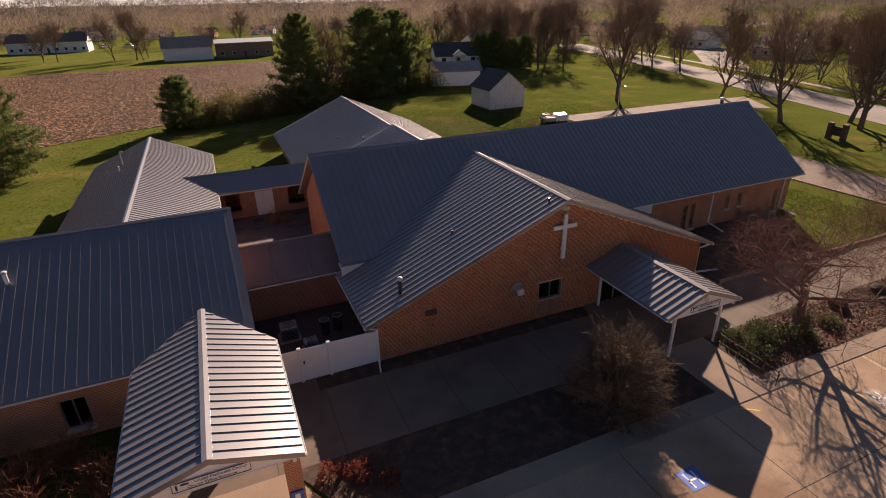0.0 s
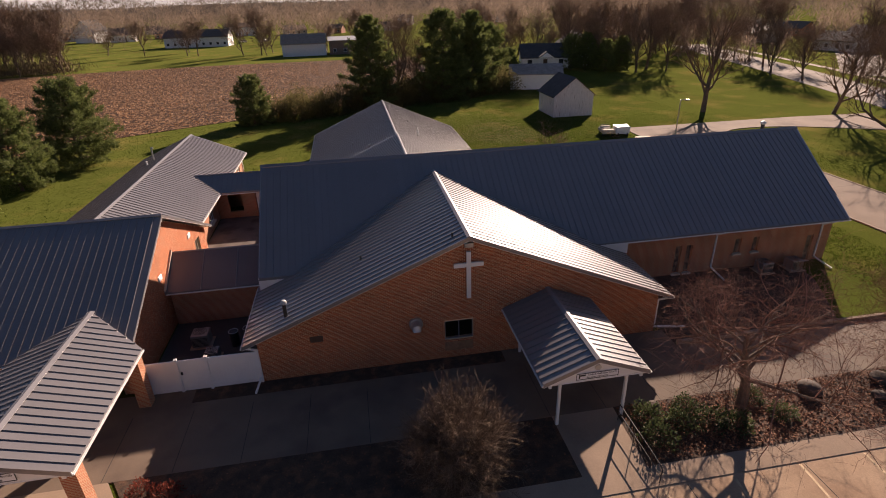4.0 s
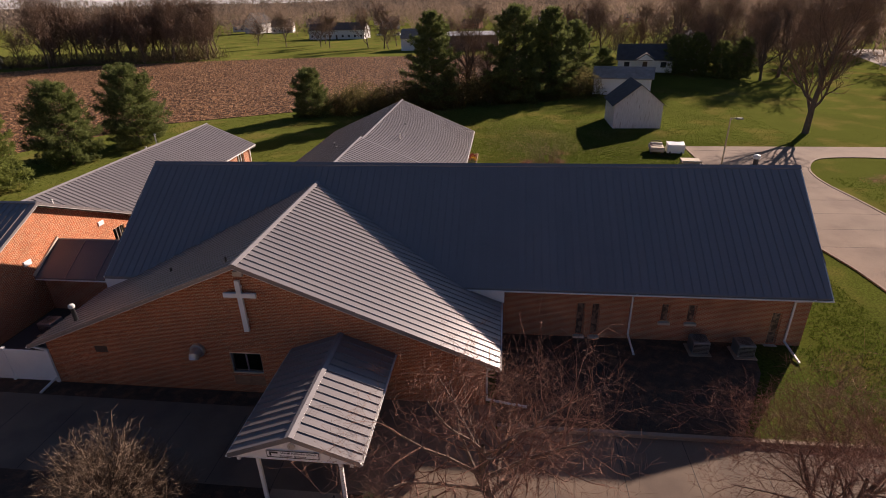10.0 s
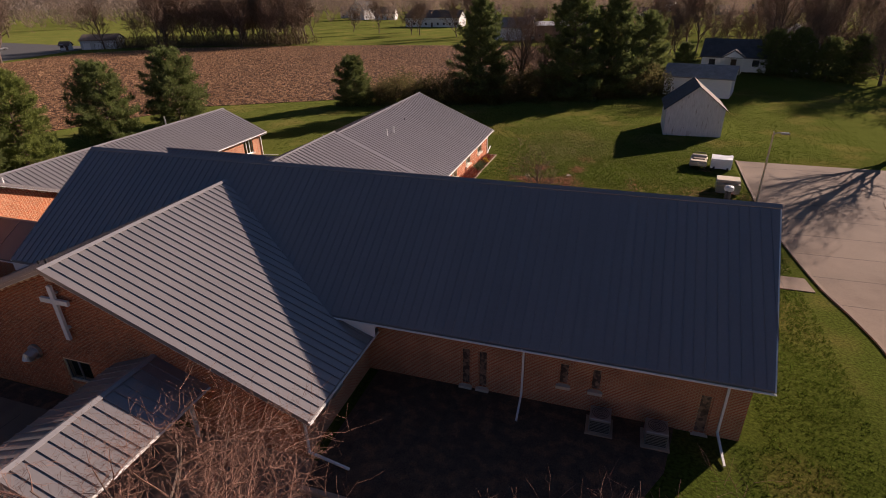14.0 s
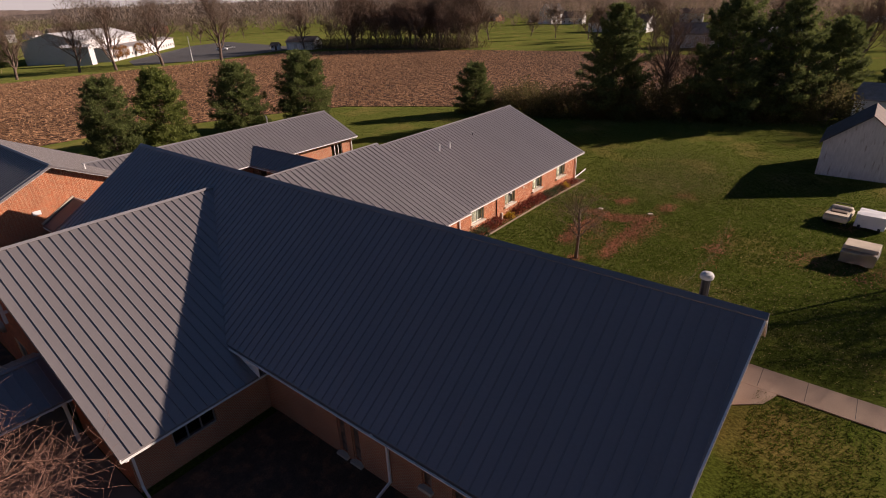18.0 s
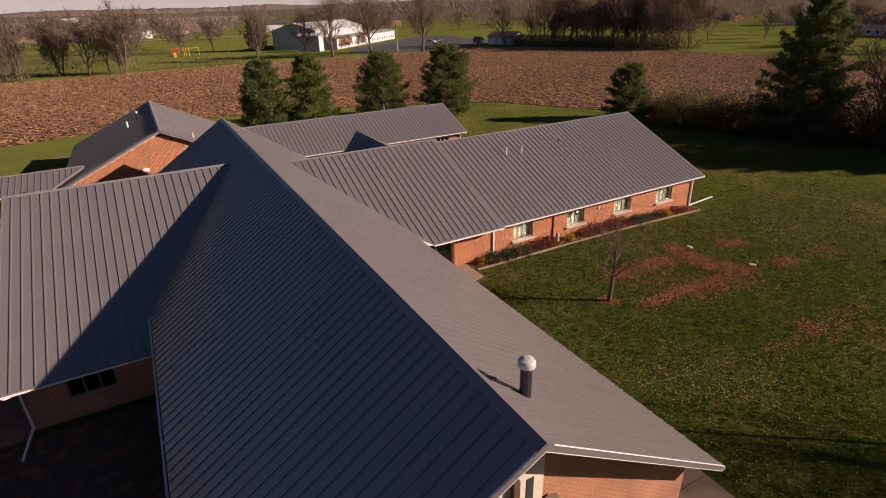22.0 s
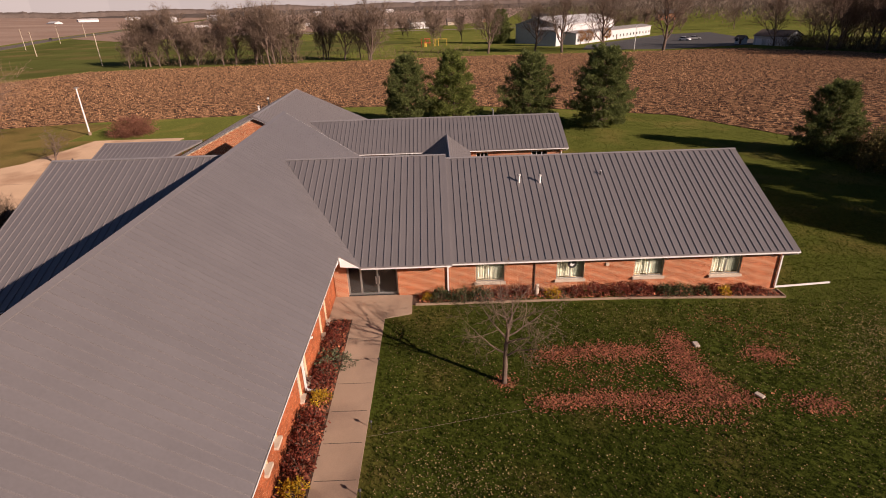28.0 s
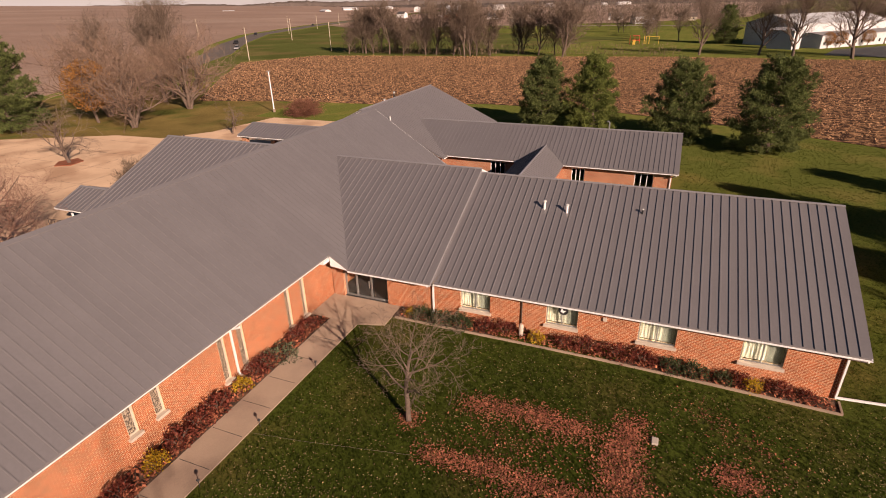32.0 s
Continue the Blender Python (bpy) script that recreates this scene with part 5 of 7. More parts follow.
def twiggy(seed, rx, rz, material, stems=26):
    """Mesh for a leafless shrub: many fine upright stems that fork."""
    rng = np.random.default_rng(seed)
    t = Tubes()
    for i in range(stems):
        a, e = rng.random() * 6.28, rng.uniform(0.15, 1.0)
        d = np.array((math.cos(a) * e * rx / rz, math.sin(a) * e * rx / rz, 1.0))
        d /= np.linalg.norm(d)
        p = np.array((rng.normal(0, 0.08), rng.normal(0, 0.08), -0.05))
        ln = rz * rng.uniform(0.75, 1.1) * math.sqrt(1 + (e * rx / rz) ** 2) * 0.92
        pts = [p]
        for k in range(4):
            d = d + rng.normal(0, 0.12, 3)
            d /= np.linalg.norm(d)
            pts.append(pts[-1] + d * ln / 4)
        t.run(pts, [0.022, 0.018, 0.013, 0.009, 0.005], 4)
        for k in range(9):
            j = rng.integers(1, 4)
            q = pts[j] + (pts[j + 1] - pts[j]) * rng.random()
            dd = d + rng.normal(0, 0.55, 3)
            dd /= np.linalg.norm(dd)
            l2 = ln * rng.uniform(0.2, 0.42)
            q2 = q + dd * l2 * 0.5
            q3 = q2 + (dd + rng.normal(0, 0.3, 3)) * l2 * 0.5
            t.run([q, q2, q3], [0.009, 0.007, 0.004], 3)
            for m in range(3):
                d3 = dd + rng.normal(0, 0.7, 3)
                t.run([q2, q2 + d3 / np.linalg.norm(d3) * l2 * 0.45], [0.006, 0.003], 3)
    return raw("branchwork", t.v, t.f, material)


def named(meshes, material=None):
    return [(m.name.split(".")[0], m) for m in meshes]


ORNTWIG = islands(mat("brown_twigs", (0.215, 0.12, 0.09), rough=0.95, spec=0.1, var=0.2), 0.6, 1.4)
TA = bare_tree(17, 5.9, 0.27, fork=0.36, spread=1.08, levels=5, kids=(13, 9, 7, 6), rise=0.07, reach=1.8, thin=0.0045, lean=0.02, twig=ORNTWIG, taper=0.52)
plant("ornamental_tree", "bare spreading ornamental tree in the front bed", "tree", named(TA), (27.1, 16.6, 0.05))
TB = bare_tree(23, 5.6, 0.18, fork=0.2, spread=0.95, levels=5, kids=(8, 9, 8, 5), rise=0.05, stems=3, reach=1.5, thin=0.005, twig=ORNTWIG, taper=0.5)
plant("ornamental_tree", "bare many-stemmed ornamental tree in the front bed", "tree", named(TB), (38.3, 17.2, 0.05))
TC = bare_tree(52, 5.3, 0.13, fork=0.42, spread=0.85, levels=5, kids=(11, 6, 5, 3), rise=0.12, thin=0.006, lean=0.0, reach=1.15, taper=0.52)
plant("young_tree", "small bare lawn tree with thin grey branches", "tree", named(TC), (31.2, 51.05, 0.0))
TD = bare_tree(45, 15.5, 0.42, fork=0.2, spread=0.62, levels=5, kids=(12, 8, 6, 5), rise=0.4, thin=0.016, reach=1.15)
TE = bare_tree(57, 13.5, 0.36, fork=0.18, spread=0.7, levels=5, kids=(11, 8, 6, 5), rise=0.35, thin=0.016, reach=1.15)
LOTTWIG = islands(mat("tan_brown_twigs", (0.22, 0.145, 0.105), rough=0.95, spec=0.1, var=0.2), 0.6, 1.4)
TG = bare_tree(83, 10.5, 0.42, fork=0.12, spread=0.85, levels=5, kids=(8, 6, 5, 4), rise=0.25, stems=4, reach=1.3, thin=0.015, twig=LOTTWIG)
for i, (x, y, s, me) in enumerate(((66.3, 78.3, 1.0, TD), (74, 52.6, 0.95, TE), (78.5, 44.5, 0.9, TD), (83.6, 71.3, 0.85, TE), (-11.3, -15.1, 0.95, TG), (-26.6, -19.5, 1.15, TG), (-17, -27.5, 1.2, TG), (-31, -30, 1.1, TE), (-38, -35, 1.1, TD), (-24, -36, 1.05, TE), (104.5, 110.7, 0.6, TD), (104.4, 101.3, 0.7, TE), (82, 48, 0.95, TE), (113, 84, 0.8, TD), (120, 70, 0.9, TE), (118, 60, 0.8, TD), (20.5, 104.5, 0.8, TD), (23.5, 107, 0.75, TE), (62, 127, 0.85, TD), (68, 124, 0.8, TE), (72, 130, 0.95, TD), (79, 124, 0.85, TE), (85, 130, 0.9, TD))):
    plant("shade_tree", "large leafless shade tree on the grass", "tree", named(me), (x, y, ground_z(x, y)), "large bare trees", turn=i * 77, size=s)
TF = bare_tree(63, 5.6, 0.16, fork=0.2, spread=0.85, levels=5, kids=(8, 6, 4, 3), rise=0.15)
plant("lot_tree", "small bare tree in the parking lot island", "tree", named(TF), (6.3, -5.1, 0.1), "lot trees", turn=20, size=1.3)
plant("lot_tree", "small bare tree beside the parking lot", "tree", named(TF), (-12.2, 2.9, 0.0), "lot trees", turn=140, size=0.72)

P1, P2, P3 = pine(3, 9.8, 4.1, NEEDLE, tiers=22, power=0.66, loose=0.32), pine(5, 10.0, 3.8, NEEDLE2, tiers=22, power=0.66, loose=0.32), pine(8, 9.6, 4.6, NEEDLE, tiers=21, power=0.6, loose=0.35)
PB, PC = pine(12, 15.5, 5.6, NEEDLE, base=0.04, tiers=24, dense=1.1, power=0.75, loose=0.42), pine(13, 15.0, 6.4, NEEDLE, base=0.03, tiers=24, dense=1.1, power=0.65, loose=0.42)
for i, (x, y, me, s, w) in enumerate(((-25.5, 44.5, P1, 0.98, "blue-green"), (-25.9, 51.0, P2, 1.0, "yellow-green"), (-25.1, 61.9, P3, 0.98, "dark green"), (-22.9, 71.5, P3, 1.05, "deep green"))):
    plant("pine_tree", w + " young pine at the field edge", "tree", named(me), (x, y, 0), "pines by the field", turn=i * 65, size=s)
for i, (x, y, s) in enumerate(((14.6, 97.5, 1.0), (28.5, 103.5, 1.05), (35, 107.5, 1.0), (40, 114, 0.85))):
    plant("tall_pine", "tall dark pine behind the lawn", "tree", named((PB, PC)[i % 2]), (x, y, 0), "tall pines", turn=i * 80, size=s)
for i, (x, y, s) in enumerate(((61, 121, 0.75), (65, 122, 0.8), (70, 122, 0.72), (75, 124, 0.8), (6, -40, 1.2))):
    plant("spruce_tree", "dark dense spruce by the houses", "tree", named((P3, P1)[i % 2]), (x, y, ground_z(x, y)), "spruces", turn=i * 50, size=s)
plant("tall_pine", "large dark pine beside the parking lot", "tree", named(PB), (-3.2, -31, 0), "tall pines", turn=40, size=0.95)
CE = pine(21, 7.6, 3.3, NEEDLE, base=0.02, tiers=18, dense=1.2, power=0.7, loose=0.3)
plant("cedar_tree", "dark broad cedar at the field corner", "tree", named(CE), (-4.8, 90.5, 0), "cedars")
HB = shrub(9, 2.6, 2.9, 5600, 0.14, translucent(islands(mat("olive_leaves", (0.15, 0.13, 0.055), rough=0.95, spec=0.0, var=0.3), 0.7, 1.25), 0.45), stems=16)
for i in range(9):
    plant("hedge_shrub", "overgrown olive shrub in the field hedge", "shrub", named(HB), (-1.5 + i * 2.2, 92.6 + i * 0.7, 0), "hedge shrubs", turn=i * 71, size=1.15 + 0.5 * ((i * 7) % 3) / 2)
for i in range(10):
    plant("hedge_shrub", "dark undergrowth shrub below the pines", "shrub", named(HB), (16 + i * 2.7, 99.5 + 0.95 * i + (i % 3), 0), "undergrowth shrubs", turn=i * 51, size=1.5 + 0.3 * (i % 2))
OT = bare_tree(71, 8.5, 0.2, fork=0.15, spread=0.6, levels=4, kids=(10, 6, 4), rise=0.4)
_r = np.random.default_rng(5)
_d = _r.normal(0, 1, (5200, 3))
_d /= np.linalg.norm(_d, axis=1, keepdims=True)
OL = leaves(_d * (_r.uniform(0.3, 1, (5200, 1)) ** 0.5) * (3.3, 3.3, 3.4) + (0, 0, 5.0), _d + _r.normal(0, 0.7, _d.shape), 0.22, 0.09, ORANGELEAF, name="foliage")
plant("autumn_tree", "orange-leaved autumn tree beside the lot", "tree", [*named(OT), ("foliage", OL)], (-12.5, -24.5, 0), "autumn trees", size=1.15)


BUSHTWIG = islands(mat("dark_bush_twigs", (0.15, 0.11, 0.08), rough=0.95, spec=0.1, var=0.25), 0.6, 1.5)


def dome_bush(seed, rx, rz, stems, twig=None):
    """Meshes for a big round leafless bush: stems fanning out from the base, and a shell of fine twig tips."""
    rng = np.random.default_rng(seed)
    t, pts, ways = Tubes(), [], []
    for i in range(stems):
        a, e = rng.random() * 6.28, math.acos(rng.uniform(0.02, 1.0))
        n = np.array((math.cos(a) * math.sin(e), math.sin(a) * math.sin(e), math.cos(e)))
        end = n * (rx, rx, rz) * rng.uniform(0.7, 1.02) + (0, 0, 0.25)
        mid = end * (0.42, 0.42, 0.6) + rng.normal(0, 0.12, 3)
        t.run([np.array((n[0] * 0.3, n[1] * 0.3, -0.05)), mid, end], [0.03, 0.018, 0.006], 4)
        for k in range(10):
            q = mid + (end - mid) * rng.uniform(0.0, 0.9)
            dd = n + rng.normal(0, 0.7, 3)
            dd = dd / np.linalg.norm(dd)
            q2 = q + dd * rng.uniform(0.3, 0.75)
            t.run([q, q2], [0.010, 0.004], 3)
            m = 9
            pts.append(q + (q2 - q) * rng.uniform(0.2, 1.0, (m, 1)))
            ways.append(dd + rng.normal(0, 0.7, (m, 3)))
    return [("branchwork", raw("branchwork", t.v, t.f, twig or BUSHTWIG)), ("outer_twigwork", leaves(np.concatenate(pts), np.concatenate(ways), 0.30, 0.006, twig or BUSHTWIG, name="outer_twigwork", seed=seed))]


plant("round_bush", "large round leafless bush in the front bed", "shrub", dome_bush(4, 2.75, 4.2, 300), (13.6, 15.6, 0.05))
RB = twiggy(6, 1.3, 1.5, REDTWIG, stems=34)
for i, (x, y, s) in enumerate(((-8.2, 21.6, 1.15), (-10.0, 21.0, 1.2), (-11.8, 21.7, 1.1), (-7.2, 19.6, 1.0), (-9.2, 18.6, 1.1), (-13.6, 20.8, 1.2))):
    plant("red_shrub", "reddish bare shrub before the office wall", "shrub", [("branchwork", RB)], (x, y, 0), "red bare shrubs", turn=i * 57, size=s)
plant("russet_bush", "wide russet leafless bush by the lot's edge", "shrub", dome_bush(19, 3.7, 2.7, 240, REDTWIG), (-27.2, 4.9, 0.0))

S_DARK, S_RED, S_GOLD = shrub(2, 0.62, 0.6, 700, 0.10, DARKLEAF), shrub(7, 0.6, 0.62, 520, 0.10, REDLEAF), shrub(10, 0.5, 0.55, 620, 0.09, GOLDLEAF)
S_LOW = shrub(14, 0.8, 0.4, 700, 0.09, islands(mat("grey_green_leaves", (0.10, 0.115, 0.06), rough=0.85, var=0.3), 0.6, 1.4))
KIND = {"d": ("evergreen_shrub", "small dark evergreen shrub in the bed", S_DARK), "r": ("russet_shrub", "russet-leaved barberry shrub in the bed", S_RED), "g": ("golden_shrub", "bright golden shrub in the bed", S_GOLD), "l": ("low_shrub", "low grey-green spreading shrub in the bed", S_LOW)}


def shrubs(rows, group):
    for i, (k, x, y, s) in enumerate(rows):
        n, lab, me = KIND[k]
        plant(n, lab, "shrub", named(me), (x, y, ground_z(x, y) + 0.03), group, turn=i * 67, size=s)


plant("courtyard_shrub", "orange-leaved shrub in the courtyard", "shrub", named(shrub(33, 0.9, 1.3, 900, 0.11, ORANGELEAF)), (2.8, 45.2, 0.03))
shrubs([("g", 23.4, 47.5, 0.75), ("d", 23.45, 48.3, 1.1), ("d", 23.5, 49.4, 1.05), ("d", 23.5, 50.6, 1.15), ("r", 23.3, 52.0, 1.0), ("r", 23.3, 53.1, 1.05), ("g", 23.45, 54.9, 0.95), ("r", 23.3, 56.3, 0.85), ("r", 23.3, 57.5, 1.1), ("r", 23.3, 58.9, 1.1), ("r", 23.3, 60.2, 1.15), ("d", 23.4, 61.6, 0.95), ("d", 23.4, 62.6, 1.0), ("d", 23.4, 63.9, 0.8), ("r", 23.2, 64.6, 0.9), ("g", 23.45, 65.1, 0.95), ("r", 23.2, 66.3, 0.9), ("r", 23.2, 67.4, 0.7)], "wing bed shrubs")
shrubs([("r", 26.6, 42.7, 1.0), ("r", 27.6, 42.6, 0.95), ("r", 30.2, 42.6, 1.0), ("l", 29.3, 42.9, 1.2), ("g", 32.0, 42.75, 0.95), ("r", 31.0, 42.6, 1.0), ("r", 33.6, 42.7, 1.15), ("r", 34.7, 42.6, 1.05), ("g", 37.0, 42.75, 1.05), ("r", 35.8, 42.7, 1.15), ("r", 38.6, 42.7, 1.0), ("g", 41.6, 42.8, 0.9), ("r", 40.2, 42.7, 1.0)], "sanctuary bed shrubs")
shrubs([("d", 22.6, 16.9, 1.15), ("d", 23.8, 16.2, 1.2), ("d", 25.2, 16.0, 1.25), ("d", 24.6, 17.0, 1.1), ("d", 26.2, 15.6, 1.2), ("d", 28.6, 15.8, 1.0), ("d", 28.0, 17.1, 1.0), ("d", 35.6, 16.7, 0.9), ("d", 36.6, 16.2, 1.2), ("d", 38.0, 15.8, 1.0), ("d", 22.4, 15.6, 1.3), ("r", 2.0, 16.6, 1.0), ("r", 0.9, 17.0, 0.9), ("r", 3.0, 15.8, 0.8)], "front bed shrubs")


def boulder(seed, r):
    bm = bmesh.new()
    bmesh.ops.create_icosphere(bm, subdivisions=3, radius=r * 0.85)
    for v in bm.verts:
        v.co *= 1 + 0.2 * noise.noise(v.co * (1.3 / r) + Vector((seed, 0, 0))) + 0.06 * noise.noise(v.co * (4.0 / r) + Vector((seed, 5, 0)))
        v.co.z *= 0.65
    for fc in bm.faces:
        fc.smooth = True
    me = mesh_of("boulder", bm)
    me.materials.append(ROCK)
    return me


for i, (x, y, r) in enumerate(((31.0, 16.9, 0.62), (34.9, 16.9, 0.55), (23.2, 17.4, 0.35), (33.8, 15.9, 0.38), (36.5, 15.3, 0.4))):
    ob = new("boulder", boulder(i * 3.1, r))
    ob.matrix_basis = pose(x, y, 0.07 + r * 0.35, 0, 0, i * 50)
    tagged(ob, "rough brown field boulder in the front bed", "boulder", "boulders")


def scatter(name, label, category, pts, length, width, material, lift, seed, tilt=0.25, rows=None):
    """Small flat bits lying about on the ground, as one object."""
    rng = np.random.default_rng(seed)
    p = np.array([(x, y, lift + ground_z(x, y)) for x, y in pts])
    a = rng.uniform(0, 6.283, len(p)) if rows is None else rng.normal(rows, 0.7, len(p))
    w = np.stack([np.cos(a), np.sin(a), rng.normal(0, tilt, len(p))], 1)
    s = np.stack([-np.sin(a), np.cos(a), rng.normal(0, tilt, len(p))], 1)
    k = length * rng.uniform(0.5, 1.3, (len(p), 1))
    q = width * rng.uniform(0.6, 1.3, (len(p), 1))
    p[:, 2] += np.abs(w[:, 2]) * k[:, 0] + np.abs(s[:, 2]) * q[:, 0]
    v = np.stack([p - w * k, p - s * q, p + w * k, p + s * q], 1).reshape(-1, 3)
    ob = part(name, raw(name, v.tolist(), np.arange(len(v)).reshape(-1, 4).tolist(), material), material, None)
    return tagged(ob, label, category, kind="stuff")


def inside(x, y, poly):
    """Which of the places lie within the outline."""
    c = np.zeros(len(x), bool)
    for (x0, y0), (x1, y1) in zip(poly[-1:] + poly[:-1], poly):
        if y0 != y1:
            c ^= ((y0 > y) != (y1 > y)) & (x < (x1 - x0) * (y - y0) / (y1 - y0) + x0)
    return c


def spots(rng, spans):
    """Random places: n of them strewn round the line from (x0, y0) to (x1, y1), each about w away."""
    out = []
    for x0, y0, x1, y1, w, n in spans:
        f = rng.random(n)
        out.append(np.stack([x0 + (x1 - x0) * f + rng.normal(0, w, n), y0 + (y1 - y0) * f + rng.normal(0, w, n)], 1))
    return np.concatenate(out)


_r = np.random.default_rng(17)
scatter("fallen_leaves", "drifts of fallen red leaves on the lawn", "leaves", spots(_r, [(29.3, 53.0, 29.0, 56.2, 0.38, 1343), (29.0, 56.0, 29.4, 58.6, 0.42, 1343), (27.9, 60.2, 30.0, 59.8, 0.42, 1521), (29.9, 59.6, 32.4, 60.3, 0.5, 2329), (32.7, 52.3, 32.5, 56.0, 0.32, 1521), (32.6, 56.0, 32.9, 61.8, 0.34, 2417), (33.3, 55.5, 33.9, 60.5, 0.45, 924), (29.6, 63.3, 29.9, 64.6, 0.42, 924), (33.3, 63.3, 33.4, 64.9, 0.4, 809), (33.7, 67.4, 33.9, 68.6, 0.45, 346), (43.6, 58.9, 44.5, 60.5, 0.8, 484), (46.5, 57.5, 48.2, 60.0, 0.7, 404), (38.6, 57.3, 38.9, 58.2, 0.45, 484), (38.9, 53.0, 38.9, 57.0, 0.3, 183), (38.8, 58.5, 38.8, 62.5, 0.35, 299), (25.6, 62.0, 28.5, 66.0, 0.7, 299), (45.4, 66.6, 46.2, 67.4, 0.5, 183), (30.8, 53.5, 31.0, 58.0, 0.8, 578), (31.2, 51.0, 31.2, 51.1, 0.35, 253), (62.5, 57.5, 65.5, 59.5, 0.6, 578)]), 0.046, 0.036, LITTER, 0.02, 3)
_n = 26000
_p = np.stack([_r.uniform(24.5, 60, _n), _r.uniform(45.5, 88, _n)], 1)
_p = np.concatenate([_p, spots(_r, [(26.5, 74, 33, 68, 1.8, 5000), (30, 80, 36, 70, 2.2, 6000), (36.5, 47.0, 40, 52, 1.1, 1500)])])
scatter("lawn_leaves", "tan leaves thinly strewn on the lawn", "leaves", [q for q in _p if q[0] < 48.6], 0.035, 0.028, LITTER2, 0.02, 4)
_p = np.stack([_r.uniform(21.5, 45.8, 17000), _r.uniform(14.4, 17.7, 17000)], 1)
scatter("bed_leaves", "dry leaves covering the front beds", "leaves", list(_p) + list(np.stack([_r.uniform(0.5, 18.3, 450), _r.uniform(14.4, 17.7, 450)], 1)), 0.052, 0.036, CHIPS, 0.09, 5, tilt=0.4)
_p = np.stack([_r.uniform(25.4, 42.4, 2600), _r.uniform(42.0, 43.25, 2600)], 1)
scatter("back_bed_leaves", "red-brown leaves in the beds by the walls", "leaves", list(_p) + list(np.stack([_r.uniform(22.9, 23.85, 2200), _r.uniform(47, 68.4, 2200)], 1)), 0.07, 0.05, LITTER, 0.08, 6, tilt=0.4)
FIELD = [(-34, -25), (-38.5, -4.5), (-40, 15), (-45, 30), (-44, 50), (-36, 70), (-28.5, 84), (-11, 93.3), (7.6, 100.4), (38, 112), (34, 190), (12, 190), (-36, 190), (-70, 184), (-112, 172), (-136, 150), (-135, 111), (-138, 60), (-131, 0), (-125, -58), (-98, -70), (-60, -44)]
_p = np.stack([_r.uniform(-138, 38, 280000), _r.uniform(-70, 188, 280000)], 1)
scatter("corn_residue", "pale broken corn stalks and husks on the soil", "crop residue", _p[inside(_p[:, 0], _p[:, 1], FIELD)], 0.13, 0.05, HUSK, 0.07, 7, tilt=0.6, rows=1.2)


def tufts(pts, seed):
    rng = np.random.default_rng(seed)
    p = np.repeat(np.array([(x, y, ground_z(x, y)) for x, y in pts]), 3, axis=0)
    p[:, :2] += rng.normal(0, 0.05, (len(p), 2))
    a = rng.uniform(0, 6.283, len(p))
    h, b = rng.uniform(0.05, 0.11, len(p)), 0.012
    d = np.stack([np.cos(a), np.sin(a), np.zeros(len(p))], 1)
    top = p + np.stack([rng.normal(0, 0.04, len(p)), rng.normal(0, 0.04, len(p)), h], 1)
    v = np.stack([p - d * b * 1.6, p + d * b * 1.6, top], 1).reshape(-1, 3)
    m = translucent(islands(mat("grass_blades", (0.055, 0.078, 0.012), rough=0.9, spec=0.0, var=0.3, scale=0.3), 0.65, 1.35), 0.6)
    ob = part("grass_tufts", raw("grass_tufts", v.tolist(), np.arange(len(v)).reshape(-1, 3).tolist(), m), m, None)
    return tagged(ob, "short uneven tufts of lawn grass", "grass", kind="stuff")


_p = np.concatenate([np.stack([_r.normal(36, 13, 90000), _r.normal(60, 15, 90000)], 1), np.stack([_r.uniform(-30, 64, 60000), _r.uniform(40, 112, 60000)], 1), np.stack([_r.uniform(42.6, 52, 9000), _r.uniform(20, 44, 9000)], 1)])


def on_lawn(x, y):
    """Which places are open grass: off the buildings, paving, beds and field."""
    no = (y < 45.2) & ((x < 42.7) | (x < 43.9) & (y > 29) | (y > 43.1) & (x < 49.3))
    no |= (x < 24.1) & ((y < 69.2) & (x > 5) | (y < 62) & (x > -12.5))
    no |= (x > 48.5) & (x < 59.5) & (y < 71.4) | (x > 59) & (y > 59) & (y < 71.4) | (x > 50) & (y < 44)
    no |= (x < 52) & (y < 22.1)
    return ~(no | inside(x, y, FIELD) | (x < 25.5) & (y < 46.8))


tufts(_p[on_lawn(_p[:, 0], _p[:, 1])], 8)

# ---- yard things ----
fence = thing("vinyl_fence", "white vinyl privacy fence with gate between the buildings", "fence", at=(2, 23.2, 0))
fx = [-0.75, 1.0, 2.4, 4.85]
for x in fx:
    p = part("post", boxed(x - 0.065, x + 0.065, 23.13, 23.27, 0, 1.95, bevel=0.01), VINYL, fence)
    part("post_cap", boxed(x - 0.085, x + 0.085, 23.11, 23.29, 1.95, 2.0, bevel=0.012), VINYL, p)
for i, (a, b) in enumerate(zip(fx, fx[1:])):
    a, b = a + 0.07, b - 0.07
    pn = part("gate" if i == 1 else "panel", boxed(a, b, 23.16, 23.24, 1.78, 1.9), VINYL, fence, "white vinyl gate" if i == 1 else "")
    part("bottom_rail", boxed(a, b, 23.16, 23.24, 0.1, 0.24), VINYL, pn)
    n = int((b - a) / 0.18)
    for k in range(n):
        w = (b - a) / n
        part("board", boxed(a + k * w + 0.0012, a + (k + 1) * w - 0.0012, 23.18, 23.22, 0.24, 1.78), VINYL, pn)
    if i == 1:
        part("latch", boxed(a + 0.06, a + 0.14, 23.1, 23.16, 1.1, 1.25), BLACKM, pn, "black latch")


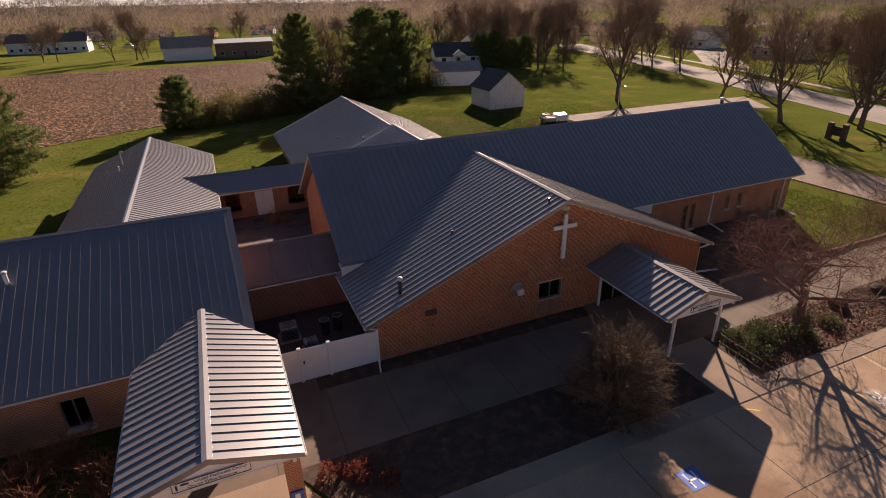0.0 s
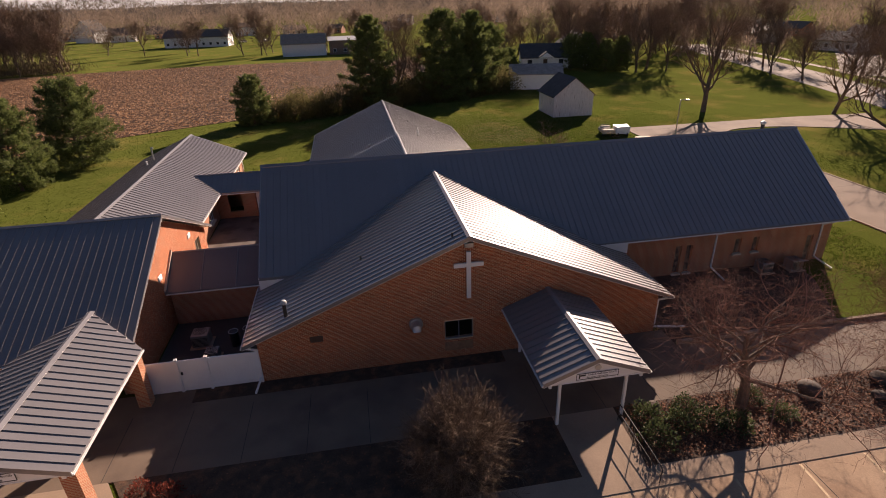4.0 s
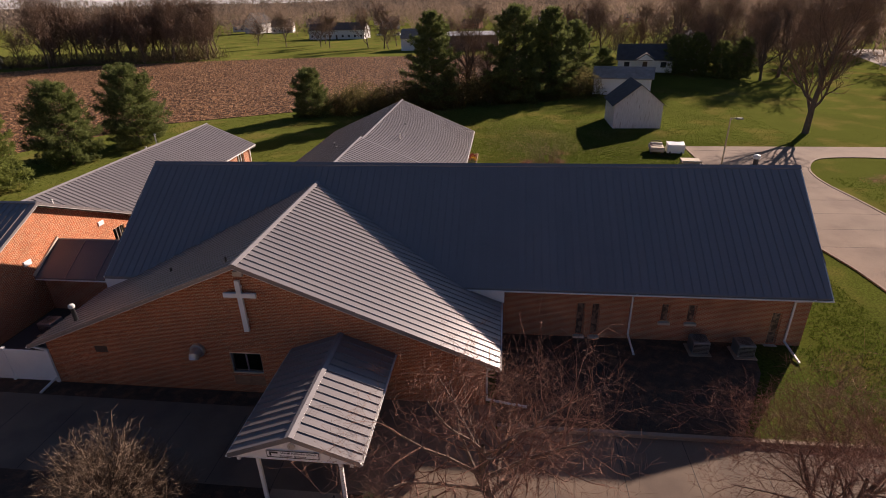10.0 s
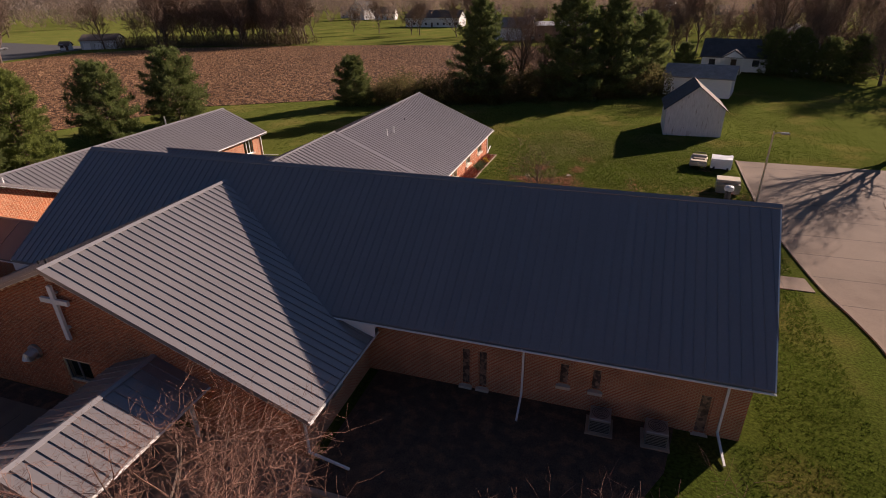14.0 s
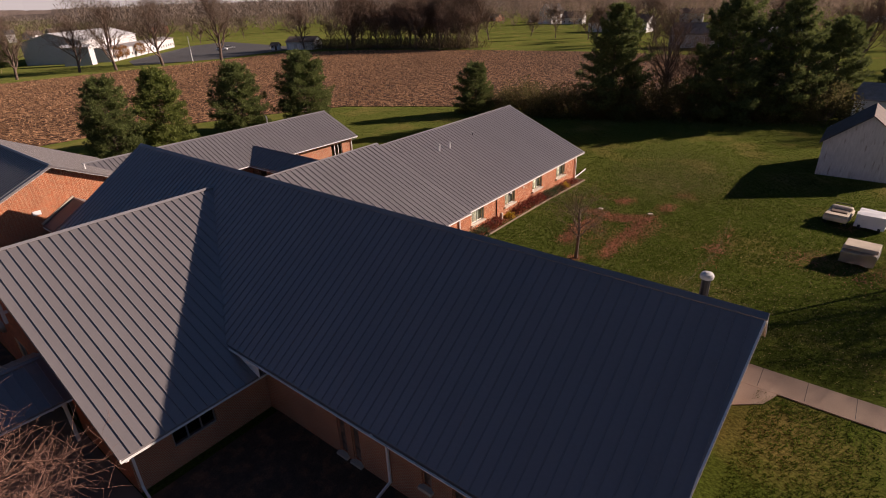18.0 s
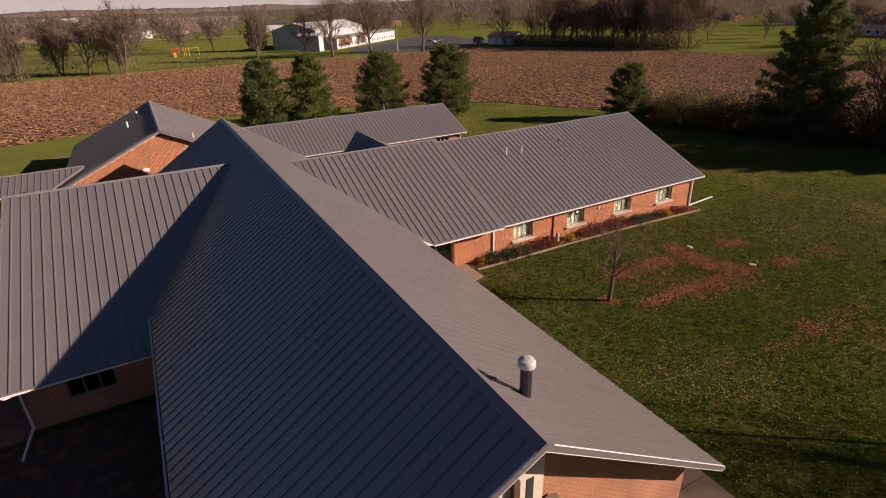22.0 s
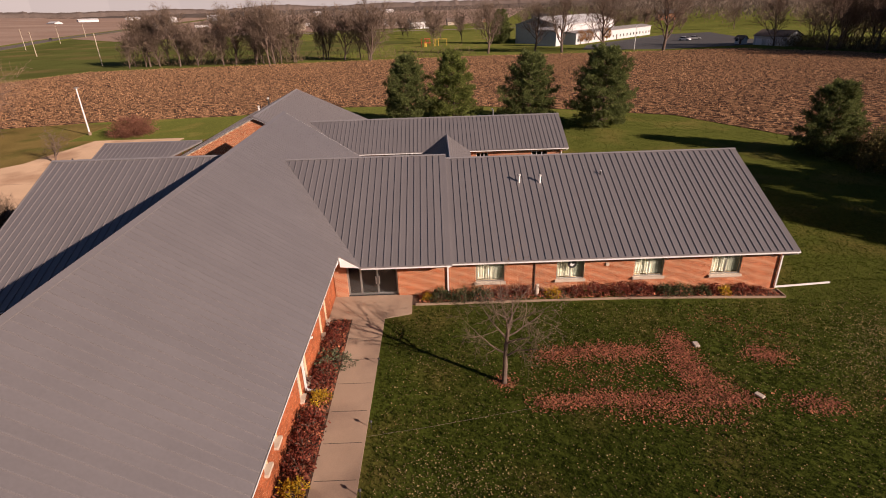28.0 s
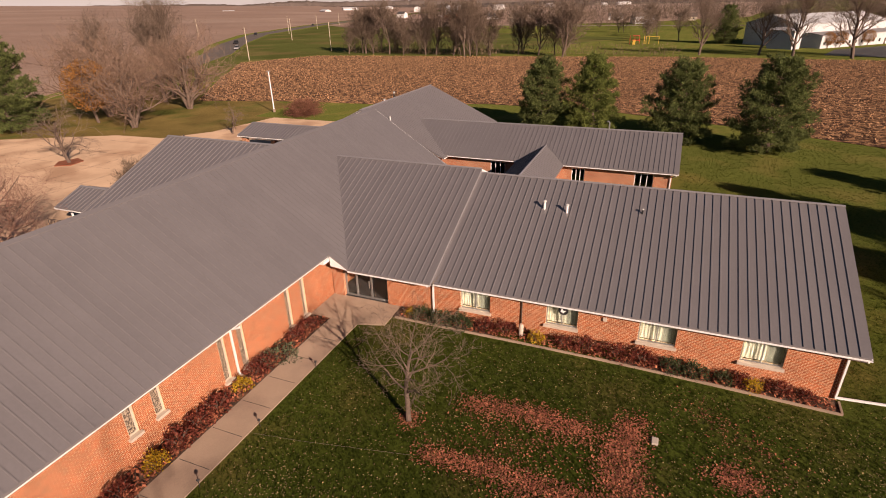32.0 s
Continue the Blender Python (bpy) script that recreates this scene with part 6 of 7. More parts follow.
def bin_can(x, y, r, h, material, label):
    th = thing("trash_barrel", label, "barrel", "barrels", at=(x, y, 0))
    bm = bmesh.new()
    tube(bm, [(x, y, 0.02), (x, y, h)], [r * 0.88, r], 18)
    part("body", bm, material, th)
    bm = bmesh.new()
    for k in range(18):
        a, b = 6.2832 * k / 18, 6.2832 * (k + 1) / 18
        beam(bm, (x + r * math.cos(a), y + r * math.sin(a), h), (x + r * math.cos(b), y + r * math.sin(b), h), 0.025, 0.03)
    part("rim", bm, GALV, th, "pale rolled rim")


bin_can(2.9, 26.9, 0.26, 0.95, BLACKM, "dark barrel with a pale rim in the yard")
bin_can(3.65, 27.1, 0.26, 0.95, BLACKM, "dark barrel with a pale rim in the yard")


def ac_unit(x, y, w=0.85, h=0.8):
    th = thing("condenser_unit", "grey outdoor air-conditioning condenser on a pad", "air conditioner", "condensers", at=(x, y, 0))
    part("pad", boxed(x - w * 0.65, x + w * 0.65, y - w * 0.65, y + w * 0.65, -0.02, 0.08), CONC, th)
    part("cabinet", boxed(x - w / 2, x + w / 2, y - w / 2, y + w / 2, 0.08, h, bevel=0.03), FRAMEM, th, "grey metal cabinet")
    bm = bmesh.new()
    for k in range(4):
        rr = w * (0.1 + 0.1 * k)
        for j in range(16):
            a, b = 6.2832 * j / 16, 6.2832 * (j + 1) / 16
            beam(bm, (x + rr * math.cos(a), y + rr * math.sin(a), h + 0.03), (x + rr * math.cos(b), y + rr * math.sin(b), h + 0.03), 0.015, 0.015)
    part("fan_grille", bm, BLACKM, th, "round black fan grille")
    for k in range(7):
        part("louvre", boxed(x - w * 0.46, x + w * 0.46, y - w / 2 - 0.015, y - w / 2 + 0.005, 0.16 + k * 0.08, 0.19 + k * 0.08), BLACKM, th)


ac_unit(37.5, 28.3)
ac_unit(39.7, 28.2)
ac_unit(1.0, 27.4, 0.9, 0.85)
ac_unit(1.9, 25.8, 0.7, 0.6)


def handrail(x):
    th = thing("handrail", "dark tubular steel handrail beside the entrance walk", "handrail", "handrails", at=(x, 15.6, 0))
    part("top_rail", piped([(x, 17.0, 0.95), (x, 14.2, 0.9), (x, 13.5, 0.85), (x, 13.4, 0.7), (x, 13.45, 0.5)], 0.024, 8), BLACKM, th)
    part("lower_rail", piped([(x, 17.0, 0.5), (x, 14.2, 0.45), (x, 13.45, 0.4)], 0.02, 8), BLACKM, th)
    for y in (17.0, 15.6, 14.2, 13.45):
        part("post", piped([(x, y, 0.0), (x, y, 0.9)], 0.022, 8), BLACKM, th)


handrail(21.25)


def paint_mark(name, label, bits, material, group=""):
    bm = bmesh.new()
    for a, b, w in bits:
        a, b = Vector((*a, 0.036)), Vector((*b, 0.036))
        d = (b - a).normalized()
        s = Vector((-d.y, d.x, 0)) * w / 2
        prism(bm, [a + s, a - s, b - s, b + s], (0, 0, -0.004))
    ob = part(name, bm, material, None)
    return tagged(ob, label, "road marking", group)


for dx, dy in ((0, 0), (11.2, -0.1)):
    sg = thing("accessible_marking", "blue accessible-parking marking painted on the lot" if dx == 0 else "worn faded accessible-parking marking on the lot", "road marking", "accessible markings", at=(13.6 + dx, 11.1 + dy, 0.03))
    bm = bmesh.new()
    box(bm, 13.15 + dx, 14.05 + dx, 10.6 + dy, 11.55 + dy, 0.028, 0.037)
    part("field", bm, BLUE if dx == 0 else FADED, sg)
    for x in (13.35, 13.75):
        part("stroke", boxed(x + dx, x + dx + 0.08, 10.7 + dy, 11.4 + dy, 0.037, 0.041), VINYL, sg)
    part("stroke", boxed(13.35 + dx, 13.8 + dx, 11.0 + dy, 11.08 + dy, 0.037, 0.041), VINYL, sg)
for i in range(6):
    paint_mark("bay_line", "worn pale parking bay line", [((21.3 + i * 3.0, 13.2), (21.3 + i * 3.0 - 0.4, 8.2), 0.1)], FADEDLINE, "bay lines")
paint_mark("hatching", "faded yellow hatched lines by the ramp", [((18.3, 13.2), (19.2, 12.6), 0.09), ((21.1, 14.2), (22.4, 13.5), 0.09), ((21.0, 14.6), (22.9, 13.7), 0.09)], YELLOW)
bm = bmesh.new()
for i in range(12):
    x = -4 + i * 5.2
    beam(bm, (x, -29, 0.032), (x + 0.3, 13.2, 0.032), 0.025, 0.006)
for i in range(8):
    y = -26 + i * 5.0
    beam(bm, (0, y, 0.032), (58, y + 0.2, 0.032), 0.025, 0.006)
tagged(part("joints_lot", bm, DARKIN, None), "dark joints between concrete slabs", "joint", kind="structure")
bm = bmesh.new()
for i in range(15):
    x = -0.9 + i * 2.75
    beam(bm, (x, 17.85, 0.047), (x, 21.65, 0.047), 0.02, 0.006)
for i in range(12):
    x = 27.2 + i * 1.85
    beam(bm, (x, 43.35, 0.052), (x, 44.9, 0.052), 0.02, 0.006)
for i in range(9):
    beam(bm, (49.5, 42 + i * 3.4, 0.037), (58.4, 42 + i * 3.4, 0.037), 0.02, 0.006)
tagged(part("joints_walks", bm, DARKIN, None), "dark joints across the walks", "joint", kind="structure")
bm = bmesh.new()
for pts, zc in ((DRIVE_EAST, 0.0), (DRIVE_WEST, 0.02)):
    for a, b in zip(pts, pts[1:]):
        beam(bm, (*a, zc), (*b, zc), 0.18, 0.16)
beam(bm, (27.1, 21.8, 0.1), (50, 21.8, 0.1), 0.2, 0.26)
tagged(part("curb", bm, CONC, None), "weathered concrete curbs beside paving and lawn", "curb", kind="structure")
bm = bmesh.new()
for a, b in zip([(23.95, 46.8), (23.98, 52), (23.95, 58), (23.92, 63), (23.9, 68.6)], [(23.98, 52), (23.95, 58), (23.92, 63), (23.9, 68.6), (22.9, 68.7)]):
    beam(bm, (*a, ground_z(*a) + 0.05), (*b, ground_z(*b) + 0.03), 0.09, 0.14)
tagged(part("bed_edging", bm, CONC, None), "pale concrete edging of the wing bed", "edging", kind="structure")
part_strip = bmesh.new()
for k in range(8):
    y0, y1 = 61.6 + k * 0.875, 61.6 + (k + 1) * 0.875
    prism(part_strip, [(22.8, y0, ground_z(22.8, y0) + 0.05), (23.9, y0, ground_z(23.9, y0) + 0.05), (23.9, y1, ground_z(23.9, y1) + 0.05), (22.8, y1, ground_z(22.8, y1) + 0.05)], (0, 0, -0.2))
tagged(part("wing_bed_end", part_strip, MULCH, None), "mulched bed running to the wing's corner", "planting bed", kind="structure")
for i, (x, y) in enumerate(((28.8, 61.0), (32.7, 62.0))):
    ob = part("marker_stone", boxed(-0.2, 0.2, -0.13, 0.13, -0.05, 0.07, bevel=0.02), STONE, None)
    ob.matrix_basis = pose(x, y, 0.0, 0, 0, 30 * i)
    tagged(ob, "small pale marker stone in the lawn", "stone", "marker stones")
for i, y in enumerate((45.15, 45.2, 45.15)):
    x = (29.5, 33.8, 37.2)[i]
    th = thing("path_light", "small black path light beside the walk", "lamp", "path lights", at=(x, y, 0))
    part("stem", piped([(x, y, -0.02), (x, y, 0.38)], 0.015, 6), BLACKM, th)
    part("hood", piped([(x, y, 0.34), (x, y, 0.38), (x, y, 0.44)], [0.05, 0.07, 0.02], 10), BLACKM, th)

lamp = thing("street_lamp", "grey steel pole lamp beside the driveway", "lamp", at=(48.4, 57.45, 0))
part("pole", piped([(48.4, 57.45, 0), (48.4, 57.45, 6.3)], [0.085, 0.055], 10), GALV, lamp)
part("arm", piped([(48.4, 57.45, 6.1), (48.7, 57.45, 6.25), (49.1, 57.45, 6.25)], 0.035, 8), GALV, lamp)
part("head", boxed(-0.3, 0.3, -0.14, 0.14, -0.07, 0.07, m=pose(49.2, 57.45, 6.2, 0, 0, 0), bevel=0.03), FRAMEM, lamp, "grey lamp head")


def pole_lamp(x, y, h, label):
    th = thing("light_pole", label, "lamp", "tall poles", at=(x, y, 0))
    part("foot", piped([(x, y, 0), (x, y, 0.5)], 0.22, 12), CONC, th, "round concrete foot")
    part("pole", piped([(x, y, 0.5), (x, y, h)], [0.11, 0.08], 8), VINYL, th, "pale pole")
    part("head", boxed(x - 0.35, x + 0.35, y - 0.16, y + 0.16, h, h + 0.16, bevel=0.03), FRAMEM, th)


pole_lamp(-28.2, -2.2, 6.6, "tall pale parking-lot light pole on the grass")


def utility_pole(x, y, h):
    th = thing("utility_pole", "weathered wooden utility pole by the road", "pole", "utility poles", at=(x, y, 0))
    part("pole", piped([(x, y, -0.1), (x, y, h)], [0.16, 0.11], 8), TAN, th)
    part("crossarm", boxed(x - 1.1, x + 1.1, y - 0.05, y + 0.05, h - 0.8, h - 0.65), DARKWOOD, th)


for x, y in ((-106, -73), (-146, -66), (-205, -128), (-262, -172), (-330, -196), (-410, -226), (-160, -170), (-225, -212)):
    utility_pole(x, y, 10.5)

shed = thing("garden_shed", "weathered white board shed with dark shingle roof", "shed", at=(45.4, 84, 0))
sx0, sx1, sy0, sy1, se, sp = 42.2, 48.7, 81.2, 88.2, 3.4, 6.0
sm = (sx0 + sx1) / 2
wall(shed, (sx0, sy0), (sx1, sy0), 0, se, 0.15, [(2.2, 2.6, 1.6, 2.2)], gable=[(0, se), (sx1 - sx0, se), (sm - sx0, sp - 0.1)], material=OLDPAINT)
wall(shed, (sx1, sy0), (sx1, sy1), 0, se, 0.15, material=OLDPAINT)
wall(shed, (sx1, sy1), (sx0, sy1), 0, se, 0.15, gable=[(0, se), (sx1 - sx0, se), (sm - sx0, sp - 0.1)], material=OLDPAINT)
wall(shed, (sx0, sy1), (sx0, sy0), 0, se, 0.15, material=OLDPAINT)
ss = (sp - se) / (sm - sx0)
for sgn in (-1, 1):
    ex = sm + sgn * (sm - sx0 + 0.3)
    part("roof_slope", slab([(sm, sy0 - 0.25, sp), (ex, sy0 - 0.25, se - 0.3 * ss), (ex, sy1 + 0.25, se - 0.3 * ss), (sm, sy1 + 0.25, sp)], drop=(0, 0, -0.1)), SHINGLE if sgn < 0 else SHINGLE2, shed, "worn shingle roof slope")
for k in range(20):
    part("board", boxed(sx0 + k * 0.325 + 0.006, sx0 + (k + 1) * 0.325 - 0.006, sy0 - 0.02, sy0 - 0.001, 0.05, min(se, se) - 0.02), OLDPAINT, shed)


def cushion_cart(x, y, turn, label, kind):
    """Covered carts and boxes standing on the grass."""
    th = thing("covered_cart", label, "cart", "covered carts", at=(x, y, 0))
    m = pose(x, y, 0, 0, 0, turn)
    if kind == "cart":
        part("body", boxed(-0.8, 0.8, -1.25, 1.25, 0.35, 0.8, m=m, bevel=0.08), TAN, th, "tan cart body")
        part("dash", boxed(-0.7, 0.7, 0.5, 1.0, 0.8, 1.05, m=m, bevel=0.06), STONE, th)
        part("seat", boxed(-0.55, 0.55, -0.5, 0.1, 0.8, 0.95, m=m, bevel=0.05), DARKWOOD, th)
        part("rear_deck", boxed(-0.75, 0.75, -1.2, -0.6, 0.8, 0.9, m=m, bevel=0.03), TAN, th)
        bm = bmesh.new()
        beam(bm, m @ Vector((-0.5, 1.0, 1.2)), m @ Vector((0.5, 1.0, 1.2)), 0.05, 0.05)
        beam(bm, m @ Vector((-0.5, 1.0, 0.9)), m @ Vector((-0.5, 1.0, 1.2)), 0.05, 0.05)
        beam(bm, m @ Vector((0.5, 1.0, 0.9)), m @ Vector((0.5, 1.0, 1.2)), 0.05, 0.05)
        part("push_bar", bm, BLACKM, th)
    else:
        w, d, h = (0.95, 0.85, 1.15) if kind == "tarp" else (0.95, 1.05, 0.95)
        bm = bmesh.new()
        box(bm, -w, w, -d, d, 0.15, h)
        bmesh.ops.subdivide_edges(bm, edges=bm.edges[:], cuts=4, use_grid_fill=True)
        for v in bm.verts:
            v.co += Vector((noise.noise(v.co * 1.7), noise.noise(v.co * 1.7 + Vector((9, 0, 0))), noise.noise(v.co * 1.7 + Vector((0, 7, 0))))) * 0.1
        bmesh.ops.transform(bm, matrix=m, verts=bm.verts[:])
        part("cover", bm, VINYL if kind == "tarp" else GALV, th, "pale fitted cover")
        if kind == "box":
            part("lid", boxed(-0.95, 0.95, -0.55, 1.1, 1.0, 1.1, m=m, bevel=0.03), TAN, th, "cream flat lid")
            part("rail", boxed(-0.95, 0.95, -0.75, -0.6, 1.0, 1.25, m=m, bevel=0.03), TAN, th)
    for a in (-0.62, 0.62):
        for b in (-0.75, 0.75):
            q = m @ Vector((a, b, 0.18))
            ax = m.to_3x3() @ Vector((0.09, 0, 0))
            part("wheel", piped([q - ax, q + ax], 0.19, 12), BLACKM, th)


cushion_cart(45.0, 68.3, -8, "small tan open cart on the grass", "cart")
cushion_cart(47.1, 68.2, -8, "cart under a crumpled white cover", "tarp")
cushion_cart(46.7, 61.0, -6, "pale covered box cart with a cream lid", "box")

mon = thing("monument_sign", "dark brick monument sign on the lawn", "sign", at=(70.5, 42.6, 0))
for dy in (-0.9, 0.9):
    part("pier", boxed(70.2, 70.8, 42.6 + dy - 0.25, 42.6 + dy + 0.25, 0, 2.0), DARKWOOD, mon)
part("sign_board", boxed(70.35, 70.65, 41.95, 43.25, 0.5, 1.6, bevel=0.02), BLACKM, mon)
isl = part("island_mulch", slab([(4.6, -6.0, 0.12), (6.5, -6.8, 0.12), (8.0, -5.4, 0.12), (7.2, -3.8, 0.12), (5.2, -4.2, 0.12)], drop=(0, 0, -0.2)), LITTER, None)
tagged(isl, "leaf-covered planting island in the lot", "planting bed", kind="structure")

for pts in ([(34.3, 44.95), (33.9, 47.5), (33.0, 52.0)], [(37.3, 46.4), (38.0, 49.6), (38.5, 52.5), (38.8, 57.1), (38.6, 61.0), (38.2, 64.6)]):
    ob = part("ground_cable", piped([(x, y, 0.05) for x, y in pts], 0.005, 6), CABLE, None)
    tagged(ob, "thin pale cable lying across the lawn", "cable", "ground cables")

# ---- beyond the church ----


def house(name, label, x, y, turn, w, d, h, rise, wm, rm, group="houses beyond", garage=False, porch=False, bare=False):
    """A small house with gable roof, windows and door; w along the ridge."""
    th = new(name)
    tagged(th, label, "house", group)
    part("wall", boxed(-w / 2, w / 2, -d / 2, d / 2, 0, h), wm, th)
    for sx in (-1, 1):
        part("gable_wall", slab([(sx * w / 2, -d / 2, h), (sx * w / 2, d / 2, h), (sx * w / 2, 0, h + rise - 0.1)], drop=(-sx * 0.15, 0, 0)), wm, th)
    s = rise / (d / 2)
    for sy in (-1, 1):
        part("roof_slope", slab([(-w / 2 - 0.4, 0, h + rise), (w / 2 + 0.4, 0, h + rise), (w / 2 + 0.4, sy * (d / 2 + 0.4), h - 0.4 * s), (-w / 2 - 0.4, sy * (d / 2 + 0.4), h - 0.4 * s)], drop=(0, 0, -0.15)), rm, th)
    n = 0 if bare else max(2, int(w / 3.2))
    for sy in (-1, 1):
        for i in range(n):
            cx = -w / 2 + w * (i + 0.5) / n
            if garage and sy < 0:
                part("garage_door", boxed(cx - 1.2, cx + 1.2, sy * d / 2 - 0.03, sy * d / 2 + 0.03, 0.0, 2.1), VINYL, th)
                continue
            if i == n // 2 and sy < 0:
                part("door", boxed(cx - 0.45, cx + 0.45, sy * d / 2 - 0.04, sy * d / 2 + 0.04, 0, 2.05), DARKWOOD, th)
            else:
                wn = part("window", boxed(cx - 0.6, cx + 0.6, sy * d / 2 - 0.04, sy * d / 2 + 0.04, 0.9, 2.1), WHITE, th)
                part("pane", boxed(cx - 0.52, cx + 0.52, sy * d / 2 - 0.055, sy * d / 2 + 0.055, 0.98, 2.02), DARKIN, wn)
    if porch:
        part("porch_roof", slab([(-1.8, -d / 2 - 2.2, h), (0, -d / 2 - 2.2, h + 1.1), (0, -d / 2, h + 1.1), (-1.8, -d / 2, h)], [(1.8, -d / 2 - 2.2, h), (0, -d / 2 - 2.2, h + 1.1), (0, -d / 2, h + 1.1), (1.8, -d / 2, h)], drop=(0, 0, -0.12)), rm, th)
        part("porch_gable", slab([(-1.6, -d / 2 - 2.1, h - 0.15), (1.6, -d / 2 - 2.1, h - 0.15), (0, -d / 2 - 2.1, h + 0.9)], drop=(0, 0.1, 0)), WHITE, th)
        for px in (-1.5, 1.5):
            part("porch_post", boxed(px - 0.09, px + 0.09, -d / 2 - 2.1, -d / 2 - 1.92, 0, h - 0.12), WHITE, th)
    th.matrix_basis = pose(x, y, ground_z(x, y), 0, 0, turn)
    return th


house("garage", "long low white garage with grey roof", 48.7, 109.6, -14, 10.0, 5.6, 3.2, 1.5, SIDING, SHINGLE3, "outbuildings", bare=True)
house("house", "white bungalow with a gabled porch", 55.8, 124.8, -12, 10.5, 7.5, 2.7, 2.5, SIDING, SHINGLE, porch=True)
house("house", "white two-storey house among trees", 67, 134, 80, 9, 8, 5.4, 3.0, SIDING, SHINGLE)
house("garage", "white metal garage by the field", -144, 168, 24, 12, 8, 3.2, 1.7, METALWALL, SHINGLE2, "outbuildings", garage=True)
house("garden_hut", "small pale hut by the field", -152.5, 160, 24, 3, 2.6, 2.0, 1.0, SIDING, SHINGLE2, "outbuildings")
house("school_hall", "tall white metal gymnasium with a pale roof", -204.5, 109, 136, 50, 20, 7.5, 2.8, METALWALL, METALWALL, "school buildings", bare=True)
house("school_hall", "low white school wing with a row of windows", -202.2, 126.4, 136, 70, 9.5, 4.2, 0.7, METALWALL, SHINGLE3, "school buildings")
house("school_hall", "tall white metal lean-to of the gymnasium", -173.0, 94.6, 48, 8.7, 4.2, 6.0, 0.7, METALWALL, METALWALL, "school buildings", bare=True)
sheet("school_lot", [(-150, 102), (-170, 109), (-222, 162), (-228, 185), (-150, 172), (-141, 128)], 0.05, ASPH, "dark asphalt lot beside the school", "parking lot")
sheet("school_street", [(-372, -140), (-372, -80), (-357, 76), (-345, 160), (-338, 160), (-350, 76), (-365, -80), (-365, -140)], 0.06, STREETC, "pale street beyond the playing field", "road")
rng = random.Random(4)
house("house", "long white ranch house across the field", -57.5, 288, -4, 29, 10, 4.6, 3.0, SIDING, SHINGLE2)
house("house", "low tan building across the field", -4.0, 216, 0, 15.5, 10, 4.4, 3.0, SIDING, mat("tan_shingles", (0.30, 0.24, 0.19), rough=0.9, var=0.2, scale=1.2), bare=True)
house("house", "brown low building across the field", 14.5, 217, 0, 19, 10, 5.0, 1.0, mat("brown_siding", (0.22, 0.15, 0.11), var=0.1), METALWALL)
house("house", "white farmhouse at the wood's edge", -133, 362, 70, 12, 13, 6.5, 5.5, SIDING, SHINGLE)
house("garage", "white barn beside the farmhouse", -115, 358, 10, 13, 9, 4.0, 3.6, SIDING, SHINGLE2, "outbuildings")
styles = [("white", SIDING, SHINGLE), ("pale grey", METALWALL, SHINGLE2), ("tan", TAN, SHINGLE2), ("brick", BRICK, SHINGLE)]
for i in range(16):
    n, wm, rm = styles[i % 4]
    house("house", n + " house in the distant neighbourhood", -400 + 0.8 * min(0, -250 + i * 32) + rng.uniform(-12, 12) - (i % 3) * 45, -250 + i * 32 + rng.uniform(-8, 8), rng.uniform(60, 120), 12 + rng.uniform(-2, 4), 8.5, 3.0 + (i % 3 == 0) * 2.2, 2.4, wm, rm, "far neighbourhood")
for i in range(16):
    n, wm, rm = styles[(i + 1) % 4]
    house("house", n + " house in the town beyond the field", -250 + i * 26 + rng.uniform(-8, 8), 390 + rng.uniform(-30, 60), rng.uniform(-20, 20), 13 + rng.uniform(-3, 4), 8.5, 3.0 + (i % 4 == 0) * 2.2, 2.4, wm, rm, "far neighbourhood")
for i in range(12):
    n, wm, rm = styles[(i + 2) % 4]
    house("house", n + " house across the street", 122 + rng.uniform(-4, 10) + i * 5 + (i % 2) * 28, 30 + i * 20, rng.uniform(70, 110), 14, 9, 3.1, 2.3, wm, rm, "street houses")


def car(x, y, turn, paint, label, group):
    """A parked or passing car: body, cabin, windows and wheels."""
    th = new("car")
    tagged(th, label, "car", group)
    bm = bmesh.new()
    prism(bm, [(-2.2, -0.9, 0.35), (2.2, -0.9, 0.35), (2.25, -0.9, 0.75), (1.1, -0.9, 0.95), (-2.1, -0.9, 0.98), (-2.25, -0.9, 0.7)], (0, 1.8, 0))
    part("body", bm, paint, th)
    bm = bmesh.new()
    prism(bm, [(-1.9, -0.78, 0.97), (0.9, -0.78, 0.95), (0.2, -0.7, 1.45), (-1.4, -0.7, 1.48)], (0, 1.5, 0))
    part("cabin", bm, BLACKM, th, "dark glazed cabin")
    part("roof", boxed(-1.35, 0.15, -0.66, 0.68, 1.46, 1.51), paint, th)
    for a in (-1.4, 1.4):
        for b in (-0.92, 0.92):
            w = part("wheel", piped([(a, b - 0.1, 0.33), (a, b + 0.1, 0.33)], 0.33, 14), BLACKM, th)
            part("rim", piped([(a, b - 0.11, 0.33), (a, b + 0.11, 0.33)], 0.18, 10), GALV, w)
    th.matrix_basis = pose(x, y, 0.06, 0, 0, turn)


SILVER = mat("silver_car_paint", (0.5, 0.5, 0.5), rough=0.3, metal=0.4, var=0.02)
for x, y, pm, lab in ((-146.3, -113.5, SILVER, "silver car on the country road"), (-177.7, -141.5, BLACKM, "black car on the country road"), (-250, -189, BLACKM, "dark car on the country road"), (-390, -241, BLACKM, "dark car far down the road")):
    car(x, y, 33, pm, lab, "road cars")
for i, (x, y) in enumerate(((-176, 150), (-180, 156), (-62, 300), (-40, 302), (-30, 300))):
    car(x, y, 40 + i * 30, (VINYL, SILVER, REDPAINT)[i % 3], ("white", "silver", "red")[i % 3] + " car parked far off", "far cars")

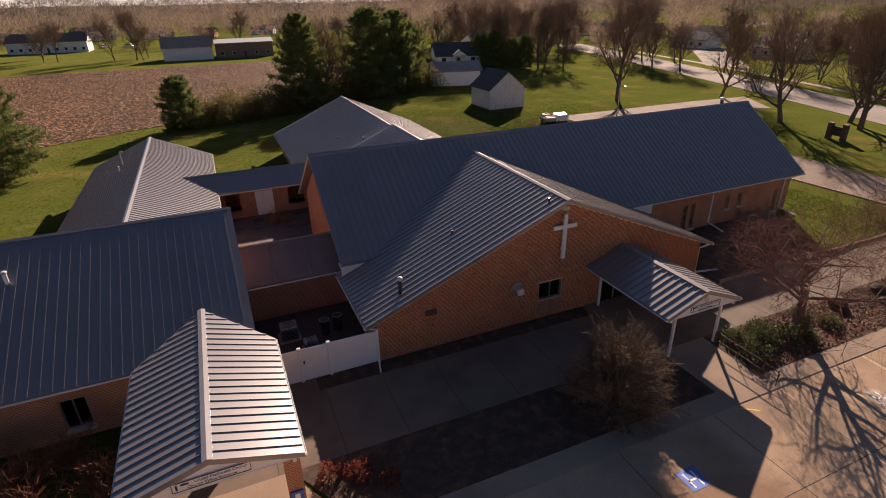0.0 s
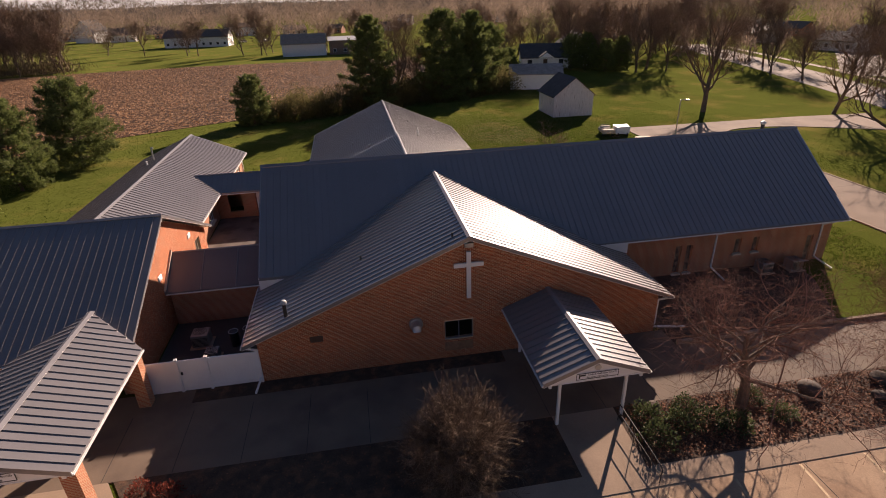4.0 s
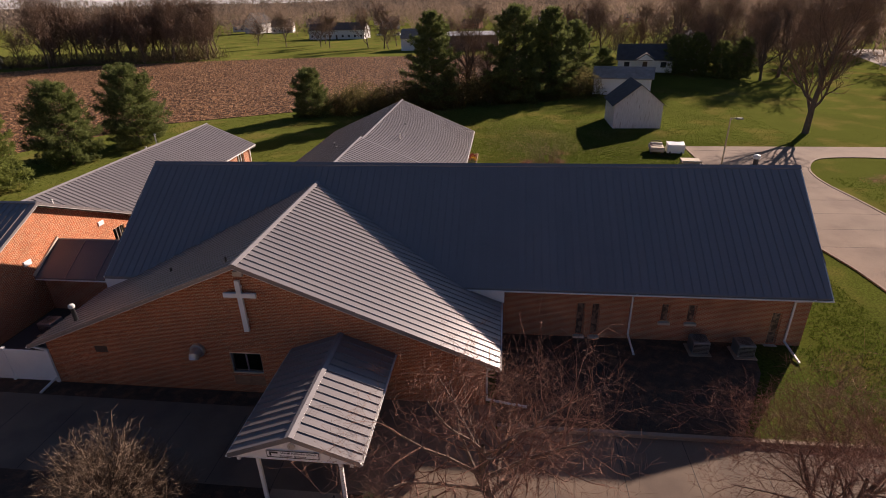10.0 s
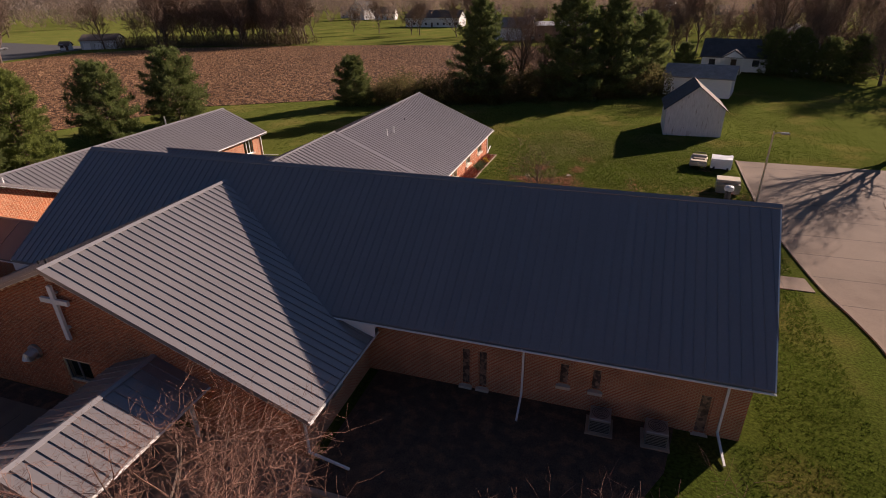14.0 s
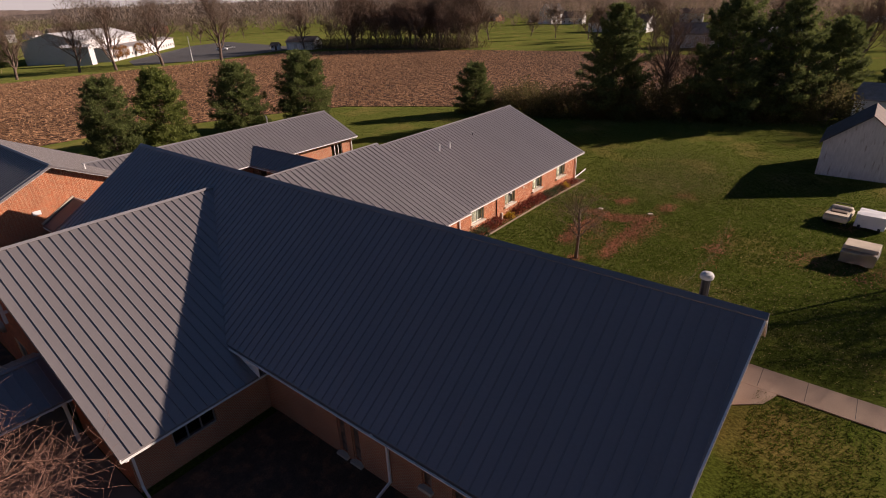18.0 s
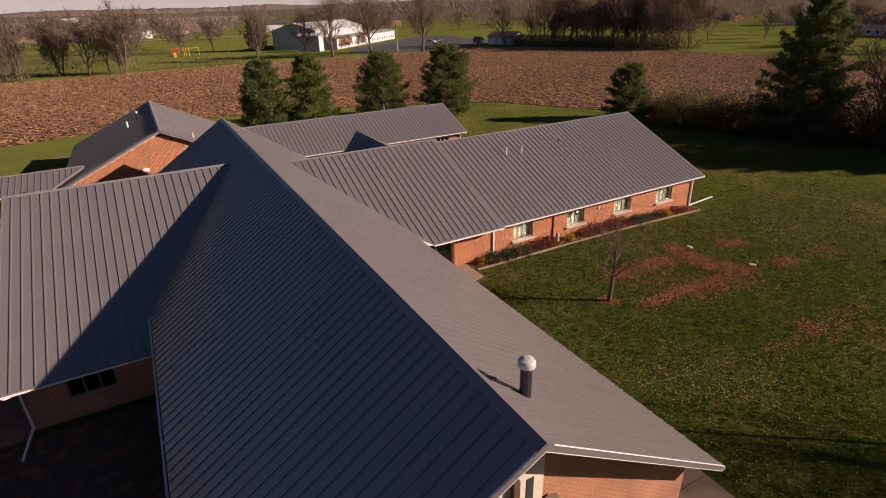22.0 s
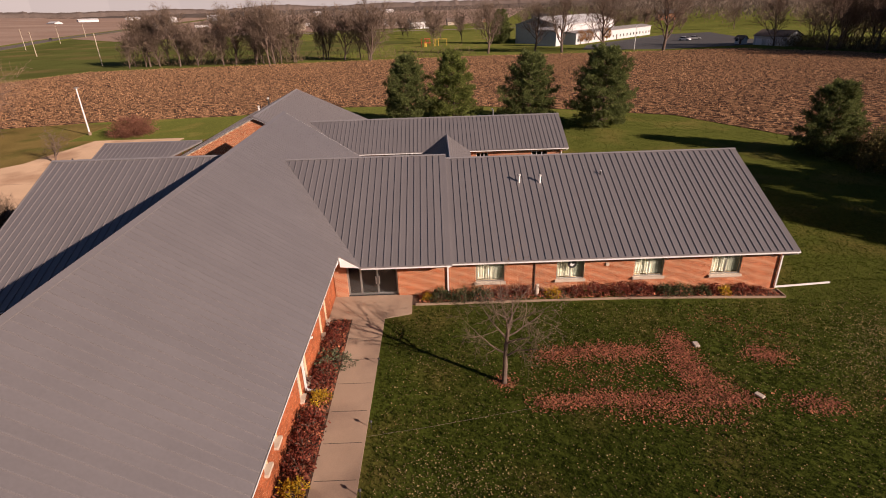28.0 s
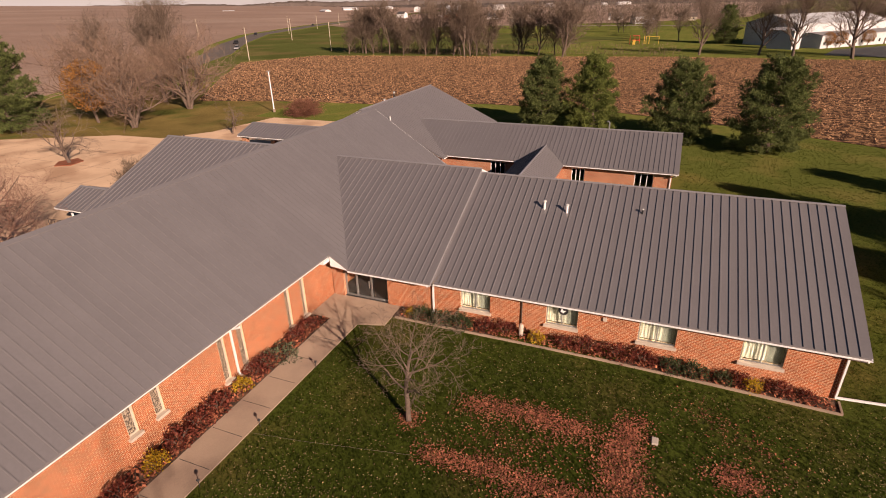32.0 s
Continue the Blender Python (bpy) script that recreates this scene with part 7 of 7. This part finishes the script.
play = thing("play_set", "red and yellow playground climbing frame", "playground", at=(-192, 48, 0))
for i in range(5):
    part("post", boxed(-192.1, -191.9, 44 + i * 1.8, 44.2 + i * 1.8, 0, 3.0), REDPAINT if i < 3 else YELLOW, play)
part("deck", boxed(-193, -190.5, 45, 48, 1.3, 1.5), REDPAINT, play)
part("roof_panel", boxed(-193, -190.8, 45.2, 47.6, 2.9, 3.1), REDPAINT, play)
part("slide", slab([(-190.5, 45.4, 1.5), (-190.5, 46.4, 1.5), (-187.5, 46.4, 0.1), (-187.5, 45.4, 0.1)], drop=(0, 0, -0.1)), YELLOW, play)
part("swing_bar", boxed(-192.1, -191.9, 50, 55, 2.7, 2.85), YELLOW, play)
for y in (50.1, 54.8):
    part("swing_post", boxed(-192.1, -191.9, y, y + 0.15, 0, 2.75), YELLOW, play)
pole_lamp(-140, 117, 8.0, "tall pale light pole by the school lot")
for i, (x, y, q) in enumerate(((-146, 68, 0.75), (-147, 84.5, 0.85), (-141, 92.6, 0.85), (-140.2, 106.8, 1.1), (-136.5, 125.5, 1.0))):
    plant("roadside_tree", "bare dark-trunked tree between field and school", "tree", named((TD, TE)[i % 2]), (x, y, 0), "school front trees", turn=i * 83, size=q * 1.25)
for i, (x, y) in enumerate(((-176, 108), (-179, 112), (-188, 122))):
    plant("clipped_tree", "small brown round-headed tree before the school wing", "tree", named(OT) + [("foliage", OL)], (x, y, 0), "school wing trees", turn=i * 47, size=0.62)
plant("spruce_tree", "tall dark spruce beside the gymnasium", "tree", named(P1), (-196, 78, 0), "spruces", turn=15, size=1.35)
plant("spruce_tree", "columnar dark spruce beside the bungalow", "tree", named(CE), (46.8, 122.5, ground_z(46.8, 122.5)), "spruces", turn=80, size=0.75)

FT = [bare_tree(101, 9.5, 0.16, fork=0.15, spread=0.62, levels=5, kids=(11, 6, 5, 3), rise=0.4, thin=0.03), bare_tree(102, 8.5, 0.15, fork=0.12, spread=0.72, levels=5, kids=(11, 6, 5, 3), rise=0.35, thin=0.03), bare_tree(103, 11, 0.18, fork=0.22, spread=0.58, levels=5, kids=(12, 6, 5, 3), rise=0.45, thin=0.03)]


def wood(spans, group, label, spread=6.0, lo=0.8, hi=1.3):
    k = 0
    for x0, y0, x1, y1, n in spans:
        for i in range(n):
            f = (i + rng.random()) / n
            me = FT[k % 3]
            plant("bare_tree", label, "tree", named(me), (x0 + (x1 - x0) * f + rng.gauss(0, spread), y0 + (y1 - y0) * f + rng.gauss(0, spread), 0), group, turn=rng.uniform(0, 360), size=rng.uniform(lo, hi))
            k += 1


wood([(-136, 172, -112, 184, 11), (-112, 184, -76, 193, 24), (-130, 186, -84, 206, 12)], "field wood", "bare grey-brown tree in the wood by the field", spread=5.5, lo=1.3, hi=1.9)
wood([(-140, -52, -134, 4, 32), (-142, 6, -138, 30, 6)], "field hedge trees", "bare tree in the hedgerow beyond the field", spread=3.0, lo=0.9, hi=1.6)
for x, y, q in ((-137.6, 19.2, 2.0), (-130.5, 28.3, 2.2), (-135, 3, 1.9), (-133, -9, 1.8)):
    plant("bare_tree", "tall spreading bare tree at the field's far corner", "tree", named(FT[1]), (x, y, 0), "field hedge trees", turn=x * 31 + y * 17, size=q)
wood([(-230, 110, -260, 200, 10), (-200, 60, -300, 30, 8)], "school trees", "bare tree near the school", spread=8)
wood([(106, 40, 134, 200, 24), (80, 130, 110, 200, 16), (40, 165, 90, 185, 14), (-100, 236, 90, 228, 18)], "street trees", "bare tree along the street", spread=7, lo=1.0, hi=1.5)


def far_wood(spans, seed):
    """Hundreds of far bare trees as one object: each a trunk and a spray of thin branches."""
    r = np.random.default_rng(seed)
    pts, ways, lens = [], [], []
    for x0, y0, x1, y1, n, w in spans:
        for i in range(n):
            f = (i + r.random()) / n
            c = np.array((x0 + (x1 - x0) * f + r.normal(0, w), y0 + (y1 - y0) * f + r.normal(0, w), 0.0))
            h = r.uniform(12, 21) if c[1] > 220 else r.uniform(8, 13)
            k = 240
            u = r.uniform(0.2, 1, k)
            a = r.uniform(0, 6.283, k)
            rad = h * 0.26 * np.sin(np.clip((u - 0.12) / 0.88, 0, 1) * 2.6) * r.uniform(0.05, 1, k) ** 0.6
            pts.append(c + np.stack([np.cos(a) * rad, np.sin(a) * rad, u * h * 0.85], 1))
            ways.append(np.stack([np.cos(a) * 0.7, np.sin(a) * 0.7, 0.6 + u * 0.8], 1) + r.normal(0, 0.3, (k, 3)))
            z = np.arange(6) / 6 * h * 0.75
            for _ in range(2):
                pts.append(c + np.stack([0 * z, 0 * z, z], 1))
                ways.append(np.stack([0 * z, 0 * z, 1 + 0 * z], 1) + r.normal(0, 0.05, (6, 3)))
    p, w = np.concatenate(pts), np.concatenate(ways)
    return leaves(p, w, 1.7, 0.08, TWIG, name="far_woods", seed=seed)


_r = np.random.default_rng(31)
_c = np.concatenate([spots(_r, [(-138, 168, -112, 179, 3.0, 6200), (-112, 179, -74, 189, 3.0, 9600), (-140, -54, -134, 6, 1.6, 2600), (-142, 6, -140, 62, 1.6, 1100)])])
_c = np.concatenate([_c, _r.uniform(0, 1, (len(_c), 1)) ** 1.6 * 3.2], 1)
UNDER = islands(mat("undergrowth_twigs", (0.17, 0.125, 0.075), rough=0.95, spec=0.1, var=0.3, scale=0.2), 0.6, 1.4)
ob = part("undergrowth", leaves(_c, np.stack([_r.normal(0, 0.6, len(_c)), _r.normal(0, 0.6, len(_c)), np.ones(len(_c))], 1), 1.3, 0.06, UNDER, name="undergrowth"), UNDER, None)
tagged(ob, "tangled brown undergrowth below the bare trees", "undergrowth", kind="stuff")
ob = part("far_woods", far_wood([(60, 232, 150, 262, 40, 12), (100, 130, 150, 260, 40, 10), (-260, 300, 160, 300, 90, 14), (-260, 360, 160, 360, 110, 16), (-280, 430, 200, 430, 130, 20), (-400, 520, 300, 520, 140, 26), (-310, -40, -330, 260, 50, 14), (-385, -110, -400, 60, 50, 10), (-400, -60, -440, 300, 60, 16), (-260, 220, -300, 320, 26, 14), (-540, 0, -560, 420, 50, 20), (160, 20, 210, 240, 50, 12), (240, 60, 280, 320, 50, 16), (130, 200, 180, 330, 40, 14)], 77), TWIG, None)
tagged(ob, "far bare brown trees between the distant houses", "woods", kind="stuff")
_r = np.random.default_rng(99)
_n = 90000
_a = _r.uniform(-0.55, 2.9, _n) + 0.5
_R = _r.uniform(560, 1500, _n)
_c = np.stack([np.cos(_a) * _R, np.sin(_a) * _R, _r.uniform(0, 1, _n) ** 1.1 * (11 + 3 * np.sin(_a * 23 + _R * 0.01))], 1)
_m = 90000
_a2 = _r.uniform(0.3, 2.75, _m)
_R2 = _r.uniform(430, 900, _m)
_top = 24 + 5 * np.sin(_a2 * 37) + 3 * np.sin(_a2 * 91 + _R2 * 0.02)
_c = np.concatenate([_c, np.stack([np.cos(_a2) * _R2, np.sin(_a2) * _R2, _r.uniform(0, 1, _m) ** 0.9 * _top], 1)])
_n = len(_c)
FARWOOD = translucent(islands(mat("far_bare_trees", (0.20, 0.16, 0.13), rough=0.95, spec=0.0, var=0.3, scale=0.02), 0.8, 1.2), 0.25)
ob = part("distant_woods", leaves(_c, np.stack([_r.normal(0, 0.8, _n), _r.normal(0, 0.8, _n), np.ones(_n)], 1), 3.6, 0.3, FARWOOD, name="distant_woods"), FARWOOD, None)
tagged(ob, "distant belt of bare brown woods on the horizon", "woods", kind="stuff")
RISE = mat("hazy_far_woods", (0.13, 0.105, 0.09), rough=0.95, spec=0.0, var=0.25, scale=0.02, fine=0.25, fscale=0.3)
HILL = mat("hazy_far_hill", (0.19, 0.15, 0.128), rough=0.95, spec=0.0, var=0.2, scale=0.01, fine=0.15, fscale=0.1)


def far_rise(name, label, a0, a1, radius, depth, height, seed, material=RISE):
    """A low wooded rise along part of the horizon, with an uneven top."""
    n = int((a1 - a0) * radius / 14)
    v, f = [], []
    for i in range(n + 1):
        a = a0 + (a1 - a0) * i / n
        h = height * (0.8 + 0.25 * noise.noise(Vector((i * 0.06, seed, 0))) + 0.06 * noise.noise(Vector((i * 0.45, seed, 3))) + 0.1 * noise.noise(Vector((i * 0.83, seed, 7))))
        for r, z in ((radius, -1), (radius + depth * 0.3, h * 0.8), (radius + depth * 0.6, h), (radius + depth, -1)):
            v.append((math.cos(a) * r, math.sin(a) * r, z))
        if i:
            k = 4 * (i - 1)
            f += [(k + j, k + j + 1, k + j + 5, k + j + 4) for j in range(3)]
    ob = part(name, raw(name, v, f, material), material, None)
    return tagged(ob, label, "woods", kind="stuff")


far_rise("far_rise", "hazy wooded rise closing the northern horizon", 0.2, 2.8, 1150, 260, 24, 2)
far_rise("far_rise", "low hazy tree line on the western horizon", 2.75, 3.9, 1900, 300, 17, 5)
far_rise("far_rise", "low hazy ridge beyond the brown fields", 2.4, 4.8, 2500, 300, 40, 9, HILL)
for i in range(11):
    a, q = 3.16 + i * 0.07 + rng.uniform(-0.03, 0.03), 1350 + rng.uniform(-200, 500)
    house("far_building", "long white building in the distant town", math.cos(a) * q, math.sin(a) * q, rng.uniform(0, 180), 18 + rng.uniform(0, 26), 14, 5 + rng.uniform(0, 4), 2.5, METALWALL, METALWALL, "distant town", bare=True)
